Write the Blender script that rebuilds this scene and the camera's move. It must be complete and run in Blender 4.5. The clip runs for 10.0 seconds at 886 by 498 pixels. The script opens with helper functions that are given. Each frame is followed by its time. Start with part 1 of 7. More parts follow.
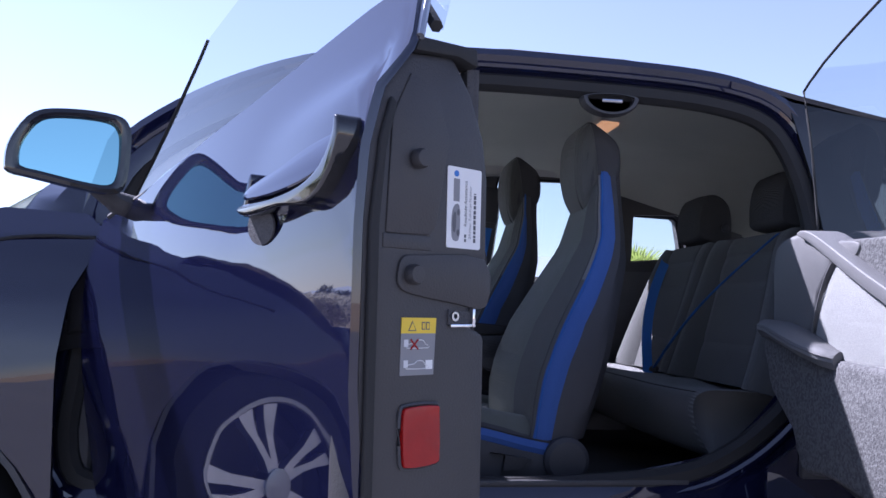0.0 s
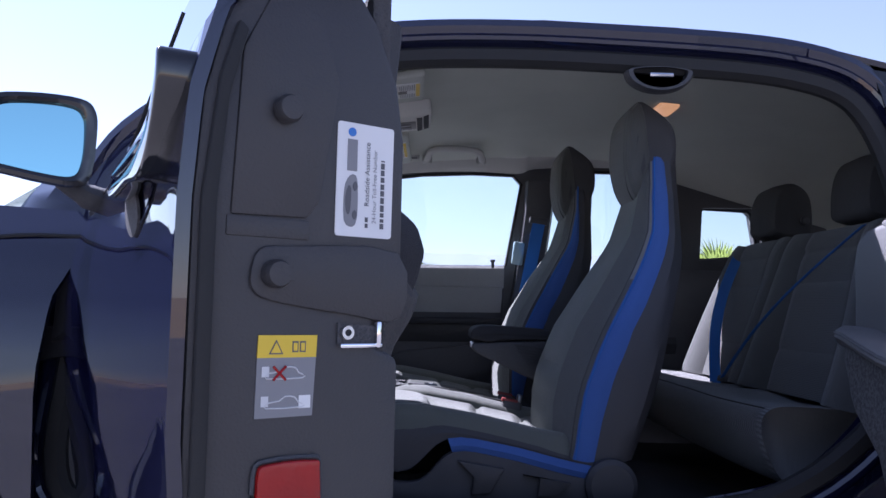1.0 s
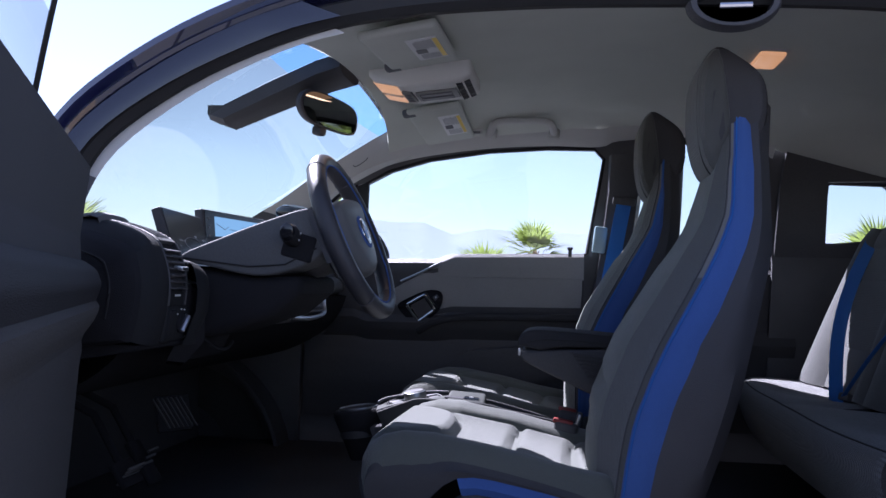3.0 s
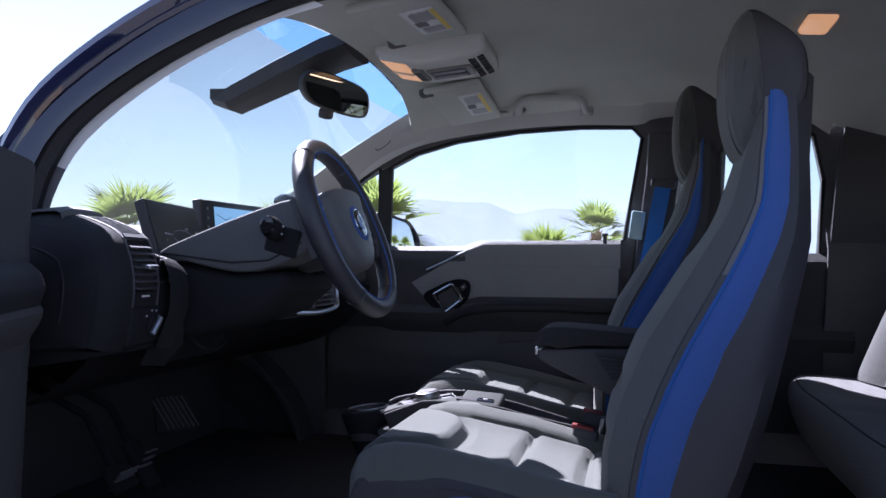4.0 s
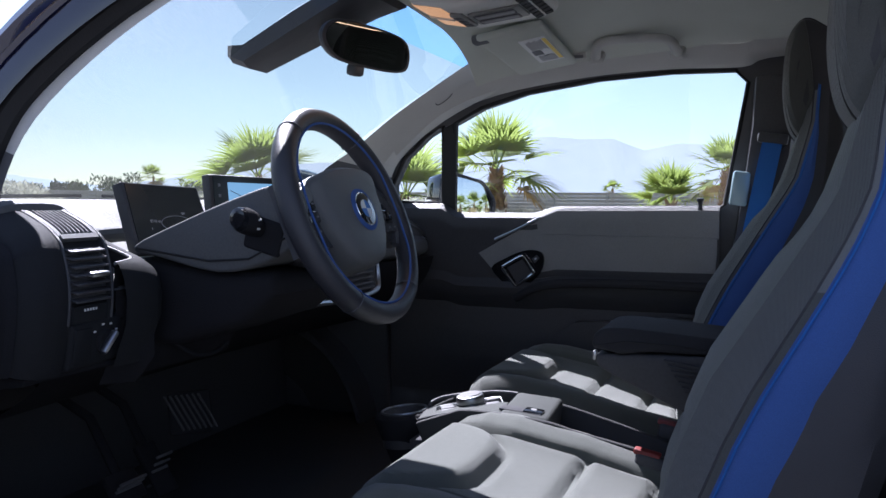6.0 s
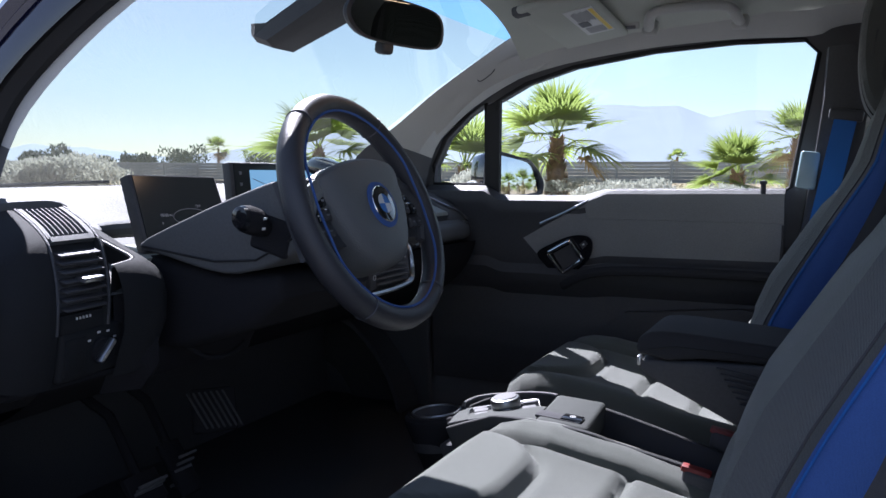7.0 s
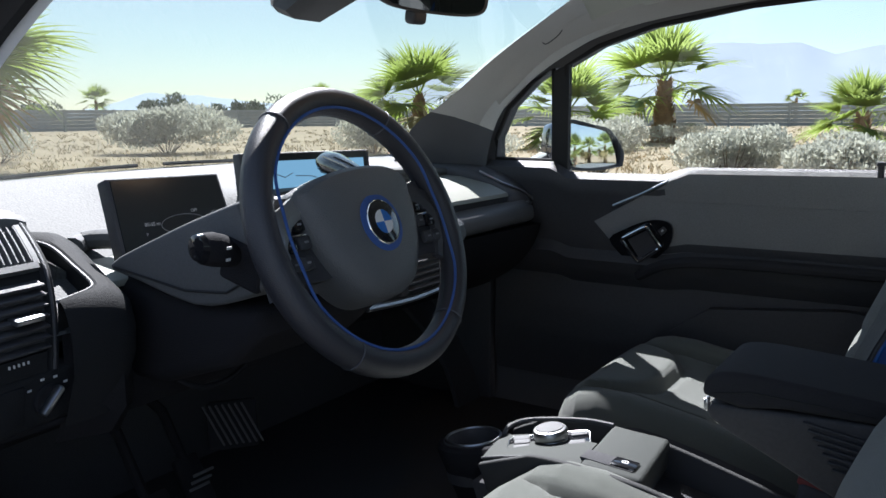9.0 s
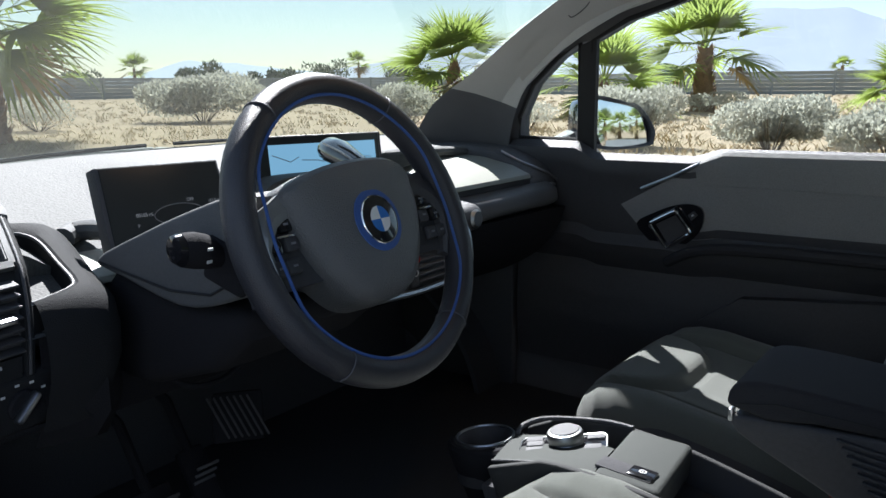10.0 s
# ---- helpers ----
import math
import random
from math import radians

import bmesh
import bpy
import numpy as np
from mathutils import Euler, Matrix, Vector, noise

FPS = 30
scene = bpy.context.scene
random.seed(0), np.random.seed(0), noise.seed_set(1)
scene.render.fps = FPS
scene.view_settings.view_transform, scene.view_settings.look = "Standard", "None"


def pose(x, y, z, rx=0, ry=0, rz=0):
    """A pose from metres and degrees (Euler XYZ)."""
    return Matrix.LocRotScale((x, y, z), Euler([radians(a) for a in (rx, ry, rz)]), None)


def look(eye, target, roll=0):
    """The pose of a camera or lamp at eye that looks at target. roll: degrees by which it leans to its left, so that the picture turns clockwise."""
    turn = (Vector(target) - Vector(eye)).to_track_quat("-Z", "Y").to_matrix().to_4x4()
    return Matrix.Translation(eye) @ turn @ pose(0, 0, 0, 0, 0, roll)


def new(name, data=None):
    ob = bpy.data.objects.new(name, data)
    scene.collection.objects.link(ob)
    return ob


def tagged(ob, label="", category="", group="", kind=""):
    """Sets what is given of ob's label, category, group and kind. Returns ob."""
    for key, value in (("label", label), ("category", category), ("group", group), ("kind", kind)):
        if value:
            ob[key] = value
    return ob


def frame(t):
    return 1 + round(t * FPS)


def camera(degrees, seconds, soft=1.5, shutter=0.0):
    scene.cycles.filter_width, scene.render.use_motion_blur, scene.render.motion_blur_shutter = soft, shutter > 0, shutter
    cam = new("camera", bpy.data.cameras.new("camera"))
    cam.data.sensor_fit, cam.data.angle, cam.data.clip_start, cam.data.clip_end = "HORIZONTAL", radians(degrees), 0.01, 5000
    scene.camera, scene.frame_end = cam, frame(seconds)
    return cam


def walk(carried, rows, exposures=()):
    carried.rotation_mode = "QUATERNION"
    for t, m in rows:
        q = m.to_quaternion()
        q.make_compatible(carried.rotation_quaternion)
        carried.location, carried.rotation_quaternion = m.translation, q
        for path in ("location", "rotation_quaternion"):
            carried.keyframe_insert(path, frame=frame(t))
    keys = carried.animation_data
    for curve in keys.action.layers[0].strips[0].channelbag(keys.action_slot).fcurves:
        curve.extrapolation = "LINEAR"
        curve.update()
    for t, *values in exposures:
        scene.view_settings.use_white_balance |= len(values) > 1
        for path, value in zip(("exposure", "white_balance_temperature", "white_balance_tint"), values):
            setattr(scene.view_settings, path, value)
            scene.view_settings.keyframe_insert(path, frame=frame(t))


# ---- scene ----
cam = camera(57.5, 10.0)
PATH = [
    (0, (-0.386, -2.517, 0.913), (-0.135, -0.439, 1.066), 1.3),
    (0.5, (-0.312, -2.417, 0.914), (-0.165, -0.328, 1.067), 1.3),
    (1, (-0.243, -2.322, 0.923), (-0.202, -0.227, 1.073), 1.2),
    (1.5, (-0.178, -2.220, 0.936), (-0.228, -0.126, 1.075), 1.3),
    (2, (-0.119, -2.133, 0.945), (-0.255, -0.041, 1.074), 1.2),
    (2.5, (-0.066, -2.045, 0.958), (-0.292, 0.039, 1.073), 1.2),
    (4, (0.078, -1.802, 1.003), (-0.400, 0.243, 1.041), 0.9),
    (4.5, (0.109, -1.728, 1.022), (-0.439, 0.299, 1.031), 0.7),
    (5, (0.135, -1.645, 1.045), (-0.490, 0.359, 1.016), 0.6),
    (5.5, (0.151, -1.558, 1.069), (-0.554, 0.419, 0.993), 0.5),
    (7, (0.160, -1.361, 1.122), (-0.760, 0.515, 0.920), 0.1),
    (7.5, (0.160, -1.296, 1.143), (-0.829, 0.543, 0.911), -0.1),
    (8, (0.160, -1.229, 1.164), (-0.887, 0.571, 0.892), -0.2),
    (8.5, (0.159, -1.170, 1.181), (-0.939, 0.593, 0.871), -0.4),
    (9, (0.154, -1.115, 1.196), (-0.988, 0.613, 0.854), -0.5),
    (9.5, (0.148, -1.072, 1.206), (-1.030, 0.625, 0.824), -0.6),
    (10, (0.142, -1.032, 1.217), (-1.066, 0.633, 0.796), -0.5),
]
EXPOSURES = [(0.0, 1.72, 5450, 29), (2.5, 1.76, 5500, 28), (4.0, 1.76, 5550, 26), (5.5, 1.71, 5600, 23), (8.0, 1.66, 5750, 17), (10.0, 1.67, 5950, 11)]
walk(cam, [(t, look(eye, target, roll)) for t, eye, target, roll in PATH], EXPOSURES)

# ---- light ----
SUN_EL, SUN_AZ = 46.0, 44.0          # height, and degrees from the car's nose towards its right side
world = bpy.data.worlds.new("world")
scene.world = world
world.use_nodes = True
wn = world.node_tree
sky = wn.nodes.new("ShaderNodeTexSky")
sky.sky_type, sky.sun_disc = "NISHITA", False
sky.sun_elevation = radians(SUN_EL)
sun_dir = Vector((-math.cos(radians(SUN_EL)) * math.cos(radians(SUN_AZ)),
                  math.cos(radians(SUN_EL)) * math.sin(radians(SUN_AZ)), math.sin(radians(SUN_EL))))
sky.sun_rotation = math.atan2(sun_dir.x, sun_dir.y)
sky.air_density, sky.dust_density, sky.ozone_density = 1.1, 0.12, 1.8
pale = wn.nodes.new("ShaderNodeHueSaturation")        # hazy desert air
pale.inputs["Saturation"].default_value = 0.70
wn.links.new(sky.outputs["Color"], pale.inputs["Color"])
wn.links.new(pale.outputs["Color"], wn.nodes["Background"].inputs["Color"])
wn.nodes["Background"].inputs["Strength"].default_value = 0.057
sun = new("sun", bpy.data.lights.new("sun", "SUN"))
sun.data.energy, sun.data.angle, sun.data.color = 4.6, radians(0.5), (1.0, 0.96, 0.9)
sun.matrix_world = look((0, 0, 0), -sun_dir)

# ---- materials ----
def material(name, colour, rough=0.5, metal=0.0, spec=0.5, coat=0.0, grain=0.0, grain_scale=200.0, bump=0.0, bump_scale=400.0,
             stain=0.0, stain_scale=6.0, colour2=None, rand=0.0, sheen=0.0, alpha=1.0, trans=0.0, emit=None, emit_strength=0.0, kind="noise", coords="Object"):
    m = bpy.data.materials.new(name)
    m.use_nodes = True
    nt = m.node_tree
    n, l = nt.nodes, nt.links
    b = n["Principled BSDF"]
    b.inputs["Roughness"].default_value = rough
    b.inputs["Metallic"].default_value = metal
    b.inputs["Specular IOR Level"].default_value = spec
    b.inputs["Coat Weight"].default_value = coat
    b.inputs["Coat Roughness"].default_value = 0.02
    b.inputs["Sheen Weight"].default_value = sheen
    b.inputs["Transmission Weight"].default_value = trans
    b.inputs["Alpha"].default_value = alpha
    b.inputs["Base Color"].default_value = (*colour, 1)
    if emit:
        b.inputs["Emission Color"].default_value = (*emit, 1)
        b.inputs["Emission Strength"].default_value = emit_strength
    tc = n.new("ShaderNodeTexCoord")
    last = None
    def mixin(fac_socket, other):
        nonlocal last
        mx = n.new("ShaderNodeMix")
        mx.data_type = "RGBA"
        l.new(fac_socket, mx.inputs[0])
        if last is None:
            mx.inputs[6].default_value = (*colour, 1)
        else:
            l.new(last, mx.inputs[6])
        mx.inputs[7].default_value = (*other, 1)
        last = mx.outputs[2]
    def noisy(scale, detail, amount, lo=0.35, hi=0.7):
        t = n.new("ShaderNodeTexNoise")
        t.inputs["Scale"].default_value, t.inputs["Detail"].default_value = scale, detail
        l.new(tc.outputs[coords], t.inputs["Vector"])
        r = n.new("ShaderNodeMapRange")
        r.inputs[1].default_value, r.inputs[2].default_value, r.inputs[4].default_value = lo, hi, amount
        l.new(t.outputs["Fac"], r.inputs[0])
        return r.outputs[0]
    dark = colour2 or tuple(c * 0.55 for c in colour)
    if stain:
        mixin(noisy(stain_scale, 5.0, stain), dark)
    if grain:
        mixin(noisy(grain_scale, 3.0, grain, 0.4, 0.62), dark)
    if rand:
        oi = n.new("ShaderNodeObjectInfo")
        r = n.new("ShaderNodeMapRange")
        r.inputs[4].default_value = rand
        l.new(oi.outputs["Random"], r.inputs[0])
        mixin(r.outputs[0], dark)
    if last is not None:
        l.new(last, b.inputs["Base Color"])
    if bump:
        if kind == "weave":
            t = n.new("ShaderNodeTexWave")
            t.inputs["Scale"].default_value, t.inputs["Distortion"].default_value = bump_scale, 3.0
            t.inputs["Detail"].default_value, t.inputs["Detail Scale"].default_value = 2.0, 2.0
            out = t.outputs["Fac"]
        elif kind == "cells":
            t = n.new("ShaderNodeTexVoronoi")
            t.inputs["Scale"].default_value = bump_scale
            out = t.outputs["Distance"]
        else:
            t = n.new("ShaderNodeTexNoise")
            t.inputs["Scale"].default_value, t.inputs["Detail"].default_value = bump_scale, 2.0
            out = t.outputs["Fac"]
        l.new(tc.outputs[coords], t.inputs["Vector"])
        bp = n.new("ShaderNodeBump")
        bp.inputs["Strength"].default_value, bp.inputs["Distance"].default_value = bump, 0.002
        l.new(out, bp.inputs["Height"])
        l.new(bp.outputs["Normal"], b.inputs["Normal"])
    return m


def glass(name, tint, rough=0.0, gloss=0.05):
    """Thin pane: clear with a tint, and a weak mirror on top."""
    m = bpy.data.materials.new(name)
    m.use_nodes = True
    n, l = m.node_tree.nodes, m.node_tree.links
    n.remove(n["Principled BSDF"])
    tr, gl, mx = n.new("ShaderNodeBsdfTransparent"), n.new("ShaderNodeBsdfGlossy"), n.new("ShaderNodeMixShader")
    lw, pw, ml = n.new("ShaderNodeLayerWeight"), n.new("ShaderNodeMath"), n.new("ShaderNodeMath")
    tr.inputs["Color"].default_value = (*tint, 1)
    gl.inputs["Roughness"].default_value = rough
    lw.inputs["Blend"].default_value = 0.5
    pw.operation, pw.inputs[1].default_value = "POWER", 4.0
    ml.operation, ml.inputs[1].default_value, ml.inputs[2].default_value = "MULTIPLY_ADD", 0.85, gloss
    l.new(lw.outputs["Facing"], pw.inputs[0])
    l.new(pw.outputs[0], ml.inputs[0])
    l.new(ml.outputs[0], mx.inputs[0])
    l.new(tr.outputs[0], mx.inputs[1])
    l.new(gl.outputs[0], mx.inputs[2])
    l.new(mx.outputs[0], n["Material Output"].inputs["Surface"])
    return m


M_PAINT = material("navy_paint", (0.006, 0.007, 0.024), rough=0.6, spec=0.0, coat=1.0, grain=0.5, grain_scale=1600, colour2=(0.009, 0.010, 0.036))
M_PAINT.node_tree.nodes["Principled BSDF"].inputs["Coat IOR"].default_value = 1.72
M_GLOSSBLACK = material("gloss_black", (0.012, 0.012, 0.014), rough=0.12, coat=0.6, stain=0.3, colour2=(0.014, 0.014, 0.016))
M_BLACK = material("black_plastic", (0.055, 0.055, 0.060), rough=0.5, bump=0.35, bump_scale=900, grain=0.3, colour2=(0.032, 0.032, 0.036), kind="cells")
M_DARK = material("dark_trim", (0.105, 0.106, 0.112), rough=0.6, bump=0.4, bump_scale=700, stain=0.4, colour2=(0.045, 0.045, 0.05), kind="cells")
M_EDGE = material("door_edge_plastic", (0.042, 0.040, 0.042), rough=0.5, bump=0.25, bump_scale=500, stain=0.4, stain_scale=9)
M_RUBBER = material("rubber_seal", (0.014, 0.014, 0.015), rough=0.7, bump=0.2, bump_scale=300, stain=0.3)
M_LINER = material("headliner_cloth", (0.60, 0.615, 0.55), rough=0.95, bump=0.35, bump_scale=900, grain=0.25, grain_scale=1200, stain=0.15)
M_PILLAR = material("pillar_trim", (0.56, 0.555, 0.53), rough=0.7, bump=0.25, bump_scale=900, grain=0.2, grain_scale=700, stain=0.15)
M_CLOTH = material("grey_seat_cloth", (0.118, 0.128, 0.110), rough=0.95, bump=0.5, bump_scale=260, grain=0.45, grain_scale=900, stain=0.2, sheen=0.3, kind="weave")
M_CARDCLOTH = material("card_cloth", (0.33, 0.33, 0.33), rough=0.95, bump=0.5, bump_scale=420, grain=0.5, grain_scale=700, stain=0.25, kind="weave")
# seat cloth darkened to carry the bolsters' shade; the headrest pad shares it
M_BOLSTER = material("shaded_bolster_cloth", (0.092, 0.096, 0.090), rough=0.95, bump=0.5, bump_scale=260, grain=0.45, grain_scale=900, stain=0.2, sheen=0.3, kind="weave")
M_SHOULDER = material("shoulder_cloth", (0.20, 0.205, 0.20), rough=0.95, bump=0.5, bump_scale=260, grain=0.35, grain_scale=900, stain=0.15, sheen=0.3, kind="weave")
M_CLOTHD = material("dark_seat_cloth", (0.075, 0.075, 0.080), rough=0.95, bump=0.5, bump_scale=260, grain=0.4, grain_scale=900, stain=0.2, kind="weave")
M_BLUE = material("blue_stripe_cloth", (0.062, 0.14, 0.42), rough=0.8, bump=0.5, bump_scale=300, grain=0.3, grain_scale=800, stain=0.15, kind="weave")
M_BELT = material("blue_belt_webbing", (0.03, 0.17, 0.55), rough=0.7, bump=0.5, bump_scale=500, grain=0.25, grain_scale=900, stain=0.2, kind="weave")
M_SHELL = material("seat_shell_plastic", (0.048, 0.048, 0.053), rough=0.6, bump=0.35, bump_scale=800, stain=0.4, kind="cells")
M_DASH = material("dash_soft_grey", (0.098, 0.101, 0.104), rough=0.68, bump=0.3, bump_scale=900, grain=0.3, grain_scale=500, stain=0.25, kind="cells")
M_DASHTOP = material("dash_top_kenaf", (0.105, 0.109, 0.104), rough=0.75, bump=0.8, bump_scale=260, grain=0.8, grain_scale=260, stain=0.3, colour2=(0.07, 0.07, 0.07))
M_RIM = material("black_rim_leather", (0.036, 0.036, 0.042), rough=0.38, bump=0.3, bump_scale=900, stain=0.3, kind="cells")
M_LEATHER = material("black_leather", (0.125, 0.128, 0.130), rough=0.42, bump=0.45, bump_scale=700, stain=0.3, kind="cells")
M_SILVER = material("satin_silver", (0.55, 0.56, 0.58), rough=0.32, metal=1.0, stain=0.2, stain_scale=30)
M_CHROME = material("chrome", (0.8, 0.81, 0.83), rough=0.08, metal=1.0, stain=0.1, stain_scale=40)
M_MIRROR = material("mirror_glass", (0.82, 0.86, 0.9), rough=0.01, metal=1.0)
M_FELT = material("door_kenaf_panel", (0.125, 0.125, 0.127), rough=0.95, bump=0.8, bump_scale=220, grain=0.9, grain_scale=190, colour2=(0.06, 0.06, 0.063))
M_LEATHERLITE = material("grey_leatherette", (0.125, 0.125, 0.128), rough=0.5, bump=0.3, bump_scale=700, stain=0.25, kind="cells")
M_CARPET = material("black_carpet", (0.085, 0.085, 0.090), rough=1.0, spec=0.2, bump=0.9, bump_scale=500, grain=0.5, grain_scale=500)
M_SCREEN = material("screen_glass", (0.026, 0.030, 0.032), rough=0.16, spec=0.6, stain=0.2)
M_DOORCLOTH = material("door_cloth", (0.36, 0.366, 0.36), rough=0.95, bump=0.5, bump_scale=420, grain=0.5, grain_scale=700, stain=0.2, kind="weave")
M_MIRRORBLUE = material("blue_mirror_glass", (0.36, 0.66, 0.68), rough=0.01, metal=1.0)
M_POD = material("vent_housing_plastic", (0.022, 0.023, 0.025), rough=0.75, spec=0.15, bump=0.35, bump_scale=800, stain=0.3, kind="cells")
M_LOWDASH = material("black_lower_plastic", (0.020, 0.020, 0.023), rough=0.8, spec=0.12, bump=0.4, bump_scale=700, stain=0.3, kind="cells")
M_REARCLOTH = material("rear_seat_cloth", (0.066, 0.069, 0.068), rough=0.95, bump=0.5, bump_scale=260, grain=0.45, grain_scale=900, stain=0.2, sheen=0.3, kind="weave")
M_KNOB = material("dull_silver", (0.34, 0.35, 0.35), rough=0.36, metal=1.0, stain=0.2, stain_scale=30)
M_SATIN = material("satin_grey_trim", (0.36, 0.37, 0.37), rough=0.38, metal=0.6, stain=0.15, stain_scale=30)
M_ALLOY = material("machined_alloy", (0.86, 0.86, 0.88), rough=0.42, metal=1.0, stain=0.15, stain_scale=30)
M_CONSOLE = material("pale_console_plastic", (0.68, 0.67, 0.63), rough=0.55, bump=0.2, bump_scale=900, stain=0.1)
M_BUTTON = material("grey_button_plastic", (0.22, 0.22, 0.21), rough=0.5, stain=0.15)
# door kenaf again, darkened for the shade on the front door's inner side
M_FELTSHADE = material("shaded_kenaf_panel", (0.062, 0.059, 0.057), rough=0.95, bump=0.8, bump_scale=420, grain=0.7, grain_scale=420, colour2=(0.045, 0.045, 0.048))
M_ARMREST = material("armrest_leather", (0.034, 0.034, 0.038), rough=0.7, spec=0.2, bump=0.35, bump_scale=700, stain=0.3, kind="cells")
M_SHELF = material("pale_satin_shelf", (0.31, 0.315, 0.27), rough=0.5, bump=0.15, bump_scale=600, grain=0.2, grain_scale=500, stain=0.15)
M_BOX = material("grained_grey_box", (0.042, 0.043, 0.044), rough=0.75, spec=0.25, bump=0.3, bump_scale=900, stain=0.2, kind="cells")
M_TOPPLATE = material("grained_grey_console_top", (0.055, 0.060, 0.056), rough=0.75, spec=0.25, bump=0.3, bump_scale=900, stain=0.2, kind="cells")
M_WHITE = material("label_white", (0.75, 0.75, 0.74), rough=0.6, stain=0.1)
M_YELLOW = material("label_yellow", (0.75, 0.52, 0.03), rough=0.5, stain=0.1)
M_LABELGREY = material("label_grey", (0.22, 0.22, 0.23), rough=0.5, stain=0.1)
M_INK = material("label_ink", (0.10, 0.10, 0.11), rough=0.6)
M_INKLITE = material("label_pale_ink", (0.6, 0.6, 0.6), rough=0.6)
M_RED = material("red_reflector", (0.34, 0.008, 0.006), rough=0.25, spec=0.3, coat=0.25, bump=0.25, bump_scale=160, stain=0.5, stain_scale=30, colour2=(0.2, 0.004, 0.004))
M_TYRE = material("tyre_rubber", (0.02, 0.02, 0.02), rough=0.8, bump=0.4, bump_scale=200, stain=0.4)
M_GLASS = glass("clear_glass", (0.84, 0.88, 0.87))
M_WSGLASS = glass("windscreen_glass", (0.555, 0.62, 0.575), gloss=0.13)
M_TINT = glass("tinted_band", (0.36, 0.60, 0.80))
M_AMBER = material("lamp_lens", (0.40, 0.33, 0.24), rough=0.4, emit=(1.0, 0.50, 0.2), emit_strength=0.16)

# ---- mesh tools ----
def part(name, bm, mat, parent=None, label="", smooth=True, auto=35.0):
    """Links a bmesh as one mesh object under a thing or a part."""
    bmesh.ops.remove_doubles(bm, verts=bm.verts, dist=1e-5)
    bmesh.ops.recalc_face_normals(bm, faces=bm.faces)
    me = bpy.data.meshes.new(name)
    if smooth:
        for f in bm.faces:
            f.smooth = True
        lim = radians(auto)
        for e in bm.edges:
            if len(e.link_faces) == 2 and e.calc_face_angle(0) > lim:
                e.smooth = False
    bm.to_mesh(me)
    bm.free()
    for m in mat if isinstance(mat, (list, tuple)) else [mat]:
        me.materials.append(m)
    ob = new(name, me)
    if parent:
        ob.parent = parent
    if label:
        ob["label"] = label
    return ob


def thing(name, label, category, group="", kind=""):
    return tagged(new(name), label, category, group, kind)


def rbox(size, m=None, bevel=0.01, seg=2, bm=None):
    """A box with rounded edges; size in metres, placed by the matrix m."""
    out = bm or bmesh.new()
    one = bmesh.new()
    bmesh.ops.create_cube(one, size=1, matrix=Matrix.Diagonal((*size, 1)))
    if bevel:
        bmesh.ops.bevel(one, geom=list(one.edges), offset=min(bevel, min(size) * 0.49), segments=seg, profile=0.5, affect="EDGES")
    join(out, one, m)
    return out


def join(bm, other, m=None):
    if m is not None:
        bmesh.ops.transform(other, matrix=m, verts=other.verts)
    idx = {v: bm.verts.new(v.co) for v in other.verts}
    for f in other.faces:
        try:
            nf = bm.faces.new([idx[v] for v in f.verts])
            nf.material_index = f.material_index
        except ValueError:
            pass
    other.free()
    return bm


def loft(rings, closed=True, cap=True, bm=None, loop=False):
    """Skin through rings of equally many points."""
    bm = bm or bmesh.new()
    rows = [[bm.verts.new(p) for p in r] for r in rings]
    n = len(rows[0])
    pairs = list(zip(rows, rows[1:])) + ([(rows[-1], rows[0])] if loop else [])
    for a, b in pairs:
        for i in range(n if closed else n - 1):
            j = (i + 1) % n
            try:
                bm.faces.new((a[i], a[j], b[j], b[i]))
            except ValueError:
                pass
    if cap and closed and not loop:
        bm.faces.new(rows[0][::-1])
        bm.faces.new(rows[-1])
    return bm


def sheet(fn, nu, nv, thick=0.0, bm=None):
    """A surface fn(u, v), u and v from 0 to 1, made thick by moving a copy along its normals."""
    bm = bm or bmesh.new()
    pts = [[Vector(fn(i / nu, j / nv)) for j in range(nv + 1)] for i in range(nu + 1)]
    if not thick:
        return loft(pts, closed=False, bm=bm)
    def nrm(i, j):
        a = pts[min(i + 1, nu)][j] - pts[max(i - 1, 0)][j]
        b = pts[i][min(j + 1, nv)] - pts[i][max(j - 1, 0)]
        return a.cross(b).normalized()
    back = [[pts[i][j] + nrm(i, j) * thick for j in range(nv + 1)] for i in range(nu + 1)]
    rings = [pts[i] + back[i][::-1] for i in range(nu + 1)]
    return loft(rings, bm=bm)


def smooth_path(pts, k=6, closed=False):
    """Catmull-Rom through points of any dimension."""
    p = [Vector(q) for q in pts]
    n, out = len(p), []
    for i in range(n if closed else n - 1):
        a, b, c, d = (p[(i + o) % n] if closed else p[min(max(i + o, 0), n - 1)] for o in (-1, 0, 1, 2))
        for s in range(k):
            t = s / k
            out.append(0.5 * (2 * b + (c - a) * t + (2 * a - 5 * b + 4 * c - d) * t * t + (3 * b - a - 3 * c + d) * t ** 3))
    if not closed:
        out.append(p[-1])
    return out


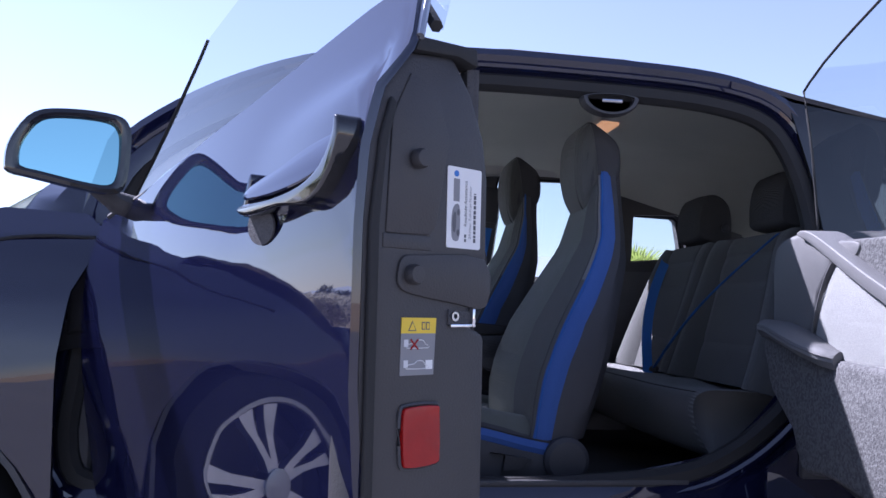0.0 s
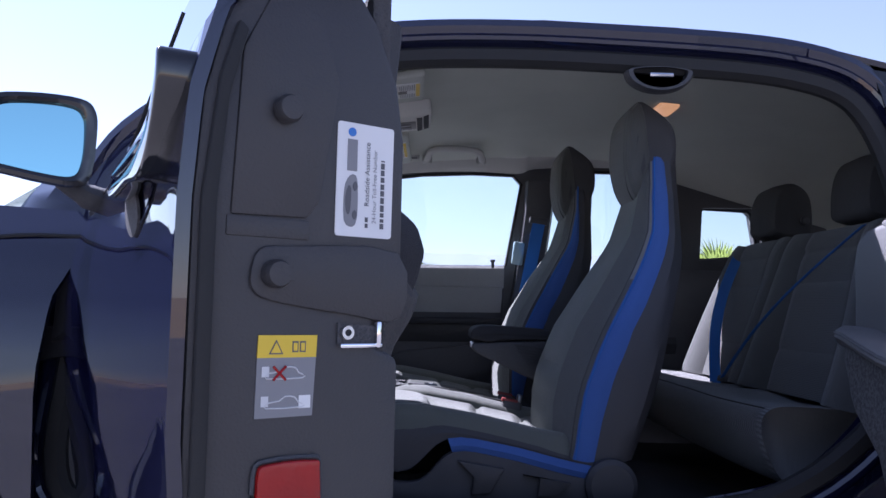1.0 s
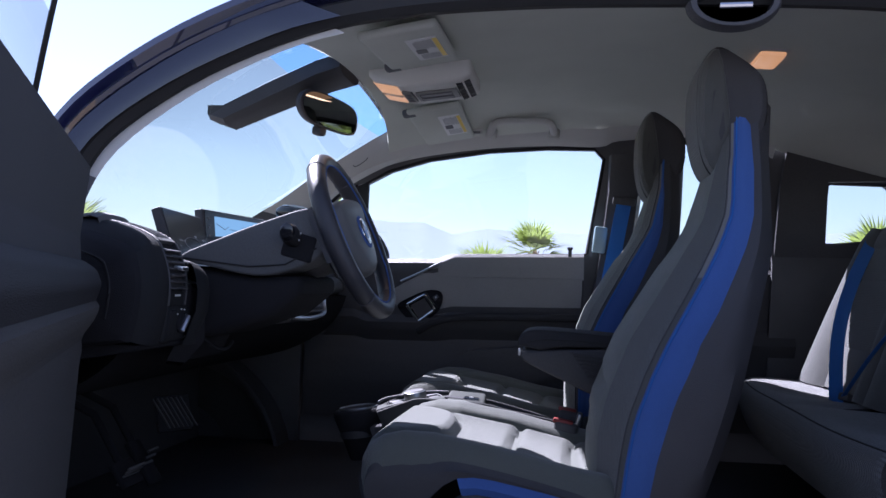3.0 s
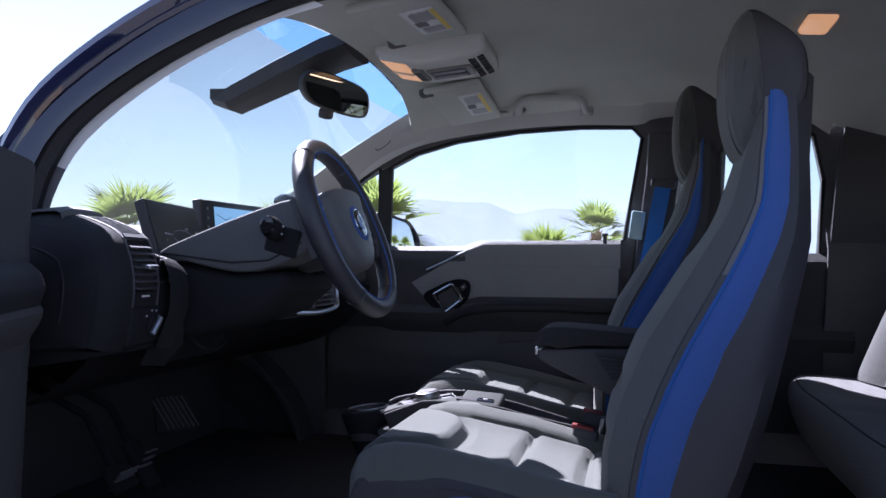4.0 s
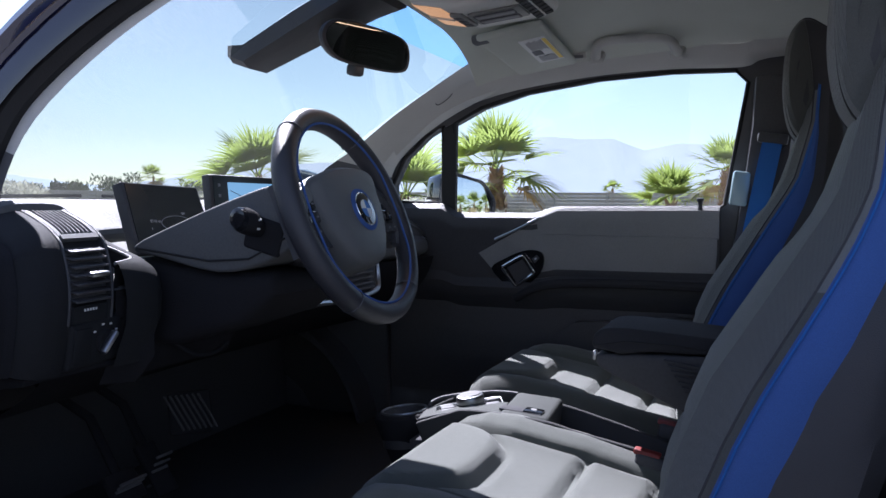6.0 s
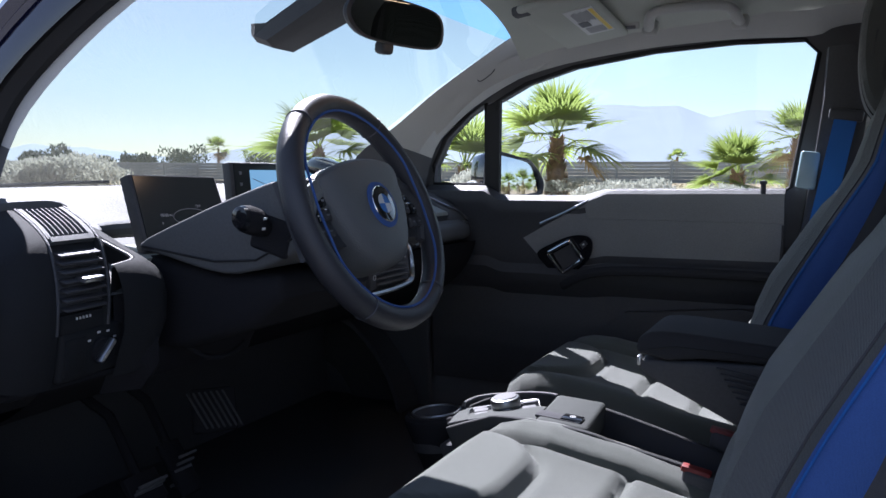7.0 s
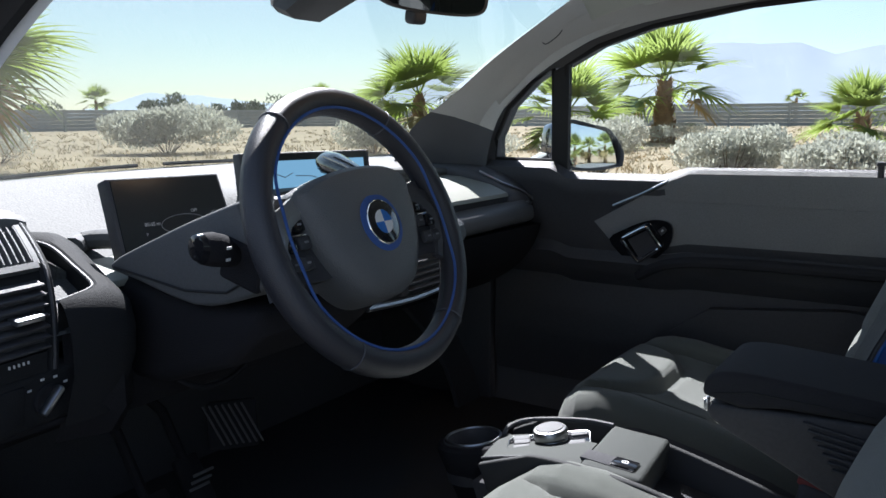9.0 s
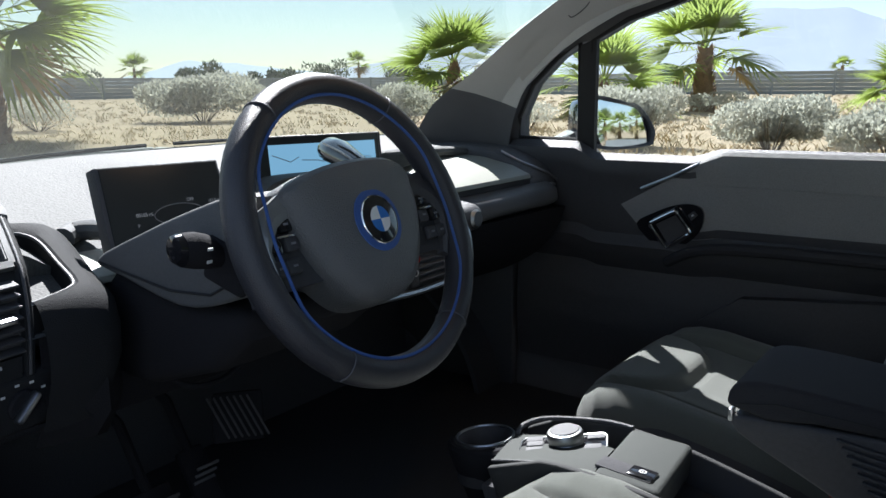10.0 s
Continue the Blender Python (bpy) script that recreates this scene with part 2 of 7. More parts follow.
def tube(pts, r, n=10, closed=False, bm=None, flat=1.0, up=(0, 0, 1)):
    """A tube of radius r (a number, or one for each point) along points."""
    p = [Vector(q) for q in pts]
    rings = []
    for i, q in enumerate(p):
        a, b = (p[i - 1], p[(i + 1) % len(p)]) if closed else (p[max(i - 1, 0)], p[min(i + 1, len(p) - 1)])
        t = (b - a).normalized()
        s = t.cross(Vector(up))
        s = s.normalized() if s.length > 1e-4 else t.orthogonal().normalized()
        w = s.cross(t)
        rr = r[i] if isinstance(r, (list, tuple)) else r
        rings.append([q + (s * math.cos(h) + w * math.sin(h) * flat) * rr for h in (2 * math.pi * k / n for k in range(n))])
    return loft(rings, loop=closed, bm=bm)


def ring_lathe(profile, n=32, m=None):
    """A turned ring: a closed section of (radius, height) pairs swept round z, open in the middle."""
    bm = loft([[(r * math.cos(2 * math.pi * k / n), r * math.sin(2 * math.pi * k / n), z) for r, z in profile] for k in range(n)], loop=True, cap=False)
    if m is not None:
        bmesh.ops.transform(bm, matrix=m, verts=bm.verts)
    return bm


def lathe(profile, n=32, m=None, bm=None):
    """Turned body: profile of (radius, height) round z."""
    one = bmesh.new()
    rows = []
    for r, z in profile:
        rows.append([one.verts.new((max(r, 1e-4) * math.cos(2 * math.pi * k / n), max(r, 1e-4) * math.sin(2 * math.pi * k / n), z)) for k in range(n)])
    for a, b in zip(rows, rows[1:]):
        for k in range(n):
            one.faces.new((a[k], a[(k + 1) % n], b[(k + 1) % n], b[k]))
    one.faces.new(rows[0][::-1])
    one.faces.new(rows[-1])
    return join(bm or bmesh.new(), one, m)


def prism(poly, y0, y1, bevel=0.0, seg=2, holes=(), bm=None, m=None):
    """An outline in x and z, pulled from y0 to y1; holes are outlines too."""
    one = bmesh.new()
    edges = []
    for loop in (poly, *holes):
        vs = [one.verts.new((x, y0, z)) for x, z in loop]
        edges += [one.edges.new((a, b)) for a, b in zip(vs, vs[1:] + vs[:1])]
    if holes:
        bmesh.ops.triangle_fill(one, edges=edges, use_beauty=True)
    else:
        one.faces.new(list(one.verts))
    got = bmesh.ops.extrude_face_region(one, geom=list(one.faces))
    bmesh.ops.translate(one, verts=[v for v in got["geom"] if isinstance(v, bmesh.types.BMVert)], vec=(0, y1 - y0, 0))
    bmesh.ops.recalc_face_normals(one, faces=one.faces)
    if bevel:
        es = [e for e in one.edges if len(e.link_faces) == 2 and e.calc_face_angle(0) > 0.9]
        bmesh.ops.bevel(one, geom=es, offset=bevel, segments=seg, profile=0.5, affect="EDGES", clamp_overlap=True)
    return join(bm or bmesh.new(), one, m)


def interp(table, x):
    xs, ys = zip(*table)
    return float(np.interp(x, xs, ys))


def slices(bm, zs=(), xs=()):
    """Cuts a mesh at heights and stations, so that it can be bent."""
    for z in zs:
        bmesh.ops.bisect_plane(bm, geom=bm.verts[:] + bm.edges[:] + bm.faces[:], plane_co=(0, 0, z), plane_no=(0, 0, 1))
    for x in xs:
        bmesh.ops.bisect_plane(bm, geom=bm.verts[:] + bm.edges[:] + bm.faces[:], plane_co=(x, 0, 0), plane_no=(1, 0, 0))
    return bm


CY = 0.02                                   # the car's middle plane
HALF = [(0.40, 0.76), (0.55, 0.75), (0.80, 0.745), (0.95, 0.71), (1.07, 0.68), (1.25, 0.66), (1.41, 0.642), (1.47, 0.625), (1.56, 0.57)]
def half(z):
    return interp(HALF, z)

# ---- car: shell ----
car = thing("car", "dark navy blue compact electric car with its driver side doors open", "car")
OPENING = smooth_path([(-0.94, 0.60), (-0.925, 0.80), (-0.895, 1.06), (-0.865, 1.17), (-0.80, 1.25), (-0.65, 1.345), (-0.47, 1.415), (-0.30, 1.447),
                       (-0.08, 1.457), (0.17, 1.452), (0.42, 1.44), (0.56, 1.42), (0.65, 1.385), (0.70, 1.32), (0.735, 1.22), (0.752, 1.10), (0.74, 0.95),
                       (0.70, 0.80), (0.62, 0.69), (0.50, 0.60), (0.35, 0.55), (0.0, 0.53), (-0.5, 0.53), (-0.86, 0.535)], 4, True)


def grown(loop, d):
    """An outline in x and z moved outwards by d."""
    out, n = [], len(loop)
    for i in range(n):
        t = (loop[(i + 1) % n] - loop[i - 1]).normalized()
        out.append(Vector((loop[i].x - t.y * d, loop[i].y + t.x * d)))
    return out


def ring_strip(loop, steps, side):
    """Strips round an outline; steps are (grown, further out from the middle) pairs; side is -1 for the driver's."""
    rings = []
    for d, o in steps:
        rings.append([(p.x, CY + side * (half(q.y) + o), p.y) for p, q in zip(grown(loop, d), loop)])
    return loft([[r[i] for r in rings] for i in range(len(loop))], closed=False, loop=True)


for side in (-1,):
    part("door_seal", ring_strip(OPENING, [(-0.004, -0.03), (-0.012, -0.015), (-0.012, 0.0), (0.0, 0.012), (0.022, 0.014), (0.030, 0.005)], side), M_RUBBER, car, "black rubber door seal")
    part("door_aperture", ring_strip(OPENING, [(0.028, 0.004), (0.040, 0.022), (0.048, 0.024), (0.055, 0.018), (0.070, 0.024), (0.088, 0.012), (0.098, -0.02)], side), M_PAINT, car, "painted door aperture frame")

ROOF_C = [(-0.66, 1.505), (-0.30, 1.568), (0.1, 1.592), (0.5, 1.582), (1.0, 1.53), (1.6, 1.42), (1.75, 1.38)]
ROOF_E = [(-0.66, 1.42), (-0.47, 1.492), (-0.3, 1.527), (0.0, 1.542), (0.3, 1.532), (0.6, 1.495), (0.75, 1.46), (1.0, 1.41), (1.6, 1.33), (1.75, 1.30)]
def roof_pt(u, v):
    x = -0.582 + 2.332 * u
    s = 2 * v - 1
    e = interp(ROOF_E, x)
    w = half(e - 0.08) - 0.01
    return (x, CY + s * w, e + (interp(ROOF_C, x) - e) * (1 - abs(s) ** 2.4))
part("roof", sheet(roof_pt, 40, 28, 0.012), M_PAINT, car, "glossy dark navy roof panel")

LINER_C = [(-0.62, 1.483), (-0.35, 1.50), (0.0, 1.538), (0.45, 1.538), (0.9, 1.48), (1.4, 1.36)]
LINER_E = [(-0.62, 1.365), (-0.47, 1.418), (-0.3, 1.447), (0.0, 1.465), (0.20, 1.478), (0.42, 1.472), (0.65, 1.402), (0.9, 1.33), (1.4, 1.20)]
def liner_pt(u, v):
    x = -0.538 + 1.938 * u
    s = 2 * v - 1
    e = interp(LINER_E, x)
    w = half(e) - 0.012
    bow = -0.060 * s * s * max(0.0, 1 - u * 4)
    return (x + bow, CY + s * w, e + (interp(LINER_C, x) - e) * (1 - abs(s) ** 3.0))
part("headliner", sheet(liner_pt, 44, 32, 0.008), M_LINER, car, "pale grey cloth headliner")

def bent(bm, side, o):
    """Bends a flat side sheet to the body's section."""
    for v in bm.verts:
        v.co.y = CY + side * (half(v.co.z) + o + v.co.y)
    return bm

# windscreen between its two edges
WS_EDGE = [(-1.26, 1.045), (-1.07, 1.168), (-0.95, 1.243), (-0.82, 1.335), (-0.65, 1.437), (-0.555, 1.488)]
WS_BOW = [(0.0, 0.12), (0.3, 0.165), (0.6, 0.16), (0.8, 0.10), (0.92, 0.05), (1.0, 0.012)]
def ws_pt(u, v):
    k = u * (len(WS_EDGE) - 1)
    i = min(int(k), len(WS_EDGE) - 2)
    (x0, z0), (x1, z1) = WS_EDGE[i], WS_EDGE[i + 1]
    x, z = x0 + (x1 - x0) * (k - i), z0 + (z1 - z0) * (k - i)
    s = 2 * v - 1
    w = 0.62 - 0.05 * u
    return (x - interp(WS_BOW, u) * (1 - s * s), CY + s * w, z + (0.015 + 0.03 * u ** 3) * (1 - s * s))
ws = part("windscreen", sheet(lambda u, v: ws_pt(u * 0.86, v), 24, 28), M_WSGLASS, car, "clear windscreen")
ws.visible_shadow = False
part("windscreen_frit", sheet(lambda u, v: Vector(ws_pt(u * 0.05, v)) + Vector((0.004, 0, -0.002)), 4, 28), M_RUBBER, car, "black windscreen edge print")
for y0, y1 in ((-0.50, -0.02), (0.05, 0.50)):
    part("wiper", tube([Vector(ws_pt(0.045, (y - CY) / 1.24 + 0.5)) + Vector((-0.016, 0, 0.008)) for y in np.linspace(y0, y1, 12)], 0.0045, 6), M_RUBBER, car, "black windscreen wiper")
wt = part("windscreen_band", sheet(lambda u, v: ws_pt(0.86 + u * 0.14, v), 6, 28), M_TINT, car, "blue-tinted upper windscreen band")
wt.visible_shadow = False

# A-pillars: trim inside, paint outside
def pillar(side, inner):
    a = smooth_path([(-1.14, 1.07), (-1.07, 1.168), (-0.95, 1.243), (-0.82, 1.335), (-0.65, 1.437), (-0.56, 1.487)], 4)
    b = smooth_path([(-0.91, 1.00), (-0.895, 1.10), (-0.84, 1.215), (-0.70, 1.317), (-0.52, 1.398), (-0.40, 1.43)], 4)
    if inner and side < 0:                    # fuller trim at the driver's opening
        b = smooth_path([(-0.872, 1.00), (-0.860, 1.10), (-0.805, 1.200), (-0.668, 1.303), (-0.51, 1.378), (-0.40, 1.408)], 4)
    rings = []
    for p, q in zip(a, b):
        w0, w1 = 0.595 - 0.02 * (p.y - 1.1), half(q.y)
        o = -0.012 if inner else 0.02
        ym = (w0 + w1) / 2 + (-0.005 if inner else 0.03)
        rings.append([(p.x, CY + side * (w0 + o), p.y), (0.65 * p.x + 0.35 * q.x, CY + side * (ym + o), 0.65 * p.y + 0.35 * q.y + 0.004),
                      (0.3 * p.x + 0.7 * q.x, CY + side * (w1 + o * 1.2), 0.3 * p.y + 0.7 * q.y), (q.x, CY + side * (w1 + o), q.y)])
    return rings
for side in (-1, 1):
    lo, hi = pillar(side, True)[:7], pillar(side, True)[6:]
    part("pillar_trim", loft(hi, closed=False), M_PILLAR, car, "pale grey pillar trim")
    part("pillar_base_trim", loft(lo, closed=False), M_DARK, car, "dark grey pillar base trim")
    part("pillar_skin", loft(pillar(side, False), closed=False), M_PAINT, car)

# passenger side: wall with window openings
WIN_Q = [(-0.890, 1.085), (-0.888, 1.135), (-0.845, 1.214), (-0.775, 1.275), (-0.718, 1.306), (-0.728, 1.085)]
WIN_M = [(-0.695, 1.05), (-0.685, 1.310), (-0.60, 1.352), (-0.47, 1.388), (-0.27, 1.415), (-0.08, 1.424), (0.075, 1.421), (0.105, 1.39), (0.055, 1.085), (0.03, 1.07), (-0.30, 1.062), (-0.44, 1.05)]
WIN_C = [(0.20, 1.05), (0.19, 1.30), (0.22, 1.440), (0.50, 1.440), (0.585, 1.385), (0.613, 1.26), (0.608, 1.046), (0.55, 1.03)]
WIN_R = [(0.785, 1.12), (0.788, 1.305), (0.80, 1.313), (0.965, 1.307), (0.98, 1.295), (1.01, 1.15), (1.0, 1.138)]
SIDE = [(-0.95, 0.40), (-0.96, 1.02), (-0.95, 1.10), (-0.91, 1.20), (-0.79, 1.305), (-0.60, 1.395), (-0.30, 1.45), (0.0, 1.466), (0.20, 1.472), (0.45, 1.472), (0.65, 1.42), (0.9, 1.335), (1.3, 1.23), (1.3, 0.40)]
ZS = [0.5, 0.6, 0.7, 0.8, 0.875, 0.95, 1.01, 1.07, 1.13, 1.19, 1.25, 1.33, 1.41]
part("side_wall", bent(slices(prism(SIDE, 0.0, 0.05, holes=(WIN_Q[:5] + WIN_M[1:] + WIN_M[:1] + WIN_Q[5:], WIN_C, WIN_R)), ZS), 1, 0.02), M_DARK, car, "dark inner side wall")
for nm, w in (("quarter_light", WIN_Q), ("door_glass", WIN_M), ("coach_door_glass", WIN_C), ("rear_quarter_glass", WIN_R)):
    g = part(nm, bent(slices(prism(w, 0, 0.004), ZS), 1, 0.05), M_GLASS, car, "clear side window glass")
    g.visible_shadow = False

# outside skin, floor, tail
def outer_y(z):
    return interp([(0.25, 0.80), (0.50, 0.845), (0.75, 0.862), (0.90, 0.848), (1.03, 0.81), (1.10, 0.75), (1.18, 0.70)], z)
def flank(bm, side, zs=(0.4, 0.5, 0.62, 0.75, 0.82, 0.9, 0.97, 1.03, 1.06)):
    slices(bm, zs)
    for v in bm.verts:
        v.co.y = CY + side * (outer_y(v.co.z) - v.co.y)
    return bm
def arch(cx, r, a0, a1, n=16):
    return [(cx + r * math.cos(radians(a0 + (a1 - a0) * k / n)), 0.34 + r * math.sin(radians(a0 + (a1 - a0) * k / n))) for k in range(n + 1)]
AXLE_F, AXLE_R = -1.35, 1.14
for side in (-1, 1):
    part("front_wing", flank(prism([(-0.945, 0.30), (-0.945, 0.8), (-0.93, 0.93), (-0.875, 1.05), (-0.93, 1.095), (-1.10, 1.105), (-1.3, 1.045), (-1.42, 0.985), (-1.54, 0.915), (-1.62, 0.865), (-1.72, 0.79), (-1.92, 0.66), (-2.02, 0.55), (-2.02, 0.40), (-1.86, 0.34)] + arch(AXLE_F, 0.42, 180, 0)[1:-1] + [(-1.0, 0.34)], 0.0, 0.012), side), M_PAINT, car, "navy front wing with wheel arch")
    part("arch_liner", ring_lathe([(0.405, 0.0), (0.418, 0.0), (0.418, 0.26), (0.405, 0.26)], 40, pose(AXLE_F, CY + side * 0.855, 0.34, 90 * side, 0, 0)), M_BLACK, car, "black wheel arch liner")
    part("wing_crease", tube(smooth_path([(-0.90, CY + side * (outer_y(1.042) + 0.001), 1.042), (-1.10, CY + side * (outer_y(1.03) + 0.001), 1.028), (-1.45, CY + side * (outer_y(0.90) + 0.001), 0.90)], 6), 0.004, 6), M_RUBBER, car, "dark panel gap")
    q = [(0.79, 1.10), (0.775, 0.93), (0.74, 0.79), (0.66, 0.67), (0.54, 0.58), (0.54, 0.30), (0.72, 0.30)] + arch(AXLE_R, 0.42, 180, 0)[1:-1] + [(1.60, 0.32), (1.78, 0.40), (1.80, 0.95), (1.70, 1.08)]
    part("rear_quarter", flank(prism(q, 0.0, 0.012), side), M_PAINT, car, "navy rear quarter panel")
    hole = ([(0.77, 1.108), (0.77, 1.32), (0.975, 1.325), (1.0, 1.30), (1.025, 1.138)],) if side > 0 else ()
    part("rear_pillar", bent(slices(prism([(0.775, 1.07), (0.75, 1.25), (0.72, 1.37), (0.70, 1.45), (1.0, 1.40), (1.76, 1.30), (1.76, 1.20), (1.70, 1.06)], 0.0, 0.01, holes=hole), [1.1, 1.15, 1.2, 1.25, 1.3, 1.35, 1.4]), side, 0.045 if side > 0 else 0.02), M_GLOSSBLACK, car, "gloss black rear pillar panel")
    part("rear_inner_wall", rbox((0.95, 0.02, 0.95), pose(1.24, CY + side * 0.66, 0.87), 0.004), M_DARK, car) if side < 0 else None
part("far_side_skin", flank(prism([(-0.93, 0.30), (-0.93, 1.0), (-0.88, 1.045), (0.7, 1.05), (0.78, 1.08), (0.76, 0.8), (0.56, 0.56), (0.56, 0.30)], 0.0, 0.012), 1), M_PAINT, car)
part("floor_pan", rbox((2.95, 1.46, 0.06), pose(0.17, CY, 0.40), 0.01), M_CARPET, car, "black carpeted floor")
part("sill", loft([[(x, CY - w, z) for w, z in ((0.70, 0.44), (0.70, 0.515), (0.72, 0.53), (0.76, 0.53), (0.78, 0.50), (0.80, 0.40), (0.83, 0.34), (0.83, 0.26), (0.70, 0.26))] for x in (-1.0, 0.58)]), M_PAINT, car, "painted door sill")
part("sill_plate", rbox((1.2, 0.05, 0.012), pose(-0.2, CY - 0.74, 0.533), 0.004), M_BLACK, car, "black scuff plate")
part("rear_sill_curve", loft([[(p.x + dx, CY - w, p.y + dz) for w, dx, dz in ((0.73, -0.03, 0.02), (0.77, 0.03, -0.03), (0.79, 0.05, -0.06), (0.80, 0.07, -0.10))] for p in smooth_path([(0.30, 0.53), (0.50, 0.575), (0.62, 0.665), (0.70, 0.78), (0.745, 0.95)], 5)], closed=False), M_PAINT, car)
part("firewall", rbox((0.04, 1.46, 0.72), pose(-1.29, CY, 0.71), 0.01), M_CARPET, car)
for side in (-1, 1):
    part("kick_panel", rbox((0.40, 0.03, 0.70), pose(-1.11, CY + side * 0.72, 0.73), 0.008), M_BLACK, car, "black footwell side panel")
part("hood", sheet(lambda u, v: (-1.20 - 0.80 * u - 0.18 * (1 - (2 * v - 1) ** 2), CY + (2 * v - 1) * (0.80 - 0.1 * u * u), 1.066 + 0.015 * (1 - (2 * v - 1) ** 2) + 0.03 * abs(2 * v - 1) ** 3 - 0.13 * u - 0.17 * u ** 2 - 0.06 * u ** 3), 20, 24, 0.01), M_GLOSSBLACK, car, "gloss black bonnet")
part("cowl", sheet(lambda u, v: (-1.17 - 0.22 * u - 0.16 * (1 - (2 * v - 1) ** 2), CY + (2 * v - 1) * 0.66, 1.05 - 0.01 * u), 4, 20, 0.01), M_BLACK, car, "black windscreen cowl")
part("front_bumper", sheet(lambda u, v: (-1.86 - 0.22 * math.sin(math.pi * v) ** 0.5, CY + (2 * v - 1) * 0.82, 0.25 + 0.60 * u), 8, 20, 0.012), M_PAINT, car)
part("tailgate", sheet(lambda u, v: (1.80 - 0.06 * u ** 2, CY + (2 * v - 1) * (0.80 - 0.12 * u), 0.35 + 0.72 * u), 10, 12, 0.02), M_GLOSSBLACK, car, "gloss black tailgate")
tg = part("tailgate_glass", sheet(lambda u, v: (1.74 - 0.04 * u, CY + (2 * v - 1) * (0.68 - 0.08 * u), 1.07 + 0.25 * u), 6, 10), M_GLASS, car, "clear tailgate glass")
tg.visible_shadow = False


def road_wheel(x, side):
    w = part("wheel", ring_lathe([(0.20, -0.085), (0.30, -0.085), (0.335, -0.07), (0.348, -0.04), (0.35, 0.0), (0.348, 0.04), (0.335, 0.07), (0.30, 0.085), (0.262, 0.088), (0.258, 0.06), (0.25, 0.0), (0.20, -0.02)], 48), M_TYRE, car, "black low-profile tyre on alloy wheel")
    w.matrix_basis = pose(x, CY + side * 0.775, 0.35, -90 * side, 0, 0)
    part("rim", ring_lathe([(0.236, 0.02), (0.258, 0.02), (0.262, 0.085), (0.256, 0.090), (0.246, 0.086), (0.240, 0.06), (0.236, 0.02)], 48), M_GLOSSBLACK, w, "dark alloy rim")
    part("rim_lip", ring_lathe([(0.249, 0.085), (0.262, 0.086), (0.262, 0.0915), (0.250, 0.092)], 48), M_SILVER, w, "bright rim edge")
    part("wheel_hub", lathe([(0, 0.03), (0.05, 0.03), (0.045, 0.075), (0.03, 0.08), (0, 0.081)], 24), M_SILVER, w)
    part("barrel", lathe([(0.0, -0.03), (0.235, -0.03), (0.235, -0.02), (0.0, -0.02)], 32), M_BLACK, w)
    for k in range(5):
        for d in (-9, 9):
            a, b = radians(72 * k + d * 0.9 + 18), radians(72 * k + d * 1.15 + 18)
            p0, p1 = Vector((0.035 * math.cos(a), 0.035 * math.sin(a), 0.068)), Vector((0.25 * math.cos(b), 0.25 * math.sin(b), 0.08))
            t = (p1 - p0).normalized()
            n = Vector((-t.y, t.x, 0))
            part("spoke", loft([[p0 + n * 0.012, p0 - n * 0.012, p0 - n * 0.010 - Vector((0, 0, 0.03)), p0 + n * 0.010 - Vector((0, 0, 0.03))],
                                [p0.lerp(p1, 0.6) + n * 0.013, p0.lerp(p1, 0.6) - n * 0.013, p0.lerp(p1, 0.6) - n * 0.01 - Vector((0, 0, 0.03)), p0.lerp(p1, 0.6) + n * 0.01 - Vector((0, 0, 0.03))],
                                [p1 + n * 0.026, p1 - n * 0.026, p1 - n * 0.02 - Vector((0, 0, 0.03)), p1 + n * 0.02 - Vector((0, 0, 0.03))]]), M_ALLOY, w, "bright machined spoke")
for x in (AXLE_F, AXLE_R):
    for side in (-1, 1):
        road_wheel(x, side)

# ---- front seats ----
BACK_F = [(0.60, 0.045), (0.71, 0.045), (0.78, 0.06), (0.88, 0.10), (0.986, 0.165), (1.097, 0.232), (1.211, 0.262), (1.33, 0.27)]
BACK_SL = [(0.60, 0.075), (0.627, 0.081), (0.687, 0.089), (0.755, 0.102), (0.785, 0.114), (0.83, 0.131), (0.89, 0.160), (0.986, 0.214), (1.041, 0.243), (1.10, 0.268), (1.123, 0.273), (1.21, 0.282), (1.33, 0.283)]
BACK_SR = [(0.60, 0.122), (0.63, 0.128), (0.69, 0.140), (0.757, 0.160), (0.787, 0.169), (0.84, 0.195), (0.887, 0.213), (0.925, 0.237), (0.988, 0.266), (1.045, 0.292), (1.098, 0.309), (1.19, 0.318), (1.33, 0.317)]
BACK_B = [(0.60, 0.20), (0.726, 0.245), (0.804, 0.269), (0.927, 0.301), (1.044, 0.332), (1.177, 0.340), (1.33, 0.346)]
BACK_W = [(0.60, 0.252), (0.70, 0.251), (0.80, 0.245), (0.90, 0.226), (1.0, 0.200), (1.1, 0.164), (1.2, 0.120), (1.33, 0.080)]
CUSH_TOP = [(-0.385, 0.625), (-0.383, 0.655), (-0.37, 0.680), (-0.34, 0.694), (-0.24, 0.692), (-0.12, 0.672), (0.0, 0.645), (0.12, 0.625)]


